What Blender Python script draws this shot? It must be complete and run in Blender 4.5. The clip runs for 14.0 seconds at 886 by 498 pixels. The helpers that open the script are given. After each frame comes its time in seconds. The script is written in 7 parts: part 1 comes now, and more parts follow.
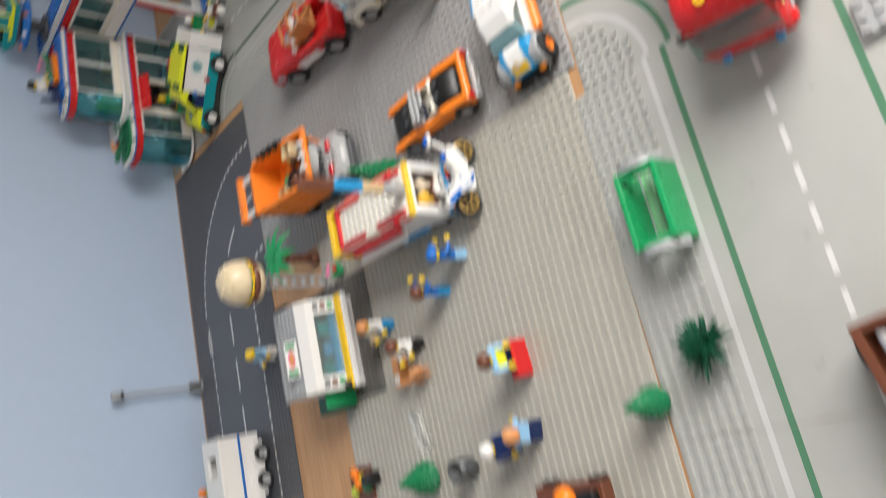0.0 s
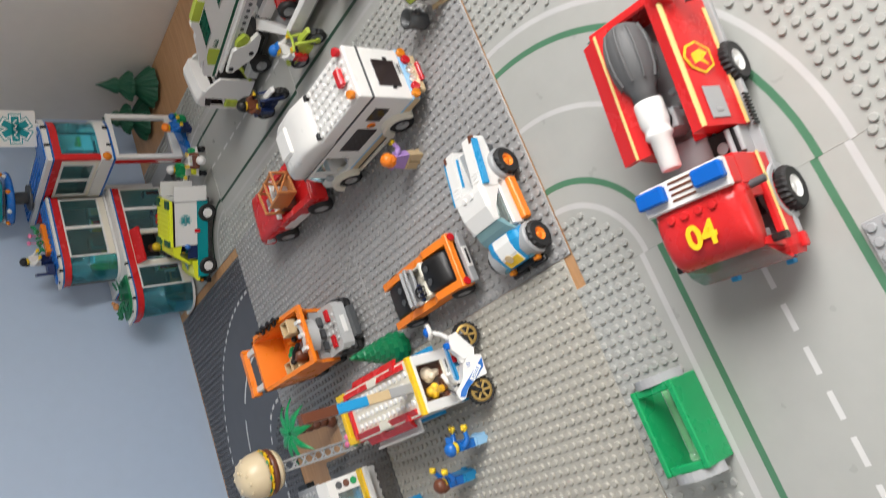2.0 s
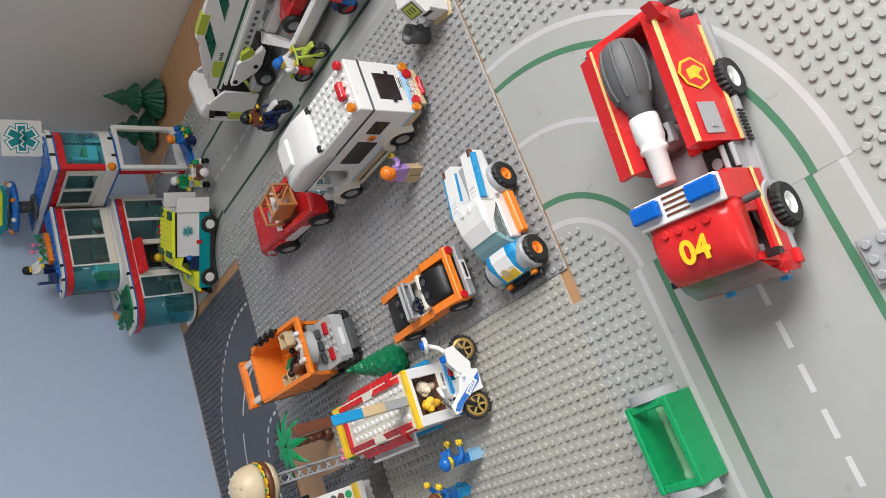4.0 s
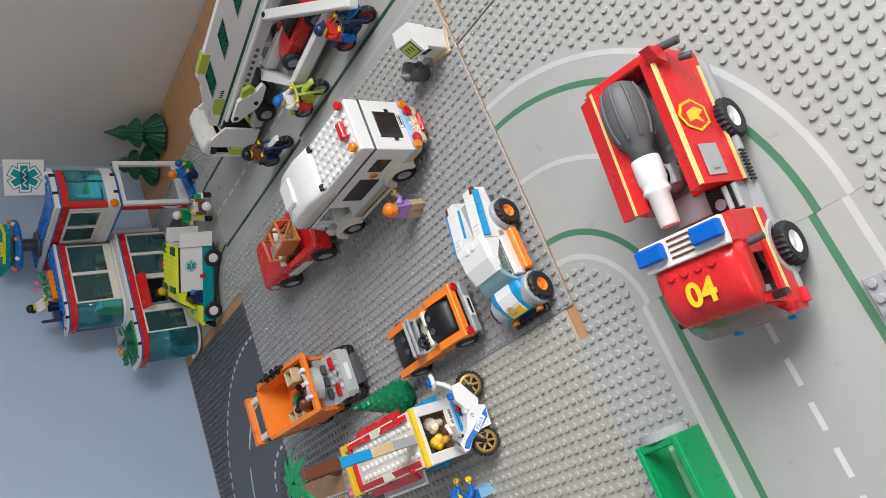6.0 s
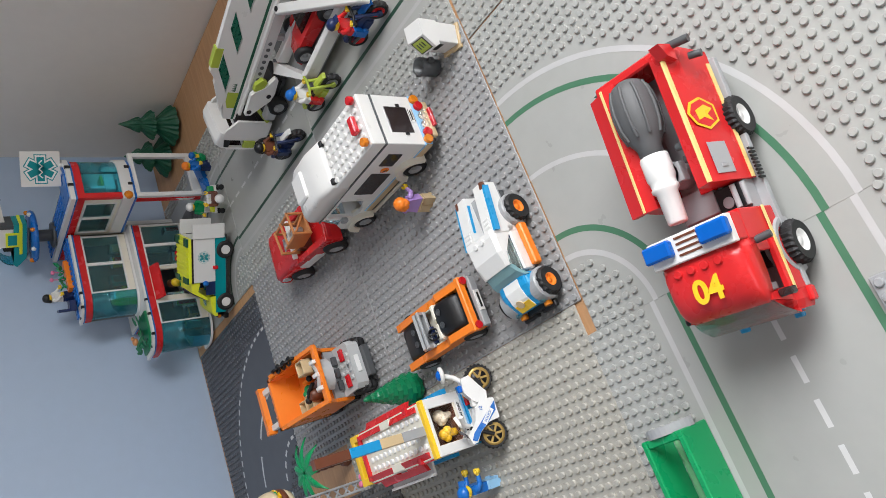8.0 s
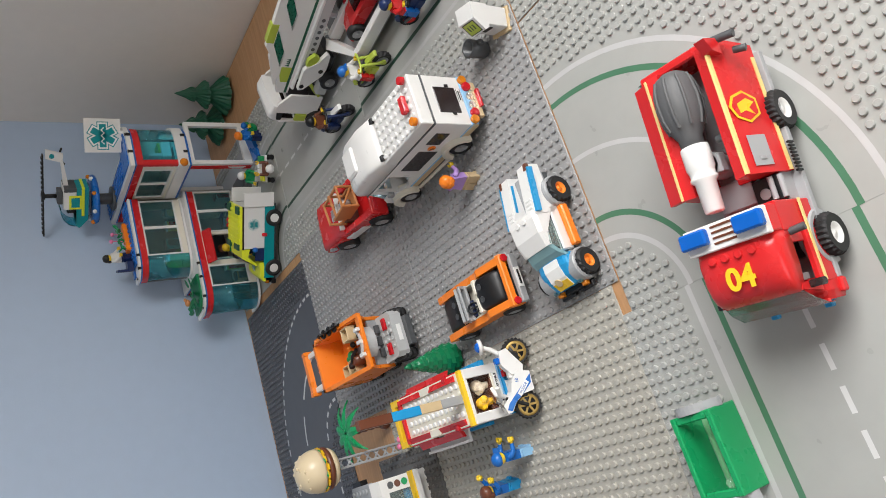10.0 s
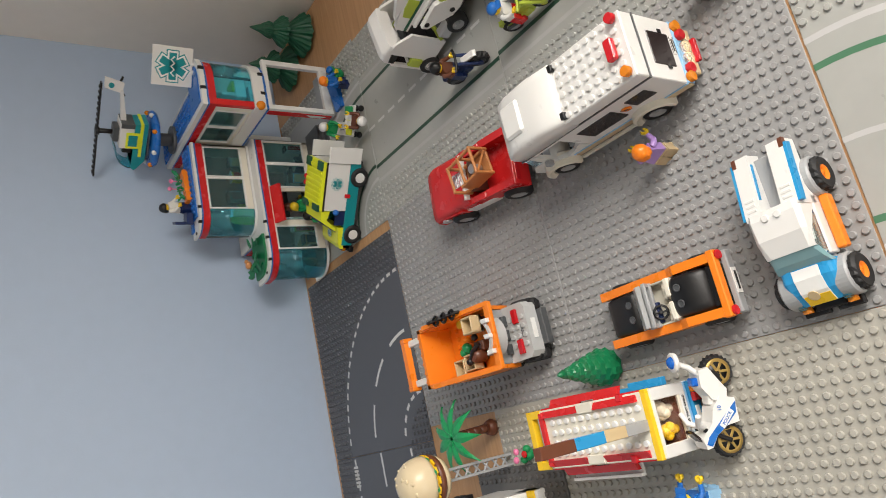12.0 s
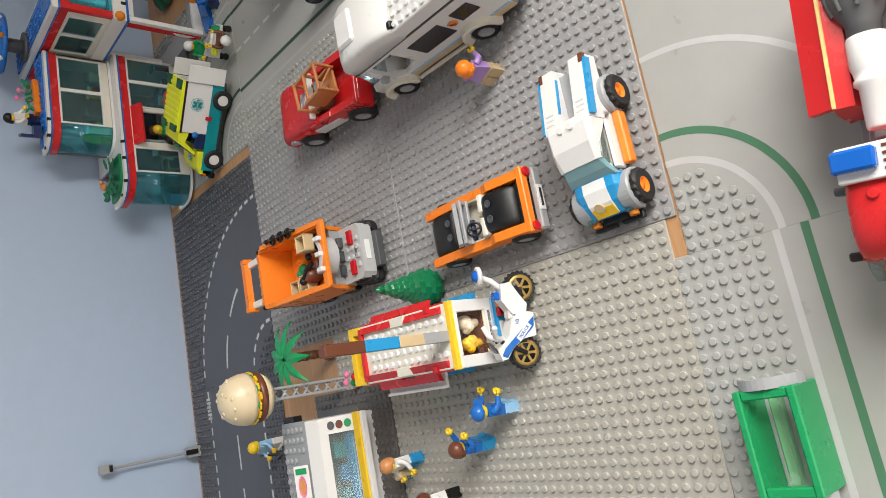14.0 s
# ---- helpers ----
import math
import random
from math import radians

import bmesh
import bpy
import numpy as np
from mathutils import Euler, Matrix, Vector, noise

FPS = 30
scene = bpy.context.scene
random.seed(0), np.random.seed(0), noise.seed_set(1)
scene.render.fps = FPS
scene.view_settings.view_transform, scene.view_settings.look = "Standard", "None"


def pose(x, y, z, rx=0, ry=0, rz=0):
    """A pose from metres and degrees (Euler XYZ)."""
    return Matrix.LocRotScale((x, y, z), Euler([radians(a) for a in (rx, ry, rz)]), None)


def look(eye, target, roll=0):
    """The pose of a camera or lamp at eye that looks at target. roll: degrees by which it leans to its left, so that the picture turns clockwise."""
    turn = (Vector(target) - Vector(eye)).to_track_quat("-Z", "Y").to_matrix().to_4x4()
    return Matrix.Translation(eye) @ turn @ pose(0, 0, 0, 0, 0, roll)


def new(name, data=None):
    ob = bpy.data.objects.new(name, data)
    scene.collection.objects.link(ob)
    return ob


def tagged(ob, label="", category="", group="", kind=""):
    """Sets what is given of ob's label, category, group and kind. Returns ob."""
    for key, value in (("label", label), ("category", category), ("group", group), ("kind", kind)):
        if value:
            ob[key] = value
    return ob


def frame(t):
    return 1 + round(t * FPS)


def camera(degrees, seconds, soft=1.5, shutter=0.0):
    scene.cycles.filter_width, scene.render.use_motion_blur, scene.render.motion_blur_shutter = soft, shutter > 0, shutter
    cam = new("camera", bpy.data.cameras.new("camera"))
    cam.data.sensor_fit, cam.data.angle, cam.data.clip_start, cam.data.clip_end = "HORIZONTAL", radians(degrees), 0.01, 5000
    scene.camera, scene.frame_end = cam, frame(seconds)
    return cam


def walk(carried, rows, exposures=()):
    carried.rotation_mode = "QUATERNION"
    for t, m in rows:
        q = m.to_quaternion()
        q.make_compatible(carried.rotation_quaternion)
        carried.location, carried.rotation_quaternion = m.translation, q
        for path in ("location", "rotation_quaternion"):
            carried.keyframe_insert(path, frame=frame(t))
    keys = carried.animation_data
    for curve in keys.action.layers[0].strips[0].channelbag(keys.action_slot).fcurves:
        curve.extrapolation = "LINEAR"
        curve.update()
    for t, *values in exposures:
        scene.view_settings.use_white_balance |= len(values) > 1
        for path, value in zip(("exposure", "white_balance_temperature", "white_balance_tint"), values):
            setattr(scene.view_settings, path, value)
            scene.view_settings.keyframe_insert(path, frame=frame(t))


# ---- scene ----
# One stud is 8 mm; places are in studs and scaled by S.
S = 0.008
cam = camera(65.13, 14.0, 0.6, 0.6)
PATH = [
    (0, -26.92, -32.61, 52.57, 0.68, 48.51, -108.55),
    (0.5, -12.20, -33.41, 49.57, -5.14, 47.28, -117.29),
    (1, -12.06, -34.38, 48.58, -9.51, 46.58, -117.97),
    (1.5, -14.67, -36.16, 48.30, -9.32, 48.98, -116.87),
    (2, -8.80, -38.07, 48.15, -8.97, 49.41, -121.93),
    (2.5, -8.97, -38.42, 47.48, -5.87, 49.18, -121.39),
    (4.8, -9.47, -38.37, 48.12, -7.02, 50.35, -120.48),
    (5, -8.45, -38.99, 48.44, -7.26, 50.74, -121.44),
    (5.5, -7.44, -39.28, 47.60, -6.40, 50.07, -122.37),
    (6, -7.50, -39.18, 47.76, -7.03, 49.89, -122.95),
    (6.5, -7.84, -39.34, 47.82, -7.33, 50.12, -122.76),
    (7, -7.51, -39.48, 47.98, -7.09, 50.40, -122.84),
    (7.5, -7.59, -39.58, 48.30, -7.11, 50.75, -122.75),
    (7.7, -7.48, -39.61, 48.05, -7.25, 50.63, -122.68),
    (10, -7.64, -41.93, 50.18, -7.89, 54.20, -120.12),
    (10.5, -1.73, -32.74, 51.87, -6.55, 52.72, -116.65),
    (11, 1.08, -22.75, 52.47, -1.73, 53.31, -112.56),
    (11.5, 1.36, -20.96, 53.38, -2.19, 53.26, -111.23),
    (12, 1.28, -21.69, 55.01, -3.01, 54.59, -111.52),
    (12.5, 1.27, -22.97, 55.98, -3.07, 55.28, -111.60),
    (13, 0.51, -23.34, 56.17, -3.28, 55.15, -111.52),
    (13.5, -4.48, -24.52, 49.26, -0.35, 49.61, -105.77),
    (14, -5.83, -25.48, 47.17, -0.85, 48.47, -105.73),
]
walk(cam, [(t, pose(S * x, S * y, S * z, rx, ry, rz)) for t, x, y, z, rx, ry, rz in PATH],
     exposures=[(0.0, -0.2, 6500, 10), (0.5, -0.2, 6400, 10), (1.0, -0.4, 6340, 10), (2.0, -0.34, 6380, 10), (2.5, -0.43, 6190, 10), (5.0, -0.46, 6190, 10), (6.0, -0.46, 6080, 10), (7.7, -0.46, 6080, 10),
                (10.0, -0.44, 6300, 10), (10.5, -0.42, 6470, 10), (12.5, -0.27, 6800, 10), (14.0, -0.25, 6560, 10)])

# ---- world and light ----
world = bpy.data.worlds.new("sky")
scene.world = world
world.use_nodes = True
wn = world.node_tree.nodes
sky = wn.new("ShaderNodeTexSky")
sky.sky_type = "NISHITA"
sky.sun_disc = False
sky.sun_elevation = radians(38)
sky.sun_rotation = radians(100)
wn["Background"].inputs["Strength"].default_value = 0.12
world.node_tree.links.new(sky.outputs[0], wn["Background"].inputs["Color"])


def area_lamp(name, x, y, z, target, wide, high, watts, color):
    lamp = bpy.data.lights.new(name, "AREA")
    lamp.shape, lamp.size, lamp.size_y, lamp.energy, lamp.color = "RECTANGLE", wide * S, high * S, watts, color
    ob = new(name, lamp)
    ob.matrix_world = look((x * S, y * S, z * S), tuple(S * c for c in target))
    return ob


area_lamp("window_light", 84, -100, 95, (0, -100, 60), 116, 106, 52.0, (1.0, 0.965, 0.92))
area_lamp("window_light_front", -120, -262, 95, (-120, 0, 60), 150, 110, 12.0, (1.0, 0.98, 0.96))


# ---- materials ----
def shader(name, color, rough=0.3, metal=0.0, trans=0.0, coat=0.0, vary=0.05, grain=900.0, bump=0.02, ior=1.5, alpha=1.0):
    """Plain moulded or painted surface with slight blotches, rough spots and fine relief."""
    m = bpy.data.materials.new(name)
    m.use_nodes = True
    n, l = m.node_tree.nodes, m.node_tree.links
    p = n["Principled BSDF"]
    p.inputs["Roughness"].default_value, p.inputs["Metallic"].default_value = rough, metal
    p.inputs["Transmission Weight"].default_value, p.inputs["IOR"].default_value = trans, ior
    p.inputs["Coat Weight"].default_value = coat
    at = n.new("ShaderNodeTexCoord")
    big, fine = n.new("ShaderNodeTexNoise"), n.new("ShaderNodeTexNoise")
    big.inputs["Scale"].default_value, big.inputs["Detail"].default_value = 55.0, 3.0
    fine.inputs["Scale"].default_value, fine.inputs["Detail"].default_value = grain, 4.0
    l.new(at.outputs["Object"], big.inputs["Vector"]), l.new(at.outputs["Object"], fine.inputs["Vector"])
    mix = n.new("ShaderNodeMix")
    mix.data_type = "RGBA"
    mix.inputs[6].default_value = (*[c * (1 - vary) for c in color], 1)
    mix.inputs[7].default_value = (*[min(1, c * (1 + vary)) for c in color], 1)
    l.new(big.outputs["Fac"], mix.inputs[0]), l.new(mix.outputs[2], p.inputs["Base Color"])
    spread = n.new("ShaderNodeMapRange")
    spread.inputs["To Min"].default_value, spread.inputs["To Max"].default_value = max(0.02, rough - 0.08), rough + 0.1
    l.new(big.outputs["Fac"], spread.inputs["Value"]), l.new(spread.outputs[0], p.inputs["Roughness"])
    if bump:
        b = n.new("ShaderNodeBump")
        b.inputs["Strength"].default_value, b.inputs["Distance"].default_value = bump, 0.001
        l.new(fine.outputs["Fac"], b.inputs["Height"]), l.new(b.outputs[0], p.inputs["Normal"])
    return m


def wood_shader(name, dark, light, scale=9.0):
    m = shader(name, light, 0.5, bump=0.05)
    n, l = m.node_tree.nodes, m.node_tree.links
    at = n.new("ShaderNodeTexCoord")
    stretch = n.new("ShaderNodeMapping")
    stretch.inputs["Scale"].default_value = (1.0, 14.0, 14.0)
    wave = n.new("ShaderNodeTexNoise")
    wave.inputs["Scale"].default_value, wave.inputs["Detail"].default_value, wave.inputs["Distortion"].default_value = scale, 6.0, 1.2
    ramp = n.new("ShaderNodeValToRGB")
    ramp.color_ramp.elements[0].color, ramp.color_ramp.elements[1].color = (*dark, 1), (*light, 1)
    ramp.color_ramp.elements[0].position, ramp.color_ramp.elements[1].position = 0.3, 0.65
    l.new(at.outputs["Object"], stretch.inputs["Vector"]), l.new(stretch.outputs[0], wave.inputs["Vector"])
    l.new(wave.outputs["Fac"], ramp.inputs["Fac"]), l.new(ramp.outputs[0], n["Principled BSDF"].inputs["Base Color"])
    return m


WHITE = shader("white_plastic", (0.77, 0.765, 0.745), 0.3, vary=0.012)
CREAM = shader("cream_plastic", (0.78, 0.74, 0.63), 0.32, vary=0.04)
RED = shader("red_plastic", (0.62, 0.02, 0.022), 0.25)
ORANGE = shader("orange_plastic", (0.9, 0.23, 0.015), 0.28)
YELLOW = shader("yellow_plastic", (0.88, 0.56, 0.02), 0.28)
LIMEY = shader("neon_yellow_plastic", (0.78, 0.82, 0.03), 0.3)
LIME = shader("lime_plastic", (0.42, 0.52, 0.06), 0.3)
LEAF = shader("leaf_green_plastic", (0.005, 0.17, 0.065), 0.3)
GREEN = shader("green_plastic", (0.01, 0.30, 0.10), 0.28)
PINEGREEN = shader("pine_green_plastic", (0.01, 0.17, 0.10), 0.35)
DKGREEN = shader("dark_green_plastic", (0.008, 0.09, 0.045), 0.4)
BLUE = shader("blue_plastic", (0.012, 0.14, 0.50), 0.28)
AZURE = shader("azure_plastic", (0.02, 0.30, 0.62), 0.28)
TEAL = shader("teal_plastic", (0.0, 0.27, 0.30), 0.3)
NAVY = shader("navy_plastic", (0.01, 0.025, 0.10), 0.32)
BLACK = shader("black_plastic", (0.006, 0.006, 0.007), 0.4)
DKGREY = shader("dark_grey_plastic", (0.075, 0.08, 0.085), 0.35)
TANKGREY = shader("matt_grey_plastic", (0.10, 0.102, 0.105), 0.55)
GREY = shader("light_grey_plastic", (0.36, 0.37, 0.38), 0.32)
PALEGREY = shader("pale_grey_plastic", (0.50, 0.51, 0.51), 0.3)
SILVER = shader("silver_plastic", (0.5, 0.5, 0.52), 0.3, metal=0.6)
GOLD = shader("pearl_gold_plastic", (0.45, 0.30, 0.09), 0.35, metal=0.5)
BROWN = shader("brown_plastic", (0.14, 0.045, 0.022), 0.35)
TAN = shader("tan_plastic", (0.62, 0.47, 0.27), 0.35)
NOUGAT = shader("nougat_plastic", (0.62, 0.27, 0.10), 0.35)
WOODEN = shader("light_brown_plastic", (0.50, 0.20, 0.065), 0.4)
SKIN = shader("bright_yellow_plastic", (0.9, 0.62, 0.03), 0.28)
LILAC = shader("lavender_plastic", (0.42, 0.26, 0.62), 0.35)
SKY = shader("light_blue_plastic", (0.30, 0.55, 0.80), 0.32)
PINK = shader("pink_plastic", (0.85, 0.22, 0.42), 0.32)
RUBBER = shader("black_rubber", (0.014, 0.014, 0.015), 0.6, bump=0.1)
GLASS = shader("clear_plastic", (0.92, 0.95, 0.95), 0.06, trans=0.92, vary=0.0, bump=0)
BAYGLASS = shader("pale_teal_clear_plastic", (0.12, 0.58, 0.70), 0.04, trans=0.93, vary=0.02, bump=0)
TEALGLASS = shader("teal_clear_plastic", (0.36, 0.70, 0.74), 0.04, trans=0.93, vary=0.02, bump=0)
BLUEGLASS = shader("pale_blue_clear_plastic", (0.62, 0.85, 0.93), 0.06, trans=0.85, vary=0.0, bump=0)
SMOKE = shader("smoked_clear_plastic", (0.045, 0.032, 0.032), 0.1, trans=0.4, vary=0.0, bump=0)
AMBERGLASS = shader("smoky_clear_plastic", (0.80, 0.74, 0.68), 0.03, trans=1.0, vary=0.0, bump=0)
LIMEGLASS = shader("pale_green_clear_plastic", (0.35, 0.75, 0.42), 0.1, trans=0.6, vary=0.0, bump=0)
SCREENGLASS = shader("grey_green_clear_plastic", (0.42, 0.50, 0.48), 0.06, trans=0.85, vary=0.0, bump=0)
MILKGLASS = shader("pale_teal_clear_plastic", (0.42, 0.70, 0.74), 0.08, trans=0.5, vary=0.0, bump=0)
GREENGLASS = shader("green_tinted_glass", (0.02, 0.16, 0.11), 0.12, trans=0.35, vary=0.0, bump=0)
REDLAMP = shader("red_clear_plastic", (0.75, 0.02, 0.03), 0.1, trans=0.3, vary=0.0, bump=0)
ORANGELAMP = shader("orange_clear_plastic", (0.95, 0.30, 0.02), 0.1, trans=0.3, vary=0.0, bump=0)
BLUELAMP = shader("blue_clear_plastic", (0.01, 0.16, 0.70), 0.1, trans=0.3, vary=0.0, bump=0)
STICKER = shader("white_sticker", (0.84, 0.84, 0.82), 0.4, bump=0.0)
INK = shader("black_print", (0.02, 0.02, 0.02), 0.4, bump=0)
PLATE_OLD = shader("old_light_grey_baseplate", (0.42, 0.405, 0.36), 0.33, vary=0.06)
PLATE_BLUISH = shader("bluish_grey_baseplate", (0.345, 0.345, 0.345), 0.33, vary=0.06)
PLATE_ROAD = shader("grey_road_baseplate", (0.40, 0.405, 0.385), 0.3, vary=0.06)
PLATE_DARK = shader("dark_grey_road_baseplate", (0.088, 0.092, 0.105), 0.36, vary=0.08)
LINE_OLD = shader("faded_white_road_print", (0.53, 0.53, 0.525), 0.4, vary=0.08)
LINE_WHITE = shader("white_road_print", (0.66, 0.66, 0.65), 0.4, vary=0.08)
LINE_GREEN = shader("green_road_print", (0.075, 0.20, 0.115), 0.4, vary=0.1)
LINE_FADED = shader("worn_grey_road_print", (0.46, 0.46, 0.45), 0.4, vary=0.08)
LINE_DARKGREEN = shader("dark_green_road_print", (0.03, 0.075, 0.05), 0.4, vary=0.1)
PAINT_BLUE = shader("pale_blue_wall_paint", (0.43, 0.535, 0.69), 0.7, vary=0.03, grain=500, bump=0.12)
PAINT_WHITE = shader("off_white_wall_paint", (0.84, 0.80, 0.75), 0.7, vary=0.03, grain=500, bump=0.12)
# assumed tone for the unseen walls, darkened to lower the fill light
PAINT_BEIGE = shader("unseen_wall_beige", (0.46, 0.42, 0.36), 0.7, vary=0.03, grain=500, bump=0.12)
PLATE_SHOP = shader("worn_dark_grey_plate", (0.125, 0.12, 0.115), 0.35, vary=0.08)
PALE = shader("pale_yellow_print", (0.80, 0.62, 0.24), 0.35, bump=0)
BUN = shader("bun_tan_plastic", (0.72, 0.60, 0.40), 0.3, vary=0.04)
# unseen ceiling, greyed from white so that it bounces less fill
PAINT_CEIL = shader("white_ceiling_paint", (0.62, 0.62, 0.60), 0.8, vary=0.02, bump=0.08)
TABLE_WOOD = wood_shader("beech_veneer", (0.46, 0.25, 0.115), (0.56, 0.32, 0.16))
FLOOR_WOOD = wood_shader("oak_floorboards", (0.25, 0.14, 0.07), (0.42, 0.26, 0.14), 3.0)
FRAME_PAINT = shader("white_window_gloss", (0.8, 0.8, 0.78), 0.35)


# ---- mesh builder, in studs ----
class Shape:
    def __init__(self):
        self.v, self.f, self.m, self.slot, self.smooth = [], [], [], 0, []

    def add(self, verts, faces, smooth=False):
        k = len(self.v)
        self.v += [tuple(p) for p in verts]
        self.f += [tuple(k + i for i in q) for q in faces]
        self.m += [self.slot] * len(faces)
        self.smooth += [smooth] * len(faces)
        return self

    def use(self, slot):
        self.slot = slot
        return self

    def box(self, x0, x1, y0, y1, z0, z1, c=0.06):
        """A box with chamfered edges."""
        x0, x1, y0, y1, z0, z1 = min(x0, x1), max(x0, x1), min(y0, y1), max(y0, y1), min(z0, z1), max(z0, z1)
        c = min(c, 0.3 * (x1 - x0), 0.3 * (y1 - y0), 0.3 * (z1 - z0))
        vs, at = [], {}
        for i, (X, sx) in enumerate(((x0, 1), (x1, -1))):
            for j, (Y, sy) in enumerate(((y0, 1), (y1, -1))):
                for k, (Z, sz) in enumerate(((z0, 1), (z1, -1))):
                    for a in range(3):
                        at[i, j, k, a] = len(vs)
                        vs.append((X + (a != 0) * sx * c, Y + (a != 1) * sy * c, Z + (a != 2) * sz * c))
        fs = []
        for a in range(3):
            for s in (0, 1):
                q = []
                for u, w in ((0, 0), (1, 0), (1, 1), (0, 1)):
                    key = [u, w]
                    key.insert(a, s)
                    q.append(at[(*key, a)])
                fs.append(q if (s == 1) != (a == 1) else q[::-1])
        for a in range(3):
            b, d = [n for n in range(3) if n != a]
            for u in (0, 1):
                for w in (0, 1):
                    q = []
                    for e, side in ((0, b), (1, b), (1, d), (0, d)):
                        key = [0, 0, 0]
                        key[a], key[b], key[d] = e, u, w
                        q.append(at[(*key, side)])
                    fs.append(q)
        for i in (0, 1):
            for j in (0, 1):
                for k in (0, 1):
                    fs.append([at[i, j, k, a] for a in range(3)])
        return self.add(vs, fs)

    def ring(self, profile, centre=(0, 0, 0), axis="z", seg=20, arc=(0, 360), smooth=True, caps=True):
        """Turns a profile of (radius, height) about an axis."""
        full = abs(arc[1] - arc[0]) >= 360
        closed = not full and len(profile) <= 5
        if closed and profile[0] != profile[-1]:
            profile = list(profile) + [profile[0]]
        n = seg if full else seg + 1
        vs = []
        for r, h in profile:
            for i in range(n):
                a = radians(arc[0] + (arc[1] - arc[0]) * i / seg)
                p = (r * math.cos(a), r * math.sin(a), h)
                p = {"z": p, "x": (p[2], p[0], p[1]), "y": (p[1], p[2], p[0])}[axis]
                vs.append([p[k] + centre[k] for k in range(3)])
        fs = []
        for j in range(len(profile) - 1):
            for i in range(seg):
                i2 = (i + 1) % n
                fs.append((j * n + i, j * n + i2, (j + 1) * n + i2, (j + 1) * n + i))
        self.add(vs, fs, smooth)
        if closed:
            k, m = len(self.v) - len(vs), len(profile) - 1
            for i in (0, n - 1):
                self.f.append(tuple(k + j * n + i for j in range(m)))
                self.m.append(self.slot), self.smooth.append(False)
        if caps and full:
            k = len(self.v) - len(vs)
            for j in (0, len(profile) - 1):
                if profile[j][0] > 1e-4:
                    self.f.append(tuple(k + j * n + i for i in range(n)))
                    self.m.append(self.slot), self.smooth.append(False)
        return self

    def cyl(self, x, y, z, r, h, axis="z", seg=18, c=0.05):
        c = min(c, r * 0.3, abs(h) * 0.3)
        return self.ring([(r - c, 0), (r, c), (r, h - c), (r - c, h)], (x, y, z), axis, seg)

    def ball(self, x, y, z, r, sz=1.0, seg=18, lat=10, lo=-90, hi=90):
        prof = [(max(1e-5, r * math.cos(radians(lo + (hi - lo) * i / lat))), r * sz * math.sin(radians(lo + (hi - lo) * i / lat))) for i in range(lat + 1)]
        return self.ring(prof, (x, y, z), "z", seg)

    def prism(self, pts, lo, hi, axis="y"):
        """Pushes a 2D outline along an axis: (x, z) along y, (y, z) along x, (x, y) along z."""
        put = {"y": lambda a, b, h: (a, h, b), "x": lambda a, b, h: (h, a, b), "z": lambda a, b, h: (a, b, h)}[axis]
        n = len(pts)
        vs = [put(a, b, lo) for a, b in pts] + [put(a, b, hi) for a, b in pts]
        fs = [tuple(range(n)), tuple(range(2 * n - 1, n - 1, -1))] + [(i, (i + 1) % n, n + (i + 1) % n, n + i) for i in range(n)]
        return self.add(vs, fs)

    def loft(self, sections, smooth=False):
        """Joins closed outlines of equal length and caps both ends."""
        n = len(sections[0])
        vs = [p for s in sections for p in s]
        k = len(self.v)
        self.add(vs, [(j * n + i, j * n + (i + 1) % n, (j + 1) * n + (i + 1) % n, (j + 1) * n + i) for j in range(len(sections) - 1) for i in range(n)], smooth)
        for j in (0, len(sections) - 1):
            self.f.append(tuple(k + j * n + i for i in range(n)))
            self.m.append(self.slot), self.smooth.append(False)
        return self

    def hood(self, stations, p=3.5, n=14, smooth=True):
        """A rounded cover along x: stations are (x, half width, foot, top)."""
        out = []
        for x, w, lo, hi in stations:
            ring = []
            for i in range(n + 1):
                a = math.pi * i / n
                c, s = math.cos(a), math.sin(a)
                ring.append((x, w * math.copysign(abs(c) ** (2 / p), c), lo + (hi - lo) * abs(s) ** (2 / p)))
            out.append(ring)
        return self.loft(out, smooth)

    def tube(self, pts, r, seg=8):
        """A round bar along a line of points."""
        pts = [Vector(p) for p in pts]
        vs, fs = [], []
        for i, p in enumerate(pts):
            d = (pts[min(i + 1, len(pts) - 1)] - pts[max(i - 1, 0)]).normalized()
            u = d.orthogonal().normalized() if abs(d.z) > 0.9 else d.cross(Vector((0, 0, 1))).normalized()
            w = d.cross(u)
            rr = r[i] if isinstance(r, (list, tuple)) else r
            vs += [p + rr * (math.cos(math.tau * k / seg) * u + math.sin(math.tau * k / seg) * w) for k in range(seg)]
        for i in range(len(pts) - 1):
            fs += [(i * seg + k, i * seg + (k + 1) % seg, (i + 1) * seg + (k + 1) % seg, (i + 1) * seg + k) for k in range(seg)]
        self.add(vs, fs, True)
        return self.add(vs[:seg], [tuple(range(seg))]).add(vs[-seg:], [tuple(range(seg))])

    def stud(self, x, y, z, r=0.3, h=0.22, seg=12):
        vs = []
        for rr, hh in ((r, 0.0), (r, h - 0.05), (r - 0.05, h)):
            vs += [(x + rr * math.cos(math.tau * i / seg), y + rr * math.sin(math.tau * i / seg), z + hh) for i in range(seg)]
        fs = [(j * seg + i, j * seg + (i + 1) % seg, (j + 1) * seg + (i + 1) % seg, (j + 1) * seg + i) for j in (0, 1) for i in range(seg)]
        return self.add(vs, fs, True).add(vs[2 * seg:], [tuple(range(seg))])

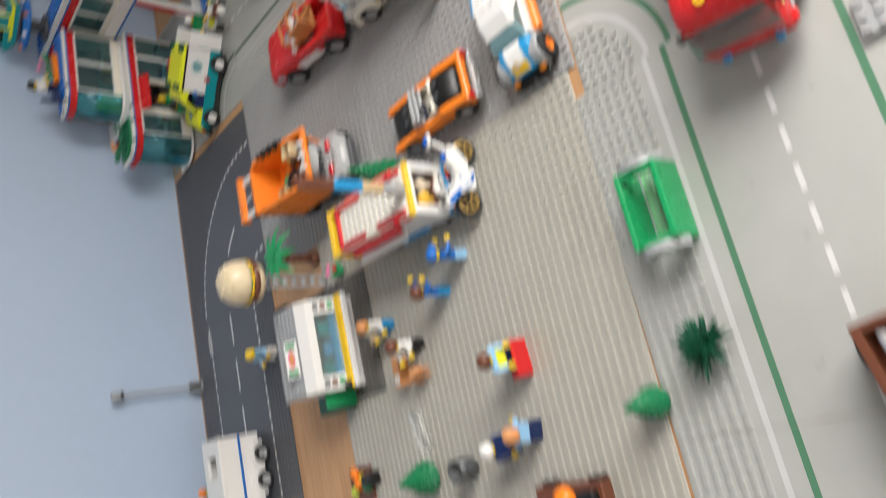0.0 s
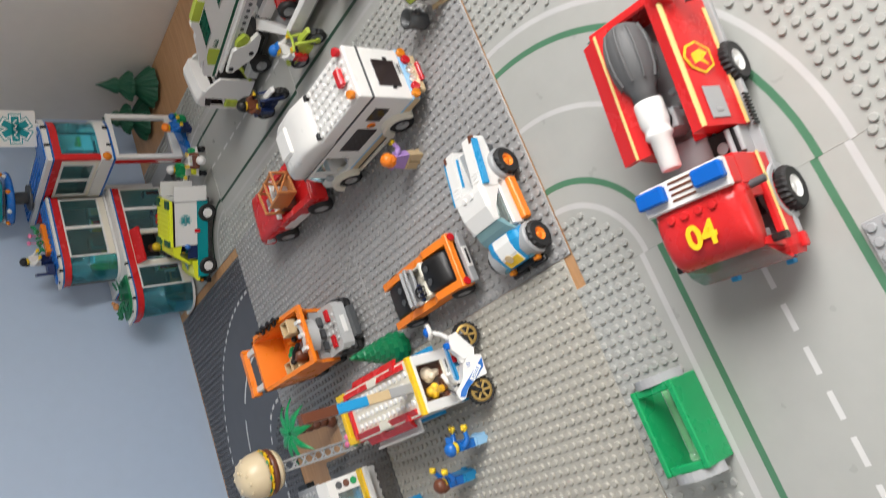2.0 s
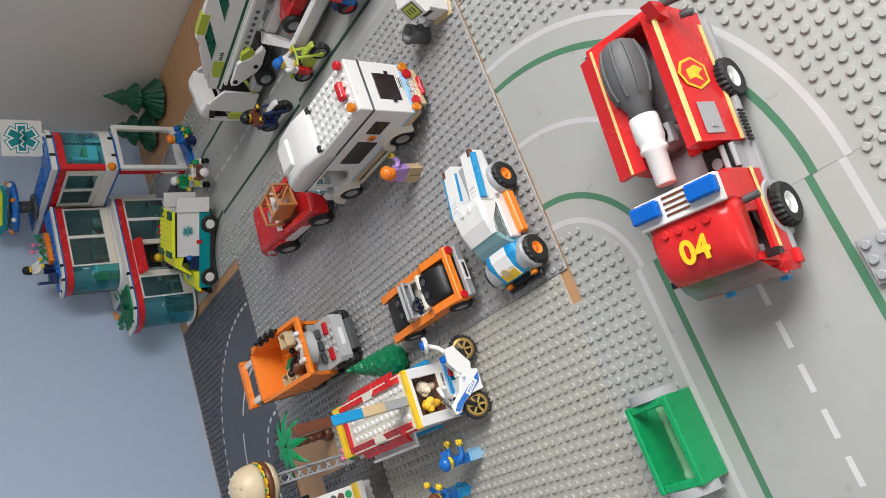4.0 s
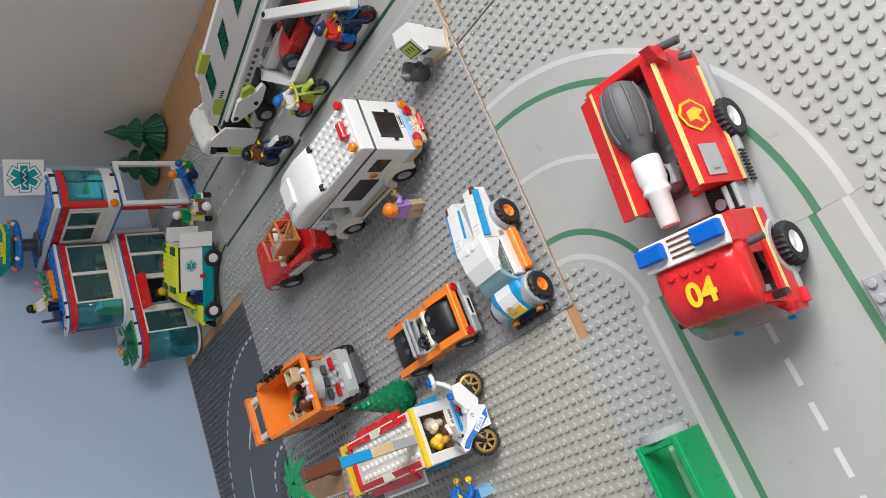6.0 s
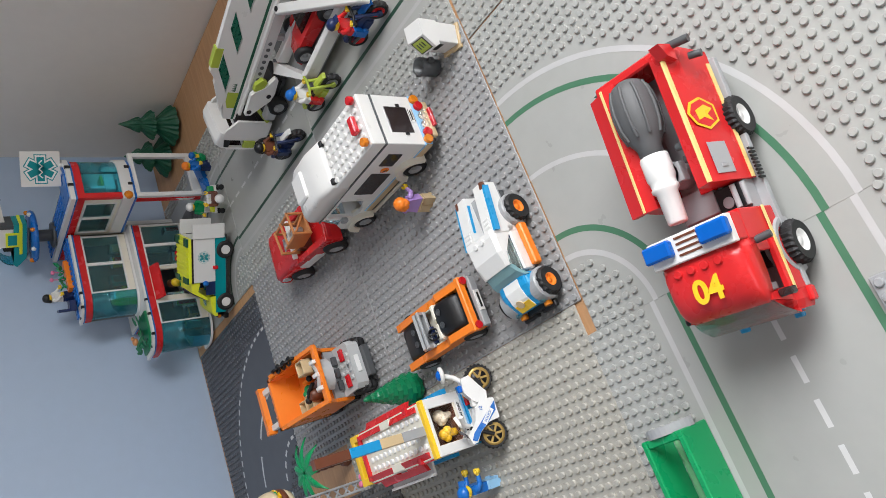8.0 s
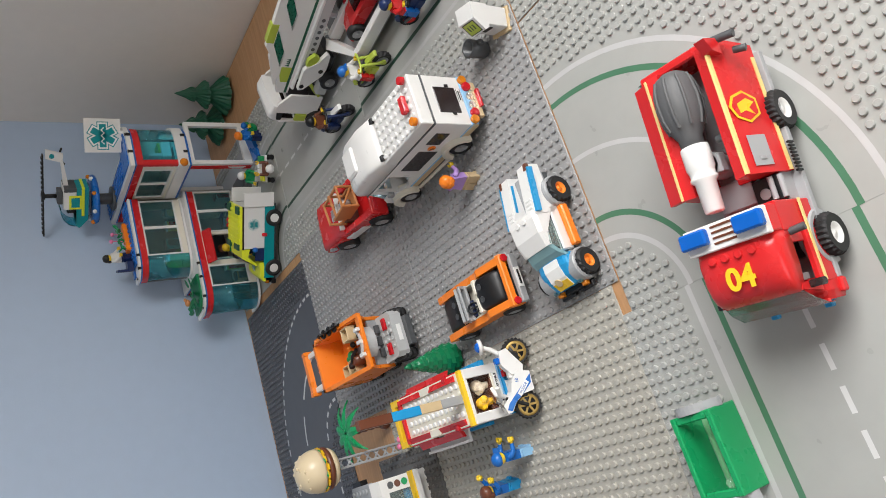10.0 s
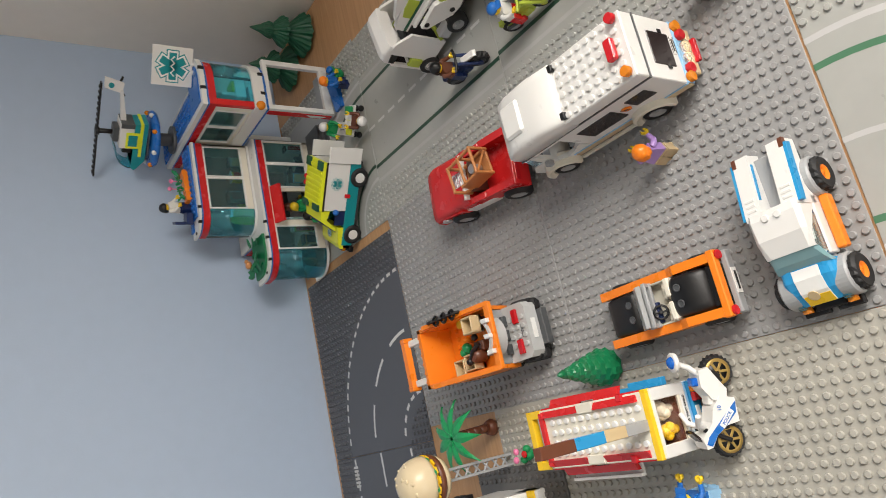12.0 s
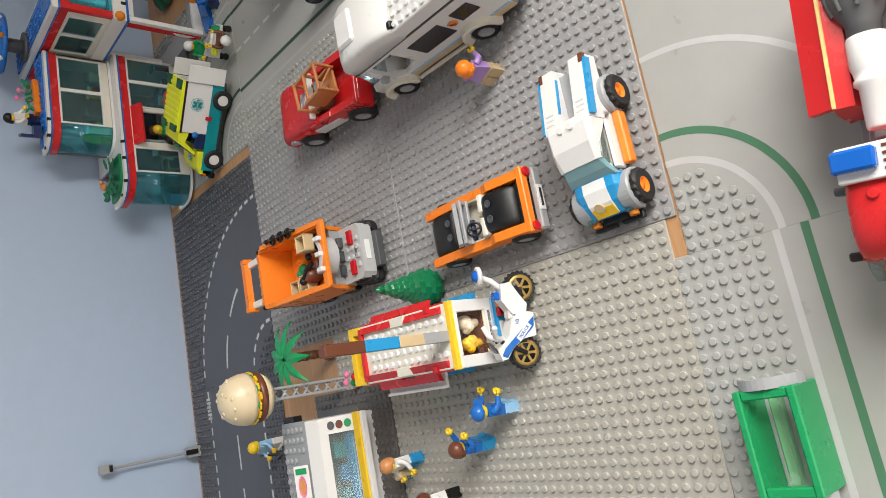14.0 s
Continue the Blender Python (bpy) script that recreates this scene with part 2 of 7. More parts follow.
    def studs(self, x0, x1, y0, y1, z, skip=lambda x, y: False, seg=12):
        for i in range(int(round(x1 - x0))):
            for j in range(int(round(y1 - y0))):
                if not skip(x0 + i + 0.5, y0 + j + 0.5):
                    self.stud(x0 + i + 0.5, y0 + j + 0.5, z, seg=seg)
        return self

    def turn(self, m, start=0):
        """Moves the points added since start by a matrix."""
        self.v[start:] = [tuple(m @ Vector(p)) for p in self.v[start:]]
        return self

    def mesh(self, name, mats):
        me = bpy.data.meshes.new(name)
        me.from_pydata([(x * S, y * S, z * S) for x, y, z in self.v], [], self.f)
        for m in mats if isinstance(mats, (list, tuple)) else [mats]:
            me.materials.append(m)
        me.polygons.foreach_set("material_index", self.m)
        me.polygons.foreach_set("use_smooth", self.smooth)
        bm = bmesh.new()
        bm.from_mesh(me)
        bmesh.ops.recalc_face_normals(bm, faces=bm.faces)
        bm.to_mesh(me)
        bm.free()
        return me


def thing(name, label, category, x=0.0, y=0.0, z=0.0, rz=0.0, group="", kind=""):
    ob = new(name)
    ob.empty_display_size = 0.01
    ob.matrix_basis = pose(x * S, y * S, z * S, 0, 0, rz)
    return tagged(ob, label, category, group, kind)


def part(name, shape, mats, parent, label="", kind=""):
    ob = new(name, shape.mesh(name, mats))
    ob.parent = parent
    if mats in (GLASS, BAYGLASS, BLUEGLASS, AMBERGLASS, LIMEGLASS, SCREENGLASS):
        ob.visible_shadow = False
    return tagged(ob, label, "", "", kind)


def solid(name, shape, mats, label, category="", x=0.0, y=0.0, z=0.0, rz=0.0, group="", kind=""):
    ob = new(name, shape.mesh(name, mats))
    ob.matrix_basis = pose(x * S, y * S, z * S, 0, 0, rz)
    return tagged(ob, label, category, group, kind)


def lettering(name, text, size, mat, parent, place, depth=0.02, bold=0.0):
    """Raised printing; place is a pose in studs."""
    cu = bpy.data.curves.new(name, "FONT")
    cu.body, cu.size, cu.align_x, cu.align_y, cu.extrude, cu.fill_mode = text, size * S, "CENTER", "CENTER", depth * S, "FRONT"
    cu.offset = bold * S
    ob = new(name, cu)
    me = bpy.data.meshes.new_from_object(ob.evaluated_get(bpy.context.evaluated_depsgraph_get()))
    bpy.data.objects.remove(ob)
    me.materials.clear()
    me.materials.append(mat)
    ob = new(name, me)
    ob.parent = parent
    loc, rot, _ = place.decompose()
    ob.matrix_basis = Matrix.LocRotScale(loc * S, rot, None)
    return ob


# ---- room ----
WX, WY, FX, FY, CEIL, DOWN = 80.8, 98.0, -270.0, -270.0, 215.0, -94.0
solid("floor", Shape().box(FX - 12, WX + 12, FY - 12, WY + 12, DOWN - 12, DOWN, 0), FLOOR_WOOD, "oak board floor under the table", kind="structure")
solid("ceiling", Shape().box(FX - 12, WX + 12, FY - 12, WY + 12, CEIL, CEIL + 12, 0), PAINT_CEIL, "plain white ceiling", kind="structure")
solid("wall_north", Shape().box(FX - 12, WX + 12, WY, WY + 12, DOWN, CEIL, 0), PAINT_BLUE, "pale blue painted wall behind the table", kind="structure")
# west and south walls are unseen; their darker tone absorbs bounced light
solid("wall_west", Shape().box(FX - 12, FX, FY - 12, WY - 0.01, DOWN, CEIL, 0), PAINT_BEIGE, "unseen wall, toned beige to cut bounced light", kind="structure")
g = Shape()
for y0, y1, z0, z1 in ((FY - 12, -160, DOWN, CEIL), (-40, WY - 0.01, DOWN, CEIL), (-160, -40, DOWN, 40), (-160, -40, 150, CEIL)):
    g.box(WX, WX + 12, y0, y1, z0, z1, 0)
solid("wall_east", g, PAINT_WHITE, "off-white painted wall with a window", kind="structure")
g = Shape()
for x0, x1, z0, z1 in ((FX, -200, DOWN, CEIL), (-40, WX - 0.01, DOWN, CEIL), (-200, -40, DOWN, 40), (-200, -40, 150, CEIL)):
    g.box(x0, x1, FY - 12, FY, z0, z1, 0)
solid("wall_south", g, PAINT_BEIGE, "unseen wall with a window, toned beige to cut bounced light", kind="structure")
win = thing("window_1", "white painted window in the wall", "window", kind="structure")
g = Shape()
for y0, y1, z0, z1 in ((-160, -156, 40, 150), (-44, -40, 40, 150), (-156, -44, 40, 44), (-156, -44, 146, 150), (-102, -98, 44, 146)):
    g.box(WX + 2, WX + 8, y0, y1, z0, z1)
part("window_frame", g, FRAME_PAINT, win)
win = thing("window_2", "white painted window in the wall", "window", kind="structure")
g = Shape()
for x0, x1, z0, z1 in ((-200, -196, 40, 150), (-44, -40, 40, 150), (-196, -44, 40, 44), (-196, -44, 146, 150), (-122, -118, 44, 146)):
    g.box(x0, x1, FY - 8, FY - 2, z0, z1)
part("window_frame", g, FRAME_PAINT, win)

table = thing("table", "beech veneered table top carrying the toy town", "table")
part("tabletop", Shape().box(-130, WX - 0.3, -45, WY - 0.2, -4.2, -0.2, 0.2), TABLE_WOOD, table)
for x, y in ((-126, -41), (76, -41), (-126, 93), (76, 93)):
    part("leg", Shape().box(x - 3, x + 3, y - 3, y + 3, DOWN, -4.2, 0.2), TABLE_WOOD, table)


# ---- baseplates ----
def strip(g, pts, w, z=0.012):
    """A printed line along points."""
    pts = [Vector((*p, 0)) for p in pts]
    vs = []
    for i, p in enumerate(pts):
        d = (pts[min(i + 1, len(pts) - 1)] - pts[max(i - 1, 0)]).normalized()
        o = Vector((-d.y, d.x, 0)) * (w / 2)
        vs += [(p + o)[:2] + (z,), (p - o)[:2] + (z,)]
    g.add(vs, [(2 * i, 2 * i + 1, 2 * i + 3, 2 * i + 2) for i in range(len(pts) - 1)])


def bend(r, a0=0.0, a1=90.0, n=24):
    return [(r * math.cos(radians(a0 + (a1 - a0) * i / n)), r * math.sin(radians(a0 + (a1 - a0) * i / n))) for i in range(n + 1)]


def baseplate(label, x, y, size=32, rz=0.0, mat=PLATE_OLD, road="", extra=None, skip=None, z=0.0, white=LINE_OLD, green=LINE_GREEN):
    """A plate from its corner; a bend turns about that corner, a straight road runs along x."""
    base = thing("baseplate", label, "baseplate", x, y, z, rz, group="baseplates on the table")
    part("sheet", Shape().box(0, size, 0, size, -0.17, 0, 0.05), mat, base)
    old = mat is PLATE_ROAD
    rim = ((6.5, 24.5) if road == "bend" else (7.0, 25.7)) if old else (5.9, 26.0)
    if road == "bend":
        off = lambda a, b: rim[0] < math.hypot(a, b) + 0.35 and math.hypot(a, b) - 0.35 < rim[1]
    elif road == "straight":
        off = lambda a, b: rim[0] < b < rim[1]
    else:
        off = lambda a, b: False
    part("studs", Shape().studs(0, size, 0, size, 0, lambda a, b: off(a, b) or bool(skip and skip(a, b))), mat, base, kind="stuff")
    line = (lambda r, w, g, a=0, b=1: strip(g, bend(r, 90 * a, 90 * b), w)) if road == "bend" else (lambda r, w, g, a=0, b=1: strip(g, [(32 * a, r), (32 * b, r)], w))
    if road and old:
        def stroke(name, r, w, mat, a=0, b=1):
            g = Shape()
            line(r, w, g, a, b)
            part(name, g, mat, base)

        for r in (6.95, 24.0) if road == "bend" else (7.85, 24.95):
            stroke("white_line", r, 0.5, white)
        for r in (9.1, 21.7) if road == "bend" else (9.72, 22.65):
            stroke("green_line", r, 0.55, green)
        if road == "bend":
            stroke("white_line", 15.5, 0.45, LINE_OLD)
        else:
            for i in range(10):
                stroke("white_dash", 16.25, 0.42, LINE_WHITE, (i * 3.15 + 1.7) / 32, min(1, (i * 3.15 + 3.65) / 32))
    elif road:
        def dash(r, a, b):
            g = Shape()
            line(r, 0.5, g, a, b)
            part("white_dash", g, LINE_WHITE, base)

        for r, n in ((7.2, 5.5), (25.75, 20.8)) if road == "bend" else ((6.4, 16.0), (25.2, 16.0)):
            for i in range(int(n)):
                dash(r, (i + 0.22) / n, (i + 0.8) / n)
        for i in range(3 if road == "bend" else 4):
            dash(*((16.6, 0.06 + 0.325 * i, 0.262 + 0.325 * i) if road == "bend" else (15.8, (i + 0.33) / 4, (i + 0.98) / 4)))
        if extra:
            extra(base)
    return base


OLD, NEW = "old grey road baseplate with white and green lines", "dark grey road baseplate with dashed white lines"
baseplate("old grey bend baseplate with white and green lines", 0.12, -0.02, 32, -90, PLATE_ROAD, "bend")
baseplate(OLD, 0.12, 1.36, 32, 180.8, PLATE_ROAD, "straight", z=-0.025)
baseplate(OLD, -31.93, 0.9, 32, 180.8, PLATE_ROAD, "straight", z=-0.025)
baseplate("old grey bend baseplate with white and green lines", 32.3, 0, 32, -90, PLATE_ROAD, "bend")
baseplate("bluish grey studded baseplate", 3.2, 0.2, 32, 0, PLATE_BLUISH)
baseplate("bluish grey studded baseplate", 2.4, 32.22, 32, 0, PLATE_BLUISH, z=0.03)
baseplate("large old light grey studded baseplate", -44.85, 1.17, 48, 0, PLATE_OLD, skip=lambda a, b: a > 47 and b > 31)
baseplate("dark grey bend baseplate with dashed white lines", 0.5, 64.5, 32, 0, PLATE_DARK, "bend")


def grating(base):
    for i in range(6):
        g = Shape()
        strip(g, [(27.2 + 0.62 * i, 24.6), (27.2 + 0.62 * i, 26.2)], 0.4)
        part("grating_mark", g, LINE_WHITE, base)


baseplate(NEW, -31.55, 64.5, 32, 0, PLATE_DARK, "straight", grating)
baseplate(NEW, -63.6, 64.5, 32, 0, PLATE_DARK, "straight")
baseplate(OLD, 66.0, 0.4, 32, 90, PLATE_ROAD, "straight", z=-0.03, white=LINE_FADED, green=LINE_DARKGREEN)
baseplate(OLD, 65.5, 32.45, 32, 90, PLATE_ROAD, "straight", z=-0.03, white=LINE_FADED, green=LINE_DARKGREEN)
baseplate("old grey bend baseplate with white and green lines", 34.1, 64.5, 32, 0, PLATE_ROAD, "bend", green=LINE_DARKGREEN)


# ---- vehicles ----
def wheel(car, x, y, z, r, w, rim=WHITE, tread=0, hub=0.55):
    """A tyre across y with a dished rim; y is its middle."""
    c = r * 0.16
    g = Shape().ring([(r * hub, -w / 2 + 0.04), (r * 0.86, -w / 2), (r, -w / 2 + c), (r, w / 2 - c), (r * 0.86, w / 2), (r * hub, w / 2 - 0.04), (r * hub, -w / 2 + 0.04)], (x, y, z), "y", max(28, 2 * tread), caps=False)
    if tread:
        n = 2 * tread
        for j in (2, 3):
            for i in range(0, n, 2):
                p = g.v[j * n + i]
                g.v[j * n + i] = (x + (p[0] - x) * 0.9, p[1], z + (p[2] - z) * 0.9)
        g.smooth = [False] * len(g.smooth)
    ob = part("wheel", g, RUBBER, car, "black rubber tyre")
    s = 1 if y > 0 else -1
    d = w / 2 * s
    g = Shape().ring([(0.001, d * 0.55), (r * 0.16, d * 0.6), (r * 0.2, d * 0.25), (r * hub * 0.8, d * 0.45), (r * hub * 0.98, d * 0.92), (r * hub * 1.03, d * 0.9), (r * hub, -d * 0.9), (0.001, -d * 0.8)], (x, y, z), "y", 24)
    part("rim", g, rim, ob)
    return ob


def text_on(name, text, size, mat, car, x, y, z, rx=0, ry=0, rz=0, bold=0.0):
    m = Matrix.LocRotScale((x, y, z), Euler([radians(a) for a in (rx, ry, rz)]), None)
    return lettering(name, text, size, mat, car, m, 0.02, bold)


def pane(name, car, mat, pts, lo, hi, axis="y", label=""):
    return part(name, Shape().prism(pts, lo, hi, axis), mat, car, label)


def camper():
    car = thing("camper_van", "white toy camper van with studded roof and tan stripe", "camper van", 28.3, 17.0, 0, 90)
    part("body", Shape().box(-8.3, 3.6, -3.05, 3.05, 2.7, 7.55, 0.08), WHITE, car)
    part("upper_body", Shape().box(-8.3, 3.0, -3.05, 3.05, 7.75, 9.4, 0.1), WHITE, car)
    part("cab_roof", Shape().box(3.6, 8.2, -3.05, 3.05, 7.1, 7.55, 0.08), WHITE, car)
    for s in (1, -1):
        part("cab_pillar", Shape().prism([(7.4, 2.2), (8.3, 2.2), (8.3, 4.0), (7.9, 7.1), (7.3, 7.1), (7.3, 4.4)], s * 2.6, s * 3.05), WHITE, car)
        part("cab_door", Shape().prism([(3.6, 2.2), (7.4, 2.2), (7.4, 3.6), (6.2, 3.2), (5.2, 3.4), (4.4, 4.0), (3.6, 4.2)], s * 2.6, s * 3.05), WHITE, car, "low white cab door")
    part("stripe", Shape().box(-8.25, 6.0, -3.1, 3.1, 1.75, 2.68, 0.05), TAN, car, "tan side stripe")
    part("side_line", Shape().box(-8.3, 6.0, -3.12, 3.12, 2.62, 2.78, 0.0), SKY, car, "thin light blue line")
    part("trim", Shape().box(-8.34, 8.6, -3.1, 3.1, 7.56, 7.74, 0.02), DKGREY, car, "dark grey trim line")
    part("chassis", Shape().box(-8.0, 11.2, -2.6, 2.6, 0.9, 1.74, 0.06), DKGREY, car)
    g = Shape().hood([(0.1, 2.95, 7.75, 9.6), (0.4, 3.1, 7.75, 9.95), (3.0, 3.1, 7.75, 10.5), (6.4, 3.1, 7.75, 10.35), (7.8, 3.05, 7.75, 9.9), (8.6, 2.9, 7.75, 9.2), (9.0, 2.7, 7.75, 8.5), (9.1, 2.5, 7.75, 8.0)], 8, 28)
    g.box(4.4, 6.9, -1.7, 1.7, 10.0, 10.75, 0.3)
    part("alcove", g, WHITE, car, "smooth white overcab moulding")
    part("roof_studs", Shape().studs(-7.9, 0.1, -3, 3, 9.4), WHITE, car, kind="stuff")
    for x, y, mat, nm in ((-7.7, -2.5, REDLAMP, "red roof lamp"), (-7.7, 2.5, ORANGELAMP, "orange roof lamp")):
        part("lamp", Shape().cyl(x, y, 9.6, 0.46, 0.6), mat, car, nm)
    part("roof_light", Shape().box(-7.3, -6.4, -1.0, 1.0, 9.55, 10.2, 0.12), REDLAMP, car, "red roof plate")
    # rear
    part("rear_window", Shape().box(-8.38, -8.2, -1.6, 1.6, 3.6, 6.5, 0.05), SMOKE, car, "smoked rear window")
    part("number_plate", Shape().box(-8.36, -8.28, -1.5, 0.3, 2.85, 3.6, 0.01), STICKER, car, "white plate with a dark outline")
    part("plate_bar", Shape().box(-8.4, -8.36, -1.2, 0.0, 3.15, 3.3, 0.0).box(-8.4, -8.36, -1.4, 0.2, 2.95, 3.0, 0.0).box(-8.4, -8.36, -1.4, 0.2, 3.45, 3.5, 0.0), INK, car)
    part("bumper", Shape().box(-8.8, -8.2, -2.2, 2.2, 0.9, 1.6, 0.1), TAN, car, "tan rear bumper")
    part("tow_plate", Shape().box(-9.3, -8.8, -1.1, 1.1, 1.0, 1.35, 0.05), REDLAMP, car, "red rear plate")
    part("rear_line", Shape().box(-8.42, -8.3, -3.0, 3.0, 1.8, 2.7, 0.02), SKY, car, "light blue rear stripe")
    for y in (-0.5, 0.6):
        part("clear_lamp", Shape().ring([(0.001, 0), (0.5, 0), (0.5, 0.55), (0.36, 0.6), (0.3, 0.4), (0.001, 0.4)], (-8.95, y, 1.9), "x", 14), GLASS, car, "clear round rear lamp")
    for y in (-2.5, 2.5):
        part("tail_lamp", Shape().cyl(-8.85, y, 2.35, 0.5, 0.5, "x"), ORANGELAMP, car, "orange tail lamp")
        part("tail_lamp", Shape().cyl(-8.9, y * 0.66, 2.1, 0.5, 0.5, "x"), REDLAMP, car, "red tail lamp")
    for y in (-2.4, 2.4):
        part("hinge", Shape().box(-0.15, 0.35, y - 0.35, y + 0.35, 9.4, 9.85, 0.05), BLACK, car, "black hinge")
    for y in (-1.75, 1.75):
        part("window_catch", Shape().box(-8.44, -8.36, y - 0.18, y + 0.18, 4.4, 4.9, 0.02), BLACK, car)
    # sides
    for s in (1, -1):
        y0, y1 = (3.02, 3.14) if s > 0 else (-3.14, -3.02)
        part("side_window", Shape().box(-2.5, 1.9, y0, y1, 3.9, 6.4, 0.04), SMOKE, car, "smoked side window")
        part("side_window", Shape().box(-6.4, -4.1, y0, y1, 4.6, 6.4, 0.04), SMOKE, car, "small smoked side window")
        part("sticker", Shape().ring([(0.01, -0.02), (0.5, -0.02), (0.5, 0.02), (0.01, 0.02)], (-3.35, y1 if s > 0 else y0, 5.2), "y", 16), ORANGE, car, "orange round sticker")
        part("sticker_print", Shape().prism([(-3.6, 5.0), (-3.1, 5.0), (-2.9, 5.35), (-3.3, 5.2)], s * 3.13, s * 3.17).box(-2.85, -2.75, s * 3.05, s * 3.07, 4.9, 5.4, 0), INK, car)
        part("side_skirt", Shape().box(-1.6, 6.2, s * 3.0, s * 3.3, 1.1, 1.5, 0.05), CREAM, car, "cream side skirt")
        part("cab_seat", Shape().box(4.2, 5.8, s * 1.5 - 0.9, s * 1.5 + 0.9, 2.0, 3.4, 0.15).box(4.0, 4.6, s * 1.5 - 0.9, s * 1.5 + 0.9, 3.2, 5.6, 0.15), GREY, car, "light grey cab seat")
        part("mirror", Shape().box(7.2, 7.9, s * 3.1, s * 3.7, 4.5, 5.3, 0.1), GREY, car)
        for x in (-3.8, 8.4):
            part("wheel_arch", Shape().ring([(1.45, -0.75), (2.3, -0.75), (2.3, 0.62), (2.0, 0.72), (1.45, 0.5)], (x, 3.0, 1.5), "y", 16, (-90, 90), False) if s > 0 else Shape().ring([(1.45, -0.5), (2.0, -0.72), (2.3, -0.62), (2.3, 0.75), (1.45, 0.75)], (x, -3.0, 1.5), "y", 16, (-90, 90), False), CREAM, car, "cream flared wheel arch")
            wheel(car, x, s * 2.95, 1.45, 1.45, 1.0, GREY)
    g = Shape().prism([(7.2, 1.7), (11.3, 1.7), (11.3, 3.3), (10.4, 4.2), (7.6, 4.4)], -2.7, 2.7)
    part("bonnet", g, WHITE, car)
    part("windscreen", Shape().prism([(8.6, 4.4), (10.2, 4.3), (8.9, 7.4), (8.3, 7.4)], -2.6, 2.6), BLUEGLASS, car, "clear sloping windscreen")
    part("steering_wheel", Shape().ring([(0.5, 0), (0.62, 0.06), (0.5, 0.14), (0.42, 0.06), (0.5, 0)], (6.6, 0.8, 4.9), "x", 14, caps=False), GREY, car)
    for y in (-1.9, 1.9):
        part("headlamp", Shape().cyl(11.2, y, 2.6, 0.45, 0.35, "x"), GLASS, car)
    return car


def red_car():
    car = thing("pickup_car", "red toy car with a wooden rack and black tyres", "car", 29.5, 39.1, 0, 85)
    part("chassis", Shape().box(-7.6, 5.6, -2.1, 2.1, 0.9, 1.6), DKGREY, car)
    g = Shape().hood([(-0.5, 2.75, 2.6, 4.7), (4.2, 2.9, 2.4, 4.6), (5.8, 2.95, 2.4, 4.45), (6.9, 2.9, 2.0, 4.0), (7.7, 2.75, 1.6, 3.4), (8.0, 2.6, 1.6, 2.4)], 7, 20, False)
    for s in (1, -1):
        g.prism([(1.6, 2.3), (2.2, 2.9), (3.0, 3.35), (4.4, 3.4), (5.4, 2.9), (6.0, 2.1), (7.1, 2.1), (6.8, 3.5), (5.4, 3.9), (1.6, 3.7)], s * 2.6, s * 3.05)
    part("bonnet", g, RED, car, "smooth red bonnet")
    for x in (0.2, 1.2, 2.2):
        for y in (-1.5, 1.5):
            part("rivet", Shape().cyl(x + 1.2, y, 4.52, 0.22, 0.18, seg=8), RED, car)
    g = Shape()
    for i in range(5):
        g.box(-0.1 + 0.32 * i, 0.08 + 0.32 * i, -0.75, 0.75, 4.6, 4.78, 0.03)
    part("grille", g.box(-0.15, 1.5, -0.8, 0.8, 4.55, 4.66, 0.02), SILVER, car, "silver bonnet grille")
    part("windscreen_frame", Shape().box(-0.75, -0.4, -2.4, 2.4, 4.3, 4.95, 0.05), WHITE, car, "white windscreen frame")
    part("cabin_floor", Shape().box(-7.7, 0.6, -2.2, 2.2, 1.6, 2.6, 0.05), RED, car)
    for s in (1, -1):
        part("side_panel", Shape().box(-3.2, 1.6, s * 2.25, s * 3.0, 1.7, 3.1, 0.08), WHITE, car, "white lower side panel")
        g = Shape().prism([(-7.7, 1.6), (-7.7, 4.2), (-3.4, 4.2), (-1.4, 3.3), (0.4, 3.3), (0.4, 4.1), (-1.0, 4.3), (-1.0, 2.6), (-2.8, 2.6), (-3.2, 3.2), (-4.6, 3.2), (-5.0, 1.6)][:8], s * 2.2, s * 2.95)
        part("rear_wing", g, RED, car)
        part("side_rail", Shape().box(-3.2, 0.9, s * 2.2, s * 2.9, 3.2, 4.2, 0.1), RED, car, "red side rail")
        part("headlamp", Shape().ring([(0.001, 0), (0.5, 0.05), (0.62, 0.3), (0.5, 0.3), (0.3, 0.15), (0.001, 0.15)], (5.2, s * 2.95, 3.4), "y", 16), SILVER, car, "silver round headlamp")
        for x in (-5.6, 3.8):
            wheel(car, x, s * 2.85, 1.6, 1.6, 1.1, GREY)
    part("tail_panel", Shape().box(-7.9, -7.5, -2.9, 2.9, 1.7, 4.1, 0.06), RED, car)
    part("tail_lamp_bar", Shape().box(-8.0, -7.88, -2.5, 2.5, 3.2, 3.8, 0.03), REDLAMP, car, "dark red tail lamp bar")
    part("seat", Shape().box(-2.2, -1.4, -1.8, 1.8, 2.6, 4.6), BROWN, car)
    for ob in car.children:
        ob.matrix_basis = Matrix.Diagonal((1.1, 1.15, 1.05, 1))
    # rack
    rack = thing("wooden_rack", "light brown open crate on the red car", "crate", 29.3, 36.4, 4.0, 98)
    part("side_board", Shape().box(-2.3, 1.0, 1.4, 1.75, 0.2, 2.7, 0.08).prism([(1.0, 0.2), (2.4, 1.0), (2.2, 1.4), (1.0, 0.9)], 1.45, 1.7), WOODEN, rack, "closed brown side board")
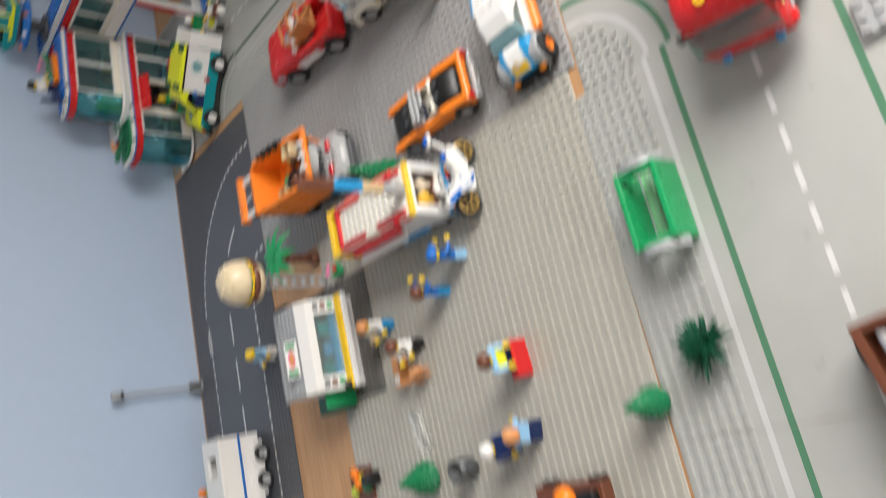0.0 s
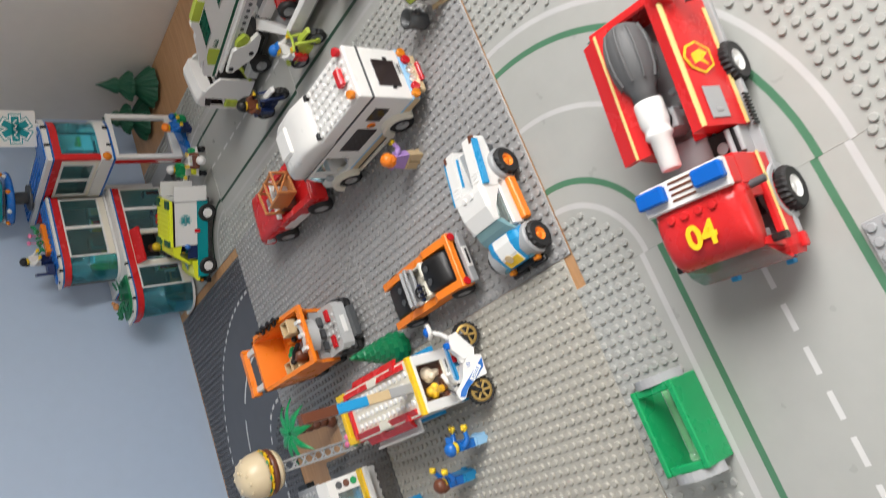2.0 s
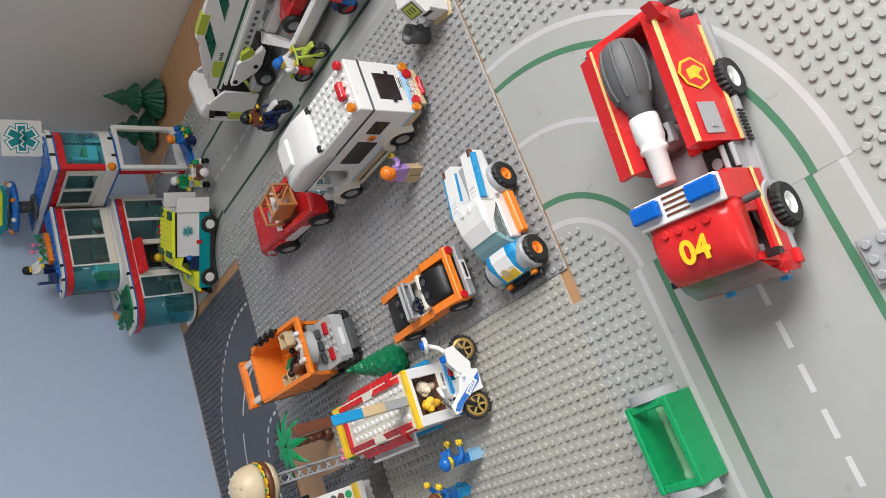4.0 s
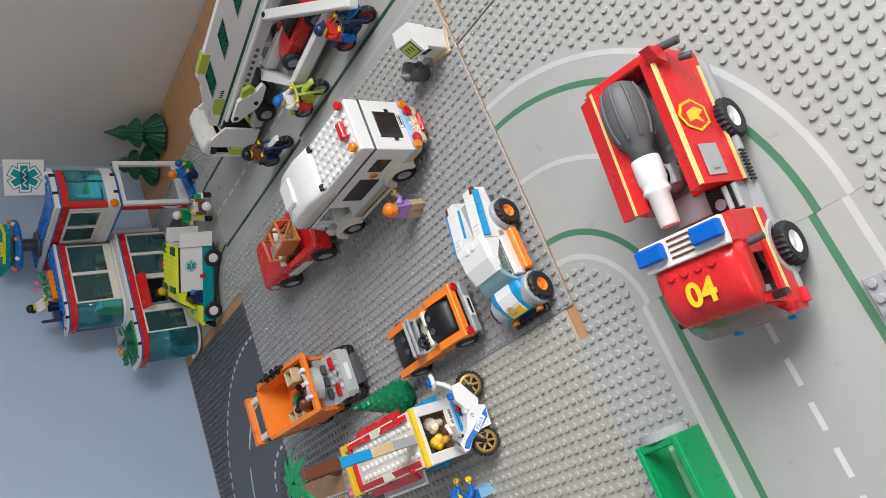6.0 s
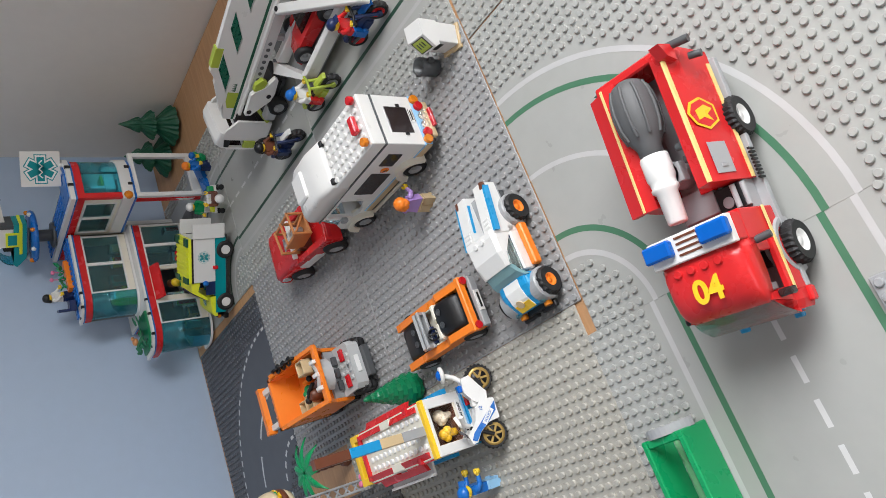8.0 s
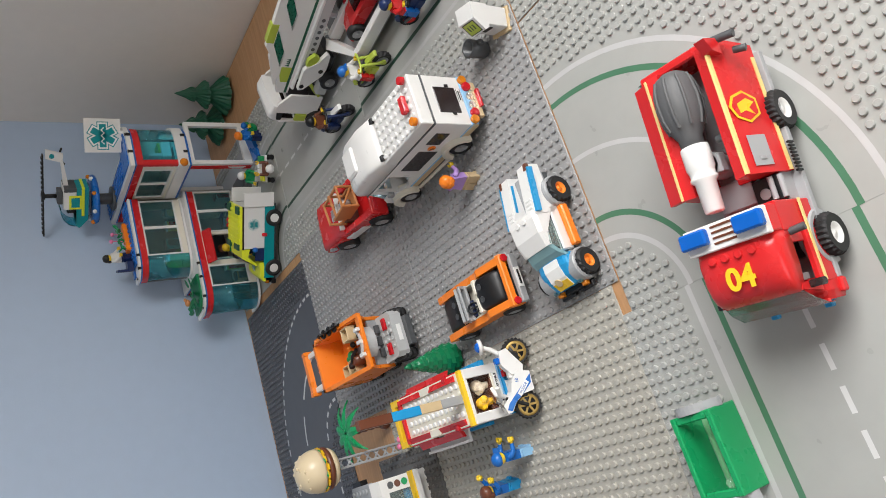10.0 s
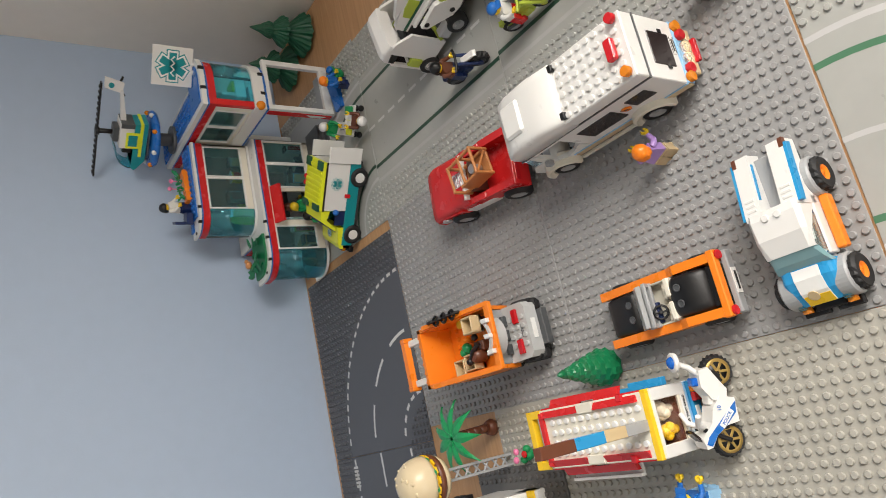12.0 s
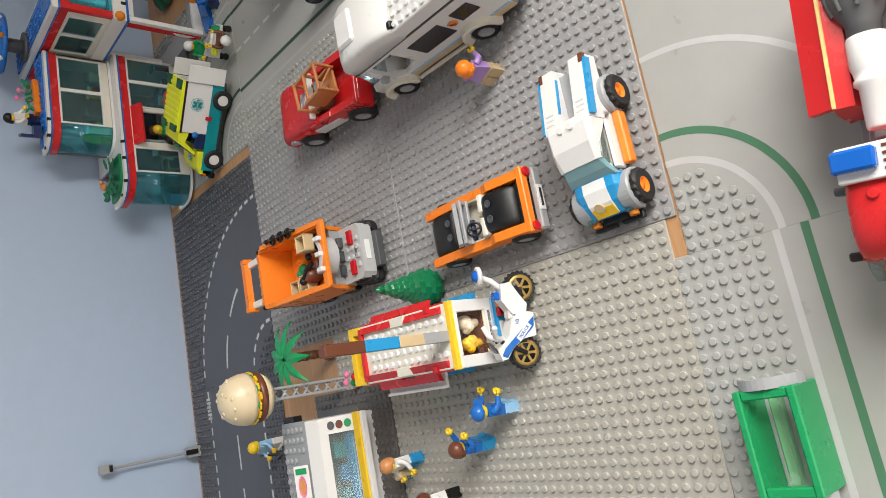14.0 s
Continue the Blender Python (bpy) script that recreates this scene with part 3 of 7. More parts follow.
    part("floor_board", Shape().box(-2.3, 2.0, -1.6, 1.6, 0.0, 0.3, 0.06), WOODEN, rack)
    for z in (0.4, 2.4):
        part("rail", Shape().box(-2.5, 2.4, -1.8, -1.45, z, z + 0.35, 0.07), WOODEN, rack)
    for x, y in ((-2.4, -1.62), (2.2, -1.62), (2.2, 1.55), (-2.4, 1.55), (0.0, -1.62)):
        part("post", Shape().box(x - 0.17, x + 0.17, y - 0.17, y + 0.17, 0.1, 2.9, 0.07), WOODEN, rack)
    for x in (-2.4, 0.0, 2.2):
        part("top_bar", Shape().box(x - 0.17, x + 0.17, -1.7, 1.6, 2.55, 2.85, 0.07), WOODEN, rack)
    part("brace", Shape().tube([(-2.3, -1.6, 0.4), (-2.4, 1.5, 2.5)], 0.16), WOODEN, rack)
    k = Shape().cyl(-0.6, 0.0, 0.4, 0.6, 1.3, seg=14)
    part("jar", k, SILVER, rack, "small silver jar in the rack")


def racer():
    car = thing("race_truck", "white and azure toy race truck with orange wheel hubs", "race truck", 10.6, 4.45, 0, 181)
    part("chassis", Shape().box(-5.6, 6.0, -1.7, 1.7, 0.9, 1.7), DKGREY, car)
    part("floor", Shape().box(-5.9, 5.4, -1.9, 1.9, 1.7, 2.2).box(-5.7, -1.2, -0.95, 0.95, 2.2, 3.1, 0.05), GREY, car, "light grey floor plate")
    for s in (1, -1):
        g = Shape().prism([(-6.2, 2.2), (-6.2, 3.9), (-1.2, 4.8), (-0.9, 4.8), (-0.9, 2.2)], s * 0.85, s * 2.15)
        part("tail_arm", g, WHITE, car)
        part("tail_stripe", Shape().prism([(-5.8, 3.3), (-5.8, 3.95), (-1.1, 4.78), (-1.1, 4.1)], s * 2.15, s * 2.4), AZURE, car, "azure stripe")
        part("inner_stripe", Shape().prism([(-5.4, 3.45), (-5.4, 3.75), (-2.4, 4.3), (-2.4, 4.0)], s * 0.81, s * 0.86), AZURE, car, "azure inner stripe")
        part("tail_lamp", Shape().prism([(-6.26, 3.5), (-6.26, 3.92), (-5.5, 4.06), (-5.5, 3.5)], s * 1.85, s * 2.2), BROWN, car, "dark red tail lamp")
        for i in range(4):
            part("vent", Shape().box(-1.35 - 0.42 * i, -1.12 - 0.42 * i, s * 1.1, s * 1.9, 4.7 - 0.075 * i, 4.86 - 0.075 * i, 0.03), WHITE, car)
        part("sill", Shape().box(-1.6, 3.0, s * 1.55, s * 2.15, 1.5, 2.9, 0.1), WHITE, car)
        part("sill_stripe", Shape().box(-1.5, 2.9, s * 1.86, s * 1.97, 2.88, 2.92, 0.0), NAVY, car, "thin dark line")
        part("skirt", Shape().box(-1.4, 2.8, s * 2.2, s * 2.9, 1.1, 2.0, 0.12), ORANGE, car, "orange side skirt")
        for x in (-3.0, 4.7):
            g = Shape().ring([(1.3, -0.75), (1.62, -0.75), (1.62, 0.25), (1.5, 0.4), (1.3, 0.4)] if s > 0 else [(1.3, 0.75), (1.62, 0.75), (1.62, -0.25), (1.5, -0.4), (1.3, -0.4)], (x, s * 2.3, 1.4), "y", 18, (-100, 100), False)
            part("fender", g, GREY, car, "light grey wheel fender")
            wheel(car, x, s * 2.75, 1.4, 1.4, 0.9, ORANGE, 12, 0.45)
    part("canopy", Shape().loft([[(-1.3, y, z) for y, z in ((-2.1, 2.6), (2.1, 2.6), (2.15, 4.6), (1.7, 5.0), (-1.7, 5.0), (-2.15, 4.6))], [(-0.7, y, z) for y, z in ((-2.1, 3.0), (2.1, 3.0), (2.1, 4.7), (1.75, 5.1), (-1.75, 5.1), (-2.1, 4.7))], [(0.9, y, z) for y, z in ((-2.05, 4.0), (2.05, 4.0), (2.05, 4.7), (1.7, 5.0), (-1.7, 5.0), (-2.05, 4.7))], [(2.3, y, z) for y, z in ((-1.95, 4.1), (1.95, 4.1), (1.95, 4.3), (1.5, 4.45), (-1.5, 4.45), (-1.95, 4.3))]]), WHITE, car, "white sloping canopy")
    part("canopy_studs", Shape().studs(-1.2, -0.2, -1, 1, 5.02), WHITE, car, kind="stuff")
    part("cabin", Shape().box(-0.8, 2.6, -1.7, 1.7, 2.2, 3.2, 0.08), BLACK, car, "dark cabin inside")
    part("seat", Shape().box(0.0, 1.2, -0.7, 1.3, 3.2, 4.0, 0.12), TAN, car, "tan seat")
    for s in (1, -1):
        part("side_window", Shape().prism([(-0.2, 3.0), (2.9, 3.0), (2.2, 4.3), (0.4, 4.1)], s * 1.98, s * 2.04), SCREENGLASS, car, "grey clear side window")
    part("windscreen", Shape().loft([[(2.2, y, z) for y, z in ((-1.95, 4.1), (1.95, 4.1), (1.6, 4.4), (-1.6, 4.4))], [(3.0, y, z) for y, z in ((-2.1, 3.4), (2.1, 3.4), (1.9, 3.8), (-1.9, 3.8))], [(3.5, y, z) for y, z in ((-2.2, 2.6), (2.2, 2.6), (2.1, 3.2), (-2.1, 3.2))]]), MILKGLASS, car, "pale teal clear windscreen")
    part("bonnet", Shape().hood([(3.3, 2.15, 1.6, 3.3), (4.3, 2.2, 1.6, 3.3), (5.3, 2.1, 1.6, 2.95), (6.2, 1.9, 1.6, 2.2)], 6, 12, False), AZURE, car, "azure bonnet")
    part("bonnet_stripe", Shape().prism([(3.5, 3.3), (4.3, 3.32), (5.3, 2.98), (6.2, 2.23), (6.24, 2.26), (5.32, 3.05), (4.3, 3.38), (3.5, 3.36)], -1.05, 1.05), STICKER, car, "white bonnet stripe")
    part("badge", Shape().prism([(5.55, 2.82), (6.2, 2.26), (6.26, 2.3), (5.6, 2.9)], -1.0, 1.0), YELLOW, car, "yellow bonnet badge")
    part("badge_shape", Shape().ring([(0.001, 0), (0.45, 0), (0.4, 0.04)], (0, 0, 0), "z", 12).turn(Matrix.Translation((5.6, -0.2, 2.93)) @ pose(0, 0, 0, 0, 38, 0)), TAN, car, "tan mark")
    part("bumper", Shape().box(6.3, 7.0, -2.3, -0.3, 0.7, 1.2, 0.08).box(6.3, 7.0, 0.3, 2.3, 0.7, 1.2, 0.08).box(6.1, 6.7, -1.2, 1.2, 0.9, 1.5, 0.08), BLACK, car, "black front bumper")
    for s in (1, -1):
        part("indicator", Shape().cyl(6.2, s * 1.75, 1.5, 0.4, 0.5, "x", 12), ORANGELAMP, car, "orange indicator")
        part("headlamp", Shape().box(5.7, 6.4, s * 1.45, s * 2.05, 1.8, 2.3, 0.1), TEALGLASS, car, "teal clear headlamp")


def buggy():
    car = thing("beach_buggy", "orange toy car with black bonnet and rear deck", "car", 8.1, 18.1, 0, 90)
    part("chassis", Shape().box(-6.2, 6.8, -1.8, 1.8, 0.8, 1.5), DKGREY, car)
    for s in (1, -1):
        g = Shape().prism([(-6.6, 1.4), (-6.6, 3.1), (-2.6, 3.4), (-1.6, 2.9), (2.4, 2.9), (6.8, 2.6), (7.0, 2.2), (6.4, 1.4)], s * 1.95, s * 2.75)
        part("side_frame", g, ORANGE, car, "orange side moulding")
        for x in (-4.4, 4.6):
            wheel(car, x, s * 2.55, 1.3, 1.3, 1.0, GREY)
        part("tail_lamp", Shape().cyl(-7.05, s * 2.4, 2.6, 0.42, 0.3, "x", 14), REDLAMP, car, "red tail lamp")
    part("rear_beam", Shape().box(-6.8, -6.1, -2.9, 2.9, 2.4, 3.2, 0.1), ORANGE, car)
    part("rear_slot", Shape().box(-6.1, -5.4, -1.75, 1.75, 2.0, 2.75, 0.05), BLACK, car)
    part("rear_deck", Shape().hood([(-5.5, 1.7, 1.5, 2.6), (-5.0, 1.88, 1.5, 3.2), (-3.9, 1.9, 1.5, 3.65), (-2.5, 1.85, 1.5, 3.8), (-1.9, 1.75, 1.5, 3.6), (-1.75, 1.6, 1.5, 3.2)], 6, 16, True), BLACK, car, "black rear deck")
    for y in (-0.7, 0.7):
        part("deck_dimple", Shape().ring([(0.36, 0), (0.36, 0.06), (0.24, 0.06), (0.2, -0.05), (0.001, -0.05)], (-2.9, y, 3.8), "z", 14), DKGREY, car)
    part("bonnet", Shape().hood([(2.2, 1.92, 1.4, 3.25), (3.6, 1.92, 1.4, 3.15), (5.6, 1.9, 1.4, 2.75), (6.4, 1.85, 1.4, 2.3), (6.8, 1.7, 1.4, 1.8), (6.9, 1.6, 1.4, 1.5)], 7, 14, True), BLACK, car, "smooth black bonnet")
    for y in (-0.7, 0.7):
        part("bonnet_dimple", Shape().ring([(0.36, 0), (0.36, 0.06), (0.24, 0.06), (0.2, -0.05), (0.001, -0.05)], (3.2, y, 3.2), "z", 14), DKGREY, car)
    part("windscreen_frame", Shape().box(0.3, 1.5, -2.05, 2.05, 2.9, 3.25, 0.06).prism([(0.4, 3.2), (1.0, 3.2), (0.5, 4.1), (0.15, 4.1)], -2.05, -1.7).prism([(0.4, 3.2), (1.0, 3.2), (0.5, 4.1), (0.15, 4.1)], 1.7, 2.05).box(0.1, 0.5, -2.05, 2.05, 3.95, 4.2, 0.06), GREY, car, "grey windscreen frame")
    part("windscreen", Shape().prism([(1.5, 3.2), (2.25, 3.2), (1.1, 4.25), (0.55, 4.25)], -1.95, 1.95), PALEGREY, car, "grey sloping windscreen")
    part("dashboard", Shape().box(0.1, 0.6, -0.2, 1.7, 2.6, 3.1, 0.06), NAVY, car, "dark blue dashboard")
    part("cabin_floor", Shape().box(-2.1, 1.5, -2.05, 2.05, 1.4, 1.9).box(-2.1, 1.2, -2.05, -1.8, 1.9, 2.9).box(-2.1, 1.2, 1.8, 2.05, 1.9, 2.9), CREAM, car, "cream cabin tub")
    for y in (-1.05, 1.05):
        part("seat", Shape().box(-2.0, -0.4, y - 0.85, y + 0.85, 1.9, 2.6, 0.12).box(-2.1, -1.5, y - 0.85, y + 0.85, 2.5, 3.7, 0.12), CREAM, car, "tan seat")
    part("steering_wheel", Shape().ring([(0.6, 0), (0.72, 0.1), (0.6, 0.2), (0.5, 0.1), (0.6, 0)], (0, 0, 0), "z", 20, caps=False).cyl(0, 0, 0, 0.2, 0.3, "z", 10).box(-0.6, 0.6, -0.08, 0.08, 0.05, 0.18).turn(Matrix.Translation((-0.1, 0.8, 3.1)) @ pose(0, 0, 0, 0, -35, 0)), BLACK, car, "black steering wheel")
    part("rear_bumper", Shape().box(-7.3, -6.7, -2.7, 2.7, 1.3, 2.2, 0.1), GREY, car, "grey rear bumper")
    part("number_plate", Shape().box(-7.38, -7.28, -1.1, 1.1, 1.45, 2.15, 0.01), STICKER, car, "white plate with dark outline")
    part("plate_bar", Shape().box(-7.42, -7.37, -0.8, 0.8, 1.68, 1.92, 0), INK, car)


def loader():
    car = thing("tipper_truck", "orange toy tipper truck with loaded open skip", "tipper truck", 10.1, 43.0, 0, 90)
    part("chassis", Shape().box(-8.6, 6.0, -2.0, 2.0, 1.0, 1.9), DKGREY, car)
    part("rear_body", Shape().prism([(-7.8, -2.5), (-7.4, -3.1), (-3.4, -3.2), (-3.4, 3.2), (-7.4, 3.1), (-7.8, 2.5)], 1.9, 3.6, "z"), PALEGREY, car, "light grey engine deck")
    part("deck_studs", Shape().studs(-7.7, -4.7, -2, 2, 3.6, lambda a, b: -6.8 < a < -5.8 and abs(b) > 1.0), PALEGREY, car, kind="stuff")
    for y in (-1.7, 1.7):
        part("lamp", Shape().box(-6.6, -5.8, y - 0.8, y + 0.8, 3.6, 4.0, 0.08), REDLAMP, car, "red deck lamp")
    part("plate", Shape().box(-7.9, -7.8, -1.1, 1.1, 2.4, 3.0, 0.01), STICKER, car)
    for y in (-1.6, 0.0, 1.6):
        part("vent", Shape().box(-4.6, -3.9, y - 0.6, y + 0.6, 3.62, 4.3, 0.06), DKGREY, car, "dark grey deck vent")
    for i in range(3):
        part("print_bar", Shape().box(-6.95 + 0.14 * i, -6.88 + 0.14 * i, -0.7, 0.7, 3.6, 3.62, 0), DKGREY, car, "thin printed line")
    # skip
    g = Shape()
    t = 0.45
    for s in (1, -1):
        g.prism([(-3.6, 2.2), (-4.6, 5.4), (-6.2, 7.2), (5.0, 8.6), (6.6, 8.6), (5.0, 2.2)], s * 3.6, s * (3.6 - t))
    part("tailboard", Shape().prism([(-3.6, 2.2), (-4.4, 5.2), (-3.9, 5.2), (-3.2, 2.2)], -3.1, 3.1), GREY, car, "light grey tailboard")
    g.prism([(5.0, 2.2), (6.6, 8.6), (6.1, 8.6), (4.5, 2.2)], -3.6, 3.6)
    g.box(-3.5, 5.0, -3.4, 3.4, 2.1, 4.9, 0.05)
    part("skip", g, ORANGE, car, "orange open skip")
    part("rim", Shape().prism([(-6.4, 7.1), (-6.4, 7.5), (5.0, 8.95), (5.0, 8.55)], 3.3, 3.8).prism([(-6.4, 7.1), (-6.4, 7.5), (5.0, 8.95), (5.0, 8.55)], -3.8, -3.3).box(-6.6, -5.6, -3.7, 3.7, 7.0, 7.5), ORANGE, car)
    part("hinge_studs", Shape().studs(3.0, 4.0, -3, 3, 4.9), ORANGE, car, kind="stuff")
    for i in range(6):
        part("tooth", Shape().cyl(6.5, -2.75 + 1.1 * i, 8.3, 0.3, 0.35, "x", 10), ORANGE, car)
    part("front_bar", Shape().prism([(9.2, 8.3), (10.1, 8.3), (10.2, 9.0), (9.4, 9.0)], -3.1, 3.1).box(9.2, 10.2, -3.3, -2.7, 7.8, 9.1, 0.08).box(9.2, 10.2, 2.7, 3.3, 7.8, 9.1, 0.08), ORANGE, car, "orange front bar")
    for y in (-2.5, 2.5):
        part("bracket", Shape().box(6.6, 9.5, y - 0.4, y + 0.4, 7.9, 8.5, 0.08), WHITE, car, "white bracket")
    part("shield", Shape().ring([(2.2, 0), (2.5, 0), (2.5, 2.4), (2.2, 2.4)], (-3.7, 0, 5.4), "z", 14, (125, 235), False), PALEGREY, car, "light grey curved shield")
    for y in (-1.7, 0, 1.7):
        part("clip", Shape().box(-6.3, -5.3, y - 0.25, y + 0.25, 7.2, 8.0, 0.06), WHITE, car)
    for s in (1, -1):
        for x in (-6.0, -1.2, 4.2):
            wheel(car, x, s * 2.8, 1.7, 1.7, 1.3, DKGREY, 14)
    # what lies in the skip
    def junk(name, label, mat, shape, category):
        shape.turn(Matrix.Translation((0.9, 0, 2.25)))
        ob = solid(name, shape, mat, label, category, 10.1, 43.0, 0, 90, group="goods in the skip")
        return ob
    for x, y, z in ((-1.0, 1.9, 2.9), (1.1, 2.2, 2.9), (-3.9, -1.9, 4.4)):
        ob = Shape().box(x - 0.95, x + 0.95, y - 0.95, y + 0.95, z, z + 0.4).box(x - 0.95, x + 0.95, y - 0.95, y - 0.75, z, z + 1.6).box(x - 0.95, x + 0.95, y + 0.75, y + 0.95, z, z + 1.6).box(x - 0.95, x - 0.75, y - 0.9, y + 0.9, z, z + 1.6).box(x + 0.75, x + 0.95, y - 0.9, y + 0.9, z, z + 1.6).cyl(x, y, z + 0.3, 0.35, 0.5)
        junk("crate", "small tan open crate in the orange skip", TAN, ob, "crate")
    junk("barrel", "reddish brown barrel in the orange skip", BROWN, Shape().ring([(0.6, 0), (0.85, 0.7), (0.85, 1.3), (0.6, 2.0)], (-2.4, 1.4, 2.9)), "barrel")
    junk("chest", "dark brown box in the orange skip", BROWN, Shape().box(-3.6, -1.8, -0.2, 1.0, 2.7, 4.0, 0.1).box(-3.5, -1.9, -2.9, -1.4, 2.7, 4.4), "box")
    junk("vegetable", "green leafy vegetable piece in the skip", GREEN, Shape().ball(0.3, 0.1, 3.4, 0.7, 0.9).ball(0.8, 0.5, 3.6, 0.5), "vegetable")
    junk("carrot", "orange vegetable piece in the skip", ORANGE, Shape().ring([(0.45, 0), (0.35, 0.9), (0.05, 1.6)], (-0.6, -0.8, 2.9)), "vegetable")
    junk("jug", "yellow pot piece in the skip", YELLOW, Shape().cyl(-1.2, -2.2, 2.7, 0.7, 1.3).cyl(-0.4, -2.7, 2.7, 0.5, 1.7), "pot")
    junk("tool", "black tool with handle in the skip", BLACK, Shape().tube([(-3.6, 0.2, 4.6), (-2.6, 0.9, 4.9), (-1.7, 1.8, 4.8)], 0.28).ball(-1.6, 1.9, 4.8, 0.45).ball(-3.2, -0.6, 4.7, 0.4), "tool")
    chain = thing("chain", "black linked chain laid over the skip rim", "chain", 10.1, 43.0, -0.15, 90)
    for i in range(7):
        g = Shape().ring([(0.5, -0.2), (0.7, 0), (0.5, 0.2), (0.3, 0), (0.5, -0.2)], (0, 0, 0), "z" if i % 2 else "y", 12, caps=False).turn(Matrix.Translation((-1.5 + 0.72 * i, -3.75, 8.35 + 0.09 * i)))
        part("link", g, BLACK, chain)


def ice_cream_van():
    car = thing("ice_cream_van", "white and red toy van with yellow stripe", "van", -1.75, 25.7, 0, -91)
    part("chassis", Shape().box(-8.2, 6.9, -2.3, 2.3, 0.9, 1.7), DKGREY, car)
    part("body", Shape().box(-7.4, 3.8, -2.9, 2.9, 1.7, 6.3, 0.08), WHITE, car)
    part("roof", Shape().box(-7.2, 6.1, -2.85, 2.85, 6.3, 7.1, 0.08), CREAM, car, "cream roof plates")
    part("roof_studs", Shape().studs(-6, 6, -2, 2, 7.1, lambda a, b: a > 5 and -1 < b < 1), WHITE, car, kind="stuff")
    slope = [(2.05, 7.5), (3.0, 6.9), (3.0, 6.3), (2.05, 6.7)]
    for s in (1, -1):
        for x0, x1 in ((-7.0, -1.8), (0.4, 5.6)):
            part("roof_slope", Shape().prism([(s * a, b) for a, b in slope], x0, x1, "x"), RED, car, "red roof slope")
        part("cross_plate", Shape().box(-1.75, 0.35, s * 1.9, s * 2.75, 7.1, 7.35, 0.05), CREAM, car, "cream cross plate")
        part("awning", Shape().prism([(s * 3.0, 6.6), (s * 3.7, 6.2), (s * 3.7, 5.8), (s * 3.0, 6.1)], -6.1, 3.0, "x"), RED, car, "red window awning")
    part("counter", Shape().box(-6.2, 2.6, -4.4, -2.9, 4.9, 5.2, 0.05).box(-6.2, 2.6, -4.4, -4.1, 5.2, 5.5, 0.03), WHITE, car, "white serving counter")
    for s in (1, -1):
        for x in (-4.8, 4.4):
            wheel(car, x, s * 2.4, 1.3, 1.3, 1.0, GREY)
        part("sill", Shape().box(-2.0, 2.8, s * 2.9, s * 3.3, 1.5, 2.3, 0.06), AZURE, car, "azure side sill")
        part("roof_lamp", Shape().box(3.4, 4.1, s * 2.3, s * 3.0, 6.9, 7.4, 0.08), REDLAMP, car)
    part("cab_stripe", Shape().box(1.6, 5.6, 2.95, 3.7, 2.6, 3.3, 0.06), AZURE, car, "azure cab side")
    part("rear_frame", Shape().box(-9.2, -8.4, -2.9, 2.9, 6.4, 7.2).box(-8.5, -7.2, -2.9, -2.1, 6.4, 7.2).box(-8.5, -7.2, 2.1, 2.9, 6.4, 7.2).box(-9.2, -8.6, -2.9, 2.9, 1.8, 2.6).box(-9.2, -8.6, -2.9, -2.2, 2.6, 6.4).box(-9.2, -8.6, 2.2, 2.9, 2.6, 6.4), YELLOW, car, "yellow rear frame")
    part("rear_red", Shape().box(-7.2, -6.6, -2.6, 2.6, 6.6, 7.4), RED, car, "red rear roof strip")
    part("rear_box", Shape().box(-8.5, -7.4, -2.2, 2.2, 1.8, 5.6), LILAC, car, "lilac rear box")
    # a thin post of stacked bricks stands on the roof
    for z0, z1, mat, lab in ((7.1, 9.9, GREY, "light grey post brick"), (9.9, 12.5, TAN, "tan post brick"), (12.5, 15.9, AZURE, "azure post brick"), (15.9, 19.6, BROWN, "brown post brick")):
        part("post_brick", Shape().box(5.3, 6.2, -0.48, 0.48, z0 + 0.01, z1, 0.05), mat, car, lab)
    part("stripe", Shape().box(6.05, 6.7, -3.0, 3.0, 6.5, 7.14, 0.06), YELLOW, car, "yellow stripe across the roof")
    # upright front with a large window
    for s in (1, -1):
        part("cab_side", Shape().box(3.8, 6.4, s * 2.45, s * 2.9, 1.7, 6.3, 0.04), WHITE, car)
        part("front_pillar", Shape().box(6.4, 6.95, s * 1.9, s * 2.95, 1.7, 6.75, 0.06), WHITE, car, "broad white front pillar")
    part("front_panel", Shape().box(6.4, 6.93, -1.9, 1.9, 1.7, 3.1, 0.04), WHITE, car)
    part("window_header", Shape().box(6.4, 6.9, -1.9, 1.9, 6.45, 6.75, 0.04), WHITE, car)
    part("cab_inside", Shape().box(3.85, 6.35, -2.4, 2.4, 1.75, 3.2).box(3.85, 4.1, -2.4, 2.4, 3.2, 6.2), BROWN, car, "brown cab inside")
    part("cab_window", Shape().box(6.78, 6.86, -1.88, 1.88, 3.1, 6.45, 0.01), AMBERGLASS, car, "smoky clear front window")
    part("window_bar", Shape().box(6.86, 6.96, -1.88, 1.88, 3.1, 3.4, 0.02), CREAM, car)
    part("scoop", Shape().ball(5.6, 1.0, 4.6, 0.68).ball(6.0, 0.6, 4.4, 0.45).ball(5.5, 0.4, 4.4, 0.45).cyl(5.6, 0.9, 3.2, 0.4, 1.1), CREAM, car, "cream ice scoop")
    part("scoop", Shape().ball(5.7, -0.9, 4.7, 0.6).ball(6.1, -0.6, 4.5, 0.46).ball(5.8, -1.3, 4.5, 0.45).cyl(5.7, -0.9, 3.2, 0.4, 1.1), YELLOW, car, "yellow ice scoop")
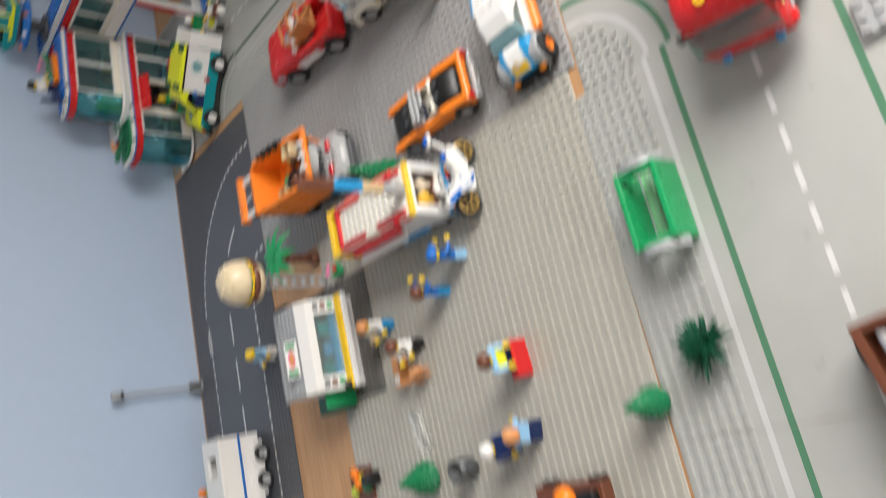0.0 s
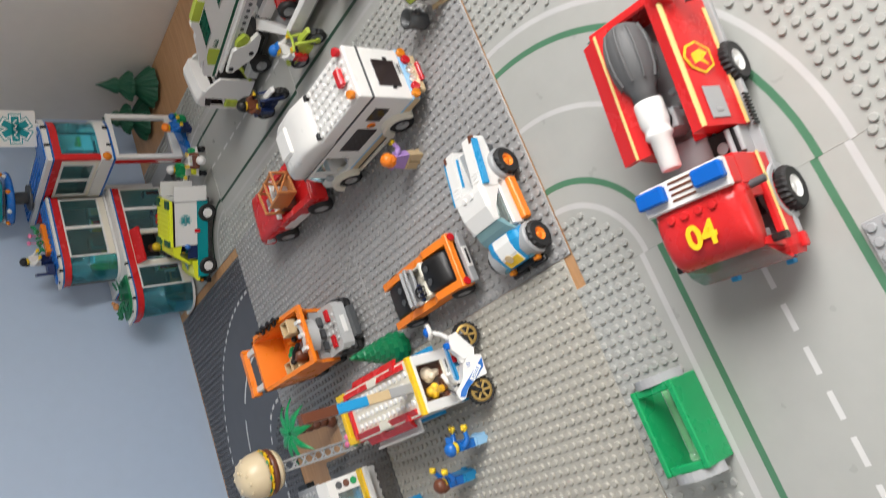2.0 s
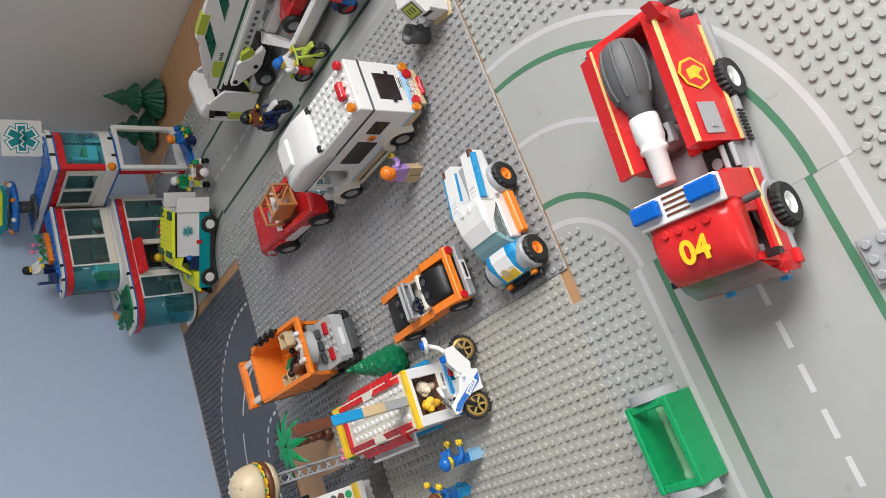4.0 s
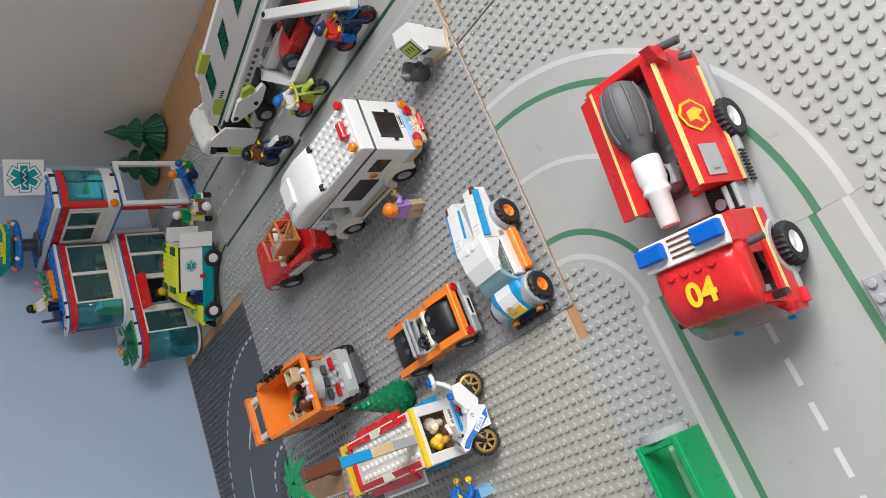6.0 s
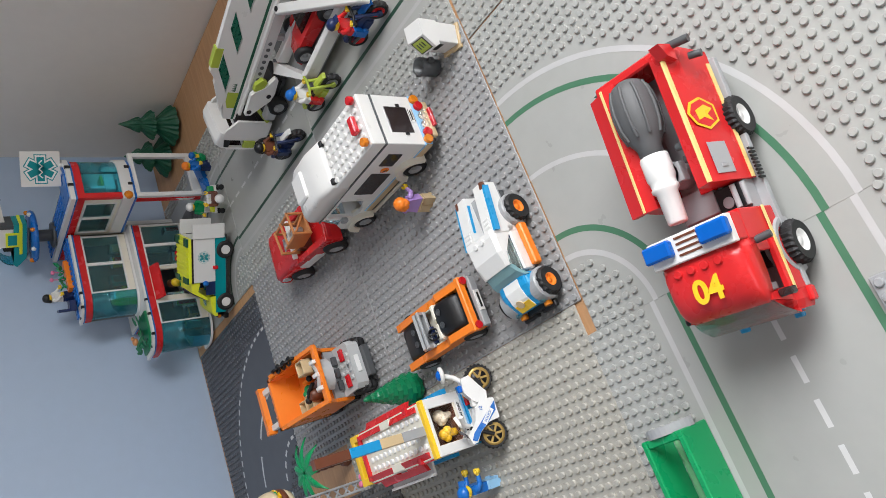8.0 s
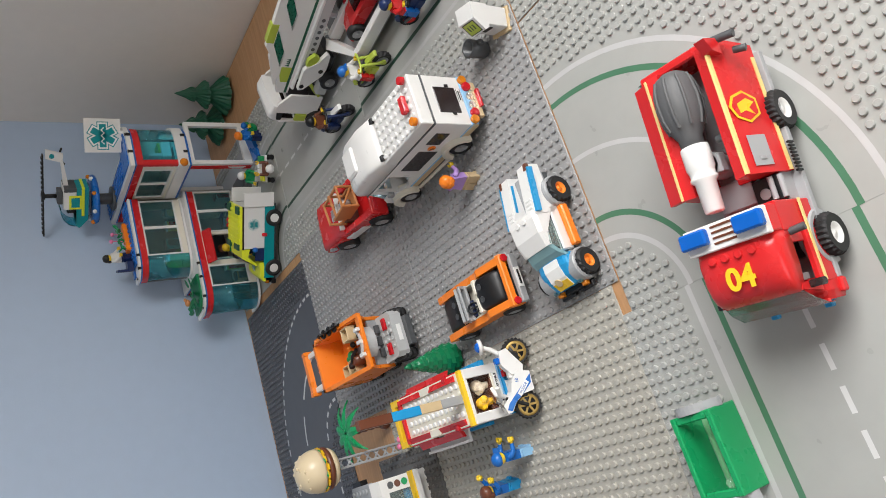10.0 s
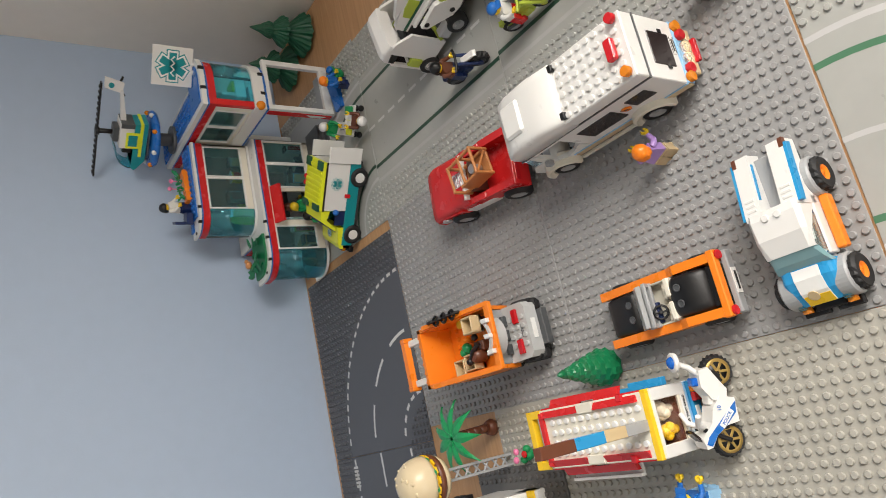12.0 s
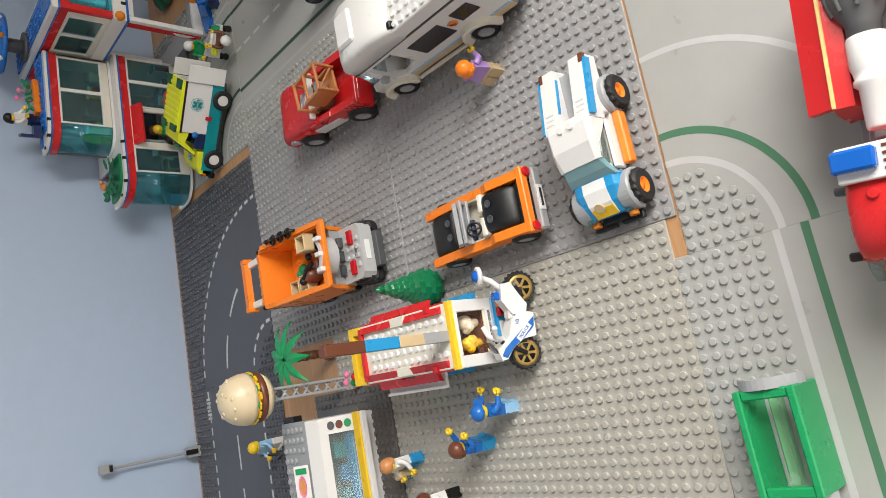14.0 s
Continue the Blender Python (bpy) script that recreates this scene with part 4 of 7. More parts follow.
    part("sticker", Shape().box(6.95, 6.98, -1.4, 2.1, 2.45, 3.05, 0), STICKER, car, "white sticker strip")
    text_on("print", "MIND THAT CHILD", 0.34, INK, car, 7.0, 0.35, 2.75, 90, 0, 90, 0.012)
    part("front_line", Shape().box(6.95, 7.05, -2.9, 2.9, 2.15, 2.35, 0.02), SKY, car, "light blue front line")
    part("bumper", Shape().box(6.9, 7.4, -2.9, 2.9, 1.0, 2.1, 0.08), AZURE, car, "azure bumper")
    part("indicator", Shape().box(7.4, 7.9, 1.9, 2.6, 1.4, 2.2, 0.06), ORANGELAMP, car, "orange lamp")
    part("front_lamp", Shape().box(7.4, 7.9, 1.1, 1.85, 1.4, 2.2, 0.06), REDLAMP, car, "red lamp")
    part("indicator", Shape().box(7.4, 7.8, -2.7, -1.9, 1.2, 2.0, 0.06), ORANGELAMP, car, "orange lamp")
    part("plate_label", Shape().box(7.4, 7.5, -0.9, 0.7, 1.5, 2.0, 0.02), STICKER, car, "white label")


def police_bike():
    bike = thing("police_motorcycle", "white and blue toy police motorcycle with gold wheels", "motorcycle", -1.7, 14.3, 0.0, 172)
    bike.matrix_basis = pose(-1.7 * S, 15.1 * S, -0.35 * S, 26, 0, 172)
    for x in (-2.85, 2.85):
        w = wheel(bike, x, 0.0, 2.1, 1.52, 0.9, BLACK, 22, 0.68)
        for s in (1, -1):
            part("rim", Shape().ring([(0.85, s * 0.44), (1.14, s * 0.47), (1.16, s * 0.1), (0.85, s * 0.1)], (x, 0, 2.1), "y", 24, caps=False), GOLD, w)
            g = Shape()
            for i in range(6):
                k = len(g.v)
                g.box(-0.12, 0.12, s * 0.25, s * 0.44, 0.2, 0.95, 0.03).turn(Matrix.Translation((x, 0, 2.1)) @ pose(0, 0, 0, 0, 60 * i, 0), k)
            part("spoke", g.cyl(x, s * 0.1, 2.1, 0.26, s * 0.4, "y", 12), GOLD, w)
    part("fork", Shape().tube([(2.85, -0.7, 2.15), (1.7, -0.7, 4.4)], 0.2).tube([(2.85, 0.7, 2.15), (1.7, 0.7, 4.4)], 0.2), BLACK, bike)
    part("frame", Shape().box(-3.0, 2.0, -0.5, 0.5, 1.9, 2.8, 0.1), BLACK, bike)
    g = Shape().prism([(-0.6, 1.3), (1.4, 1.2), (1.6, 2.4), (2.3, 3.4), (3.2, 4.0), (3.3, 4.5), (2.4, 4.8), (1.2, 3.7), (0.0, 3.4), (-0.9, 2.6)], -0.9, 0.9)
    part("fairing", g, WHITE, bike, "white front fairing")
    part("tail", Shape().prism([(-3.4, 3.2), (-3.2, 4.1), (-1.8, 4.1), (-0.6, 3.2), (-0.4, 2.0), (-1.4, 1.8), (-2.2, 2.4)], -0.85, 0.85), WHITE, bike)
    part("seat", Shape().box(-1.7, -0.2, -0.6, 0.6, 2.9, 3.5, 0.12), WHITE, bike)
    for s in (1, -1):
        part("stripe", Shape().prism([(-0.3, 1.32), (0.6, 1.4), (1.58, 2.45), (2.25, 3.4), (3.1, 4.05), (2.9, 4.5), (2.3, 4.2)], s * 0.9, s * 0.95), BLUE, bike, "blue fairing stripe")
        part("handlebar", Shape().tube([(1.6, s * 0.5, 4.2), (1.2, s * 0.9, 5.0), (0.4, s * 1.5, 5.2)], 0.24), WHITE, bike)
        part("print_patch", Shape().prism([(1.46, 3.1), (1.8, 2.73), (0.54, 1.6), (0.2, 1.97)], s * 0.95, s * 0.98), STICKER, bike, "white print patch")
        text_on("print", "POLICE", 0.38, BLUE, bike, 1.0, s * 1.0, 2.35, 90, -40 if s < 0 else 40, 0 if s < 0 else 180)
        text_on("number", "10", 0.5, BLUE, bike, 0.1, s * 0.93, 2.85, 90, 0, 0 if s < 0 else 180)
    part("windscreen", Shape().prism([(2.4, 4.7), (2.7, 4.7), (1.9, 5.5), (1.7, 5.4)], -0.6, 0.6), SMOKE, bike)
    part("arm", Shape().tube([(-2.9, 0.3, 3.9), (-3.6, 0.2, 4.7), (-4.0, 0.0, 5.6)], 0.26), WHITE, bike, "white lamp arm")
    lamp = part("lamp_dish", Shape().ring([(0.6, 0), (0.85, 0.12), (0.85, 0.4), (0.6, 0.45)], (-4.1, 0, 5.5), "z", 20), WHITE, bike)
    part("lamp", Shape().ball(-4.1, 0, 5.9, 0.55, 0.8), BLUELAMP, lamp, "blue signal lamp")
    part("rear_lamp", Shape().box(-2.6, -1.9, -0.45, 0.45, 4.0, 4.6, 0.1), BLUELAMP, bike)


def fire_truck():
    car = thing("fire_truck", "red toy fire truck with white rims and water cannon", "fire truck", 4.6, -16.93, 0, 173.5)
    part("chassis", Shape().box(-9.0, 8.6, -2.3, 2.3, 1.1, 2.0), DKGREY, car)
    part("deck", Shape().box(-9.2, 2.4, -2.6, 2.6, 2.0, 3.4, 0.06), GREY, car, "light grey deck")
    part("running_board", Shape().box(-8.6, 8.2, -3.3, 3.3, 1.7, 2.2, 0.05), GREY, car, "grey running board")
    for s in (1, -1):
        g = Shape().prism([(s * 1.25, 3.3), (s * 1.25, 6.8), (s * 2.25, 7.05), (s * 2.6, 5.4), (s * 2.95, 2.3), (s * 2.4, 2.3)], -9.2, 0.4, "x")
        part("side_box", g, RED, car, "red sloping side locker")
        part("gold_line", Shape().prism([(s * 2.1, 7.0), (s * 2.14, 7.1), (s * 2.3, 7.08), (s * 2.36, 6.8), (s * 2.2, 6.8)], -9.1, 0.35, "x"), PALE, car, "pale yellow line")
        part("gold_line", Shape().prism([(s * 2.85, 2.75), (s * 2.95, 2.8), (s * 3.02, 2.45), (s * 2.9, 2.4)], -8.2, 0.35, "x"), PALE, car, "pale yellow line")
        part("cab_line", Shape().box(2.5, 8.2, s * 3.18, s * 3.28, 3.6, 3.85, 0.01), PALE, car, "pale yellow line")
        up = Matrix.Translation((0, s * 2.66, 5.2)) @ Matrix.Rotation(-s * math.atan2(4.8, 0.72), 4, "X")
        shield = [(-5.6, 0.1), (-5.0, 1.3), (-3.8, 1.3), (-3.2, 0.1), (-3.6, -1.1), (-4.4, -1.6), (-5.2, -1.1)]
        mid = (-4.4, 0)
        scaled = lambda k: [(mid[0] + (a - mid[0]) * k, b * k) for a, b in shield]
        part("emblem", Shape().prism(scaled(1), 0.0, 0.03, "z").turn(up), YELLOW, car, "yellow shield outline")
        part("emblem_field", Shape().prism(scaled(0.84), 0.03, 0.05, "z").turn(up), RED, car)
        part("emblem_mark", Shape().prism([(-5.0, 0.2), (-4.7, 0.9), (-4.3, 0.3), (-3.8, 0.7), (-4.1, -0.1), (-3.9, -0.7), (-4.6, -0.8)], 0.05, 0.07, "z").turn(up), YELLOW, car, "yellow flame mark")
        part("shutter", Shape().box(-2.3, -0.1, -0.9, 0.9, 0.0, 0.05, 0.02).turn(up), GREY, car, "grey shutter sticker")
        part("handle", Shape().box(-0.75, -0.5, -0.3, 0.3, 0.05, 0.12, 0.02).turn(up), SILVER, car)
    part("tail", Shape().box(-9.8, -9.1, -3.9, 2.4, 2.2, 6.3, 0.12), RED, car, "red tail panel")
    part("tail_block", Shape().prism([(-9.4, 6.2), (-8.2, 6.2), (-8.4, 7.2), (-9.2, 7.9)], 2.1, 2.9), RED, car)
    part("tail_screen", Shape().prism([(-9.4, 4.6), (-10.3, 4.2), (-10.4, 4.5), (-9.4, 6.2)], -4.2, 0.3), SMOKE, car, "smoked clear panel")
    part("tail_bar", Shape().tube([(-9.4, 2.5, 6.2), (-9.2, 4.0, 6.0)], 0.3), DKGREY, car, "dark grey bar")
    part("tail_bar", Shape().tube([(-8.4, 3.2, 5.2), (-8.2, 4.0, 5.0)], 0.26), DKGREY, car, "dark grey bar")
    k = Shape().ring([(0.7, 0), (1.15, 0.3), (1.45, 1.0), (1.58, 2.2), (1.5, 3.5), (1.2, 4.4), (0.85, 5.0), (0.82, 5.9)], (-8.7, -0.55, 6.7), "x", 22)
    for i in range(9):
        a = math.tau * i / 9
        k.tube([(-8.7 + u, -0.55 + q * math.cos(a), 6.7 + q * math.sin(a)) for u, q in ((0.5, 1.28), (1.2, 1.5), (2.2, 1.6), (3.4, 1.52), (4.3, 1.26))], 0.13, 6)
    part("pump_tank", k, TANKGREY, car, "dark grey ribbed pump tank")
    part("cannon_pivot", Shape().cyl(-1.6, -0.4, 3.4, 1.0, 2.4).box(-2.2, -0.8, -1.5, 0.8, 5.0, 5.8), GREY, car)
    g = Shape().ring([(0.95, 0), (1.0, 0.15), (1.0, 1.6), (0.9, 1.85), (0.86, 2.2), (0.95, 2.3), (0.95, 2.5), (0.74, 2.7), (0.68, 4.8), (0.6, 4.9), (0.4, 4.9), (0.4, 4.3), (0.01, 4.3)], (-3.0, -0.5, 6.7), "x", 22)
    part("nozzle", g, WHITE, car, "white stepped water nozzle")
    part("lever", Shape().tube([(-2.9, 0.6, 6.2), (-2.8, 1.3, 6.3)], 0.28).ball(-2.8, 1.3, 6.3, 0.42).tube([(-2.0, 0.6, 5.8), (-2.0, 1.2, 5.8)], 0.3), DKGREY, car, "dark grey lever")
    part("red_block", Shape().box(-0.4, 0.3, -0.2, 0.8, 3.4, 4.2, 0.06), RED, car)
    part("deck_plate", Shape().box(-0.2, 1.9, -2.2, 0.6, 3.4, 3.9, 0.08), GREY, car)
    part("engine_bay", Shape().box(0.5, 2.3, 0.7, 2.6, 3.4, 4.2), BLACK, car, "black engine bay")
    part("gauge", Shape().cyl(1.6, 1.5, 4.2, 0.4, 0.1, seg=16), SILVER, car, "silver gauge")
    part("engine_pipe", Shape().tube([(0.6, 2.2, 4.4), (2.2, 2.2, 4.4)], 0.2).tube([(0.6, 2.7, 4.0), (2.2, 2.7, 4.0)], 0.2), GREY, car)
    for i in range(9):
        part("vent_slat", Shape().box(-1.6 + 0.26 * i, -1.46 + 0.26 * i, 3.25, 3.42, 2.0, 2.7, 0.01), BLACK, car)
    # cab
    part("cab_shell", Shape().hood([(4.4, 3.05, 6.0, 7.9), (5.4, 3.1, 6.0, 8.1), (6.8, 3.1, 6.0, 8.0), (7.6, 3.05, 6.05, 7.75), (8.1, 3.0, 6.1, 7.4), (8.45, 2.85, 6.2, 6.9), (8.6, 2.7, 6.25, 6.6)], 5, 24), RED, car, "rounded red cab roof")
    part("cab_wall", Shape().box(2.5, 4.6, -3.1, 3.1, 2.2, 6.6, 0.08).box(2.7, 4.5, -3.1, 3.1, 6.6, 7.7, 0.08), RED, car, "red cab rear wall")
    part("cab_front", Shape().hood([(7.9, 3.2, 1.6, 4.0), (8.9, 3.2, 1.6, 4.0), (9.5, 3.0, 1.6, 3.7)], 6, 14, False), RED, car, "red cab front")
    for s in (1, -1):
        part("door", Shape().box(4.6, 8.3, s * 2.75, s * 3.2, 2.2, 4.2, 0.08), RED, car, "red cab door")
        part("pillar", Shape().prism([(8.2, 4.0), (8.8, 4.0), (8.5, 6.4), (8.0, 6.4)], s * 2.7, s * 3.0), RED, car)
        part("door_pillar", Shape().box(4.6, 5.4, s * 2.7, s * 3.05, 4.4, 6.4, 0.06), RED, car)
        part("grab_bar", Shape().tube([(4.7, s * 2.9, 5.8), (4.6, s * 4.0, 5.6)], 0.26), DKGREY, car, "dark grey grab bar")
        part("mirror", Shape().box(8.0, 8.5, s * 3.0, s * 3.9, 4.9, 5.7, 0.1), SMOKE, car, "dark mirror")
        part("foot", Shape().box(8.2, 9.2, s * 3.0, s * 3.45, 1.6, 2.3, 0.12), RED, car)
        part("headlamp", Shape().cyl(9.4, s * 2.4, 2.8, 0.45, 0.3, "x"), GLASS, car)
        part("spotlight", Shape().box(9.4, 10.0, s * 2.0 - 0.3, s * 2.0 + 0.3, 1.7, 2.2, 0.08), AZURE, car, "small blue lamp")
        for x in (-4.1, 5.3):
            g = Shape().ring([(1.58, -0.6), (2.0, -0.6), (2.0, 0.25), (1.9, 0.4), (1.58, 0.4)] if s > 0 else [(1.58, 0.6), (2.0, 0.6), (2.0, -0.25), (1.9, -0.4), (1.58, -0.4)], (x, s * (2.35 if x < 0 else 2.85), 1.7), "y", 18, (-110, 110), False)
            part("fender", g, GREY, car, "light grey wheel fender")
            wheel(car, x, s * (3.05 if x < 0 else 3.5), 1.6, 1.55, 0.9, WHITE, 24, 0.5)
    part("seat", Shape().box(4.6, 6.4, -2.3, 2.3, 2.4, 3.6).box(4.7, 5.3, -2.3, 2.3, 3.4, 5.4), BLACK, car, "black seat")
    part("control", Shape().cyl(7.2, 1.4, 4.0, 0.5, 0.3).box(7.4, 7.9, -2.2, 2.2, 3.6, 4.6), GREY, car)
    part("windscreen", Shape().loft([[(8.45, y, z) for y, z in ((-2.8, 6.3), (2.8, 6.3), (2.8, 6.5), (-2.8, 6.5))], [(9.1, y, z) for y, z in ((-3.0, 5.4), (3.0, 5.4), (3.0, 5.6), (-3.0, 5.6))], [(9.7, y, z) for y, z in ((-3.1, 4.0), (3.1, 4.0), (3.2, 4.1), (-3.2, 4.1))]]), SCREENGLASS, car, "grey clear windscreen")
    part("roof_studs", Shape().studs(4.75, 5.75, -2, 2, 8.05), RED, car, kind="stuff")
    part("light_bar", Shape().box(2.75, 4.6, -2.95, 3.1, 7.7, 8.35, 0.06), WHITE, car, "white light bar")
    for s in (1, -1):
        part("beacon", Shape().box(2.95, 4.1, s * 1.05 + 0.1, s * 3.15 + 0.1, 8.35, 9.0, 0.14), BLUELAMP, car, "blue beacon")
    for i in range(4):
        part("bar_stripe", Shape().box(2.95 + 0.38 * i, 3.1 + 0.38 * i, -0.75, 0.95, 8.35, 8.4, 0), BROWN, car)
    text_on("number", "04", 2.1, YELLOW, car, 6.85, 0.1, 8.08, 0, 0, 90, 0.07)
    for ob in car.children:
        if ob.name.split(".")[0] in ("side_box", "gold_line", "emblem", "emblem_field", "emblem_mark", "shutter", "handle", "pump_tank", "nozzle", "cannon_pivot", "lever"):
            turned = ob.name.split(".")[0] in ("pump_tank", "nozzle")
            ob.matrix_basis = Matrix.Translation((0, -0.5 * S if turned else (0 if sum((c[1] for c in ob.bound_box)) > 0 else -0.75 * S), 0))
    part("far_ledge", Shape().prism([(-3.0, 6.95), (-3.05, 6.3), (-4.35, 6.0), (-4.45, 6.5)], -9.0, 0.3, "x"), RED, car, "red opened side flap")
    part("wiper_bar", Shape().box(9.4, 9.7, -3.0, 3.0, 3.5, 3.9, 0.1), RED, car)


camper()
red_car()
racer()
buggy()
loader()
ice_cream_van()
police_bike()
fire_truck()


# ---- figures: one plain mesh each ----
def figurine(label, x, y, rz, hair, torso, legs, face=SKIN, z=0.0, lie=False, cap=False, extra=None, raised=0.0):
    """A toy figure that faces +x before its turn; raised lifts both arms forward."""
    g = Shape()
    g.use(2)
    for s in (1, -1):
        g.prism([(-0.46, 0), (0.62, 0), (0.62, 0.4), (0.44, 0.55), (0.44, 1.5), (-0.46, 1.5)], s * 0.96, s * 0.05)
    g.box(-0.48, 0.48, -0.96, 0.96, 1.5, 1.85, 0.08)
    g.use(1).prism([(-0.96, 1.87), (0.96, 1.87), (0.7, 3.55), (-0.7, 3.55)], -0.46, 0.46, "x")
    a = radians(-55 + raised)
    for s in (1, -1):
        el = (0.15 + 0.45 * math.cos(a), s * 1.12, 3.2 + 0.7 * math.sin(a))
        wr = (el[0] + 0.75 * math.cos(a + 0.5), s * 1.05, el[2] + 0.75 * math.sin(a + 0.5))
        g.tube([(0, s * 0.78, 3.3), (0.06, s * 1.02, 3.22), el, wr], [0.3, 0.33, 0.28, 0.24], 8)
        g.use(0).tube([wr, (wr[0] + 0.24 * math.cos(a + 0.5), s * 1.03, wr[2] + 0.24 * math.sin(a + 0.5))], 0.15, 8)
        k = len(g.v)
        g.ring([(0.16, -0.22), (0.33, -0.22), (0.33, 0.22), (0.16, 0.22)], (0, 0, 0), "z", 10, (35, 325), True)
        g.turn(Matrix.Translation((wr[0] + 0.45 * math.cos(a + 0.5), s * 1.02, wr[2] + 0.45 * math.sin(a + 0.5))), k).use(1)
    g.use(0).ring([(0.35, 3.55), (0.45, 3.62), (0.6, 3.72), (0.64, 3.85), (0.64, 4.5), (0.56, 4.7), (0.32, 4.75)], (0, 0, 0), "z", 16)
    g.use(3)
    if cap:
        g.ball(-0.04, 0, 4.35, 0.76, 0.9, 14, 6, -8, 90).prism([(0.3, 4.3), (1.2, 4.22), (1.2, 4.34), (0.3, 4.44)], -0.5, 0.5)
    else:
        g.ball(-0.06, 0, 4.3, 0.8, 0.92, 16, 8, -25, 90)
        for k in range(7):
            h = radians(110 + 140 * k / 6)
            g.ball(0.5 * math.cos(h) - 0.1, 0.52 * math.sin(h), 4.0 - 0.12 * (k % 2), 0.34, 1.3, 8, 5)
    mats = [face, torso, legs, hair]
    if extra:
        extra(g, mats)
    if lie:
        g.turn(pose(0, 0, 0.6, 0, -90, 0))
    return solid("toy_figurine", g, mats, label, "figurine", x, y, z, rz, group="toy figurines")


def bag(g, mats):
    mats += [TAN, TEALGLASS]
    g.use(4).box(0.5, 1.3, -1.9, -0.7, 1.0, 2.6, 0.15).use(5).box(0.9, 1.6, -1.7, -0.9, 0.9, 1.5, 0.1)


def broom(g, mats):
    mats += [DKGREY]
    g.use(4).tube([(0.9, -1.6, 0.2), (0.75, -1.0, 3.2)], 0.14).box(0.6, 1.3, -2.2, -1.2, 0, 0.4)


def vest(g, mats):
    mats += [LIMEY]
    g.use(4).prism([(-1.0, 1.75), (1.0, 1.75), (0.78, 3.0), (-0.78, 3.0)], -0.56, 0.56, "x")


figurine("toy figurine with blue cap and blue clothes", -8.8, 20.7, -8, BLUE, BLUE, SKY, cap=True, raised=25)
figurine("toy figurine with brown hair and blue overalls", -11.8, 24.6, -15, BROWN, BLUE, AZURE, raised=70)
figurine("toy figurine with orange hair holding a tan bag", -13.0, 35.9, -160, NOUGAT, WHITE, AZURE, extra=bag)
figurine("toy figurine with dark hair and white shirt", -16.6, 31.0, -165, BROWN, WHITE, BLACK, raised=20)
figurine("blond toy figurine in light blue sweeping the road", -9.6, 66.2, -150, SKIN, SKY, WHITE, extra=broom)
figurine("toy figurine with orange hair and lavender top", 21.3, 14.3, 25, ORANGE, LILAC, TAN, raised=30)
figurine("toy figurine in yellow vest on the red armchair", -21.3, 15.7, -85, BROWN, SKY, NAVY, extra=vest, z=0.9)
figurine("toy figurine with white helmet and navy uniform", -29.6, 19.0, -85, WHITE, NAVY, NAVY)
figurine("toy figurine with orange hair and light blue shirt", -28.6, 15.6, 80, NOUGAT, SKY, NAVY)
figurine("toy figurine with black hair on the hospital roof", 46.0, 89.6, -60, BLACK, WHITE, NAVY, z=21.9)
figurine("toy figurine in blue beside the hospital entrance", 60.0, 68.3, -70, ORANGE, BLUE, NAVY)
figurine("white-helmeted toy figurine pushing a stretcher", 53.0, 71.2, -140, WHITE, GREEN, WHITE)
figurine("toy figurine with dark cap by the hospital door", 41.9, 82.8, -90, BLACK, GREEN, BLACK)
figurine("toy figurine with yellow head in the hospital doorway", 44.7, 85.4, -70, SKIN, GREEN, WHITE, z=0.9)
figurine("toy figurine with brown hair behind the hospital door", 45.6, 87.8, -60, BROWN, DKGREY, NAVY, z=0.9)
figurine("white-helmeted toy figurine lying on the stretcher", 51.4, 65.4, 60, WHITE, BROWN, WHITE, z=2.2, lie=True)
figurine("blue-capped toy rider on the lime motorbike", 44.1, 25.9, -91, BLUE, WHITE, RED, z=1.3, cap=True, raised=25)
figurine("toy rider with black helmet on a navy motorbike", 43.9, 37.9, -93, BLACK, BROWN, NAVY, z=1.3, raised=25)
figurine("toy rider in red and blue on a motorbike", 44.4, 12.9, -92, NAVY, RED, BLUE, z=1.3, cap=True, raised=25)
figurine("toy figurine with orange hair on the trailer van", -28.2, 91.0, -60, ORANGE, AZURE, WHITE)

dog = Shape().box(-1.1, 0.9, -0.4, 0.4, 0.9, 1.9, 0.2).box(0.6, 1.6, -0.42, 0.42, 1.6, 2.7, 0.2).box(1.4, 2.0, -0.25, 0.25, 1.7, 2.2, 0.1)
for a, b in ((-0.9, -0.35), (-0.9, 0.35), (0.7, -0.35), (0.7, 0.35)):
    dog.tube([(a, b, 1.2), (a + 0.1, b * 1.2, 0.0)], 0.2, 8)
dog.tube([(-1.0, 0, 1.7), (-1.6, 0, 2.4)], 0.15, 6).prism([(0.7, 2.6), (1.1, 2.6), (0.9, 3.1)], -0.4, -0.2).prism([(0.7, 2.6), (1.1, 2.6), (0.9, 3.1)], 0.2, 0.4)
solid("dog_figurine", dog, NOUGAT, "plain light brown plastic dog figurine", "figurine", -20.1, 31.0, 0, -70)
seat = thing("armchair", "red plastic armchair on the grey baseplate", "armchair", -21.55, 15.6, 0, 92)
part("seat", Shape().box(-0.7, 1.2, -1.85, 1.85, 0.02, 0.8, 0.1), RED, seat)
part("backrest", Shape().box(-1.2, -0.7, -1.85, 1.85, 0.02, 2.2, 0.1), RED, seat)
part("cushion", Shape().box(-0.65, 1.0, -1.0, 1.0, 0.8, 1.0, 0.08), NAVY, seat, "dark blue cushion")
stand = thing("brown_counter", "orange-brown plastic counter beside the dog figurine", "counter", -19.0, 34.2, 0, 0)
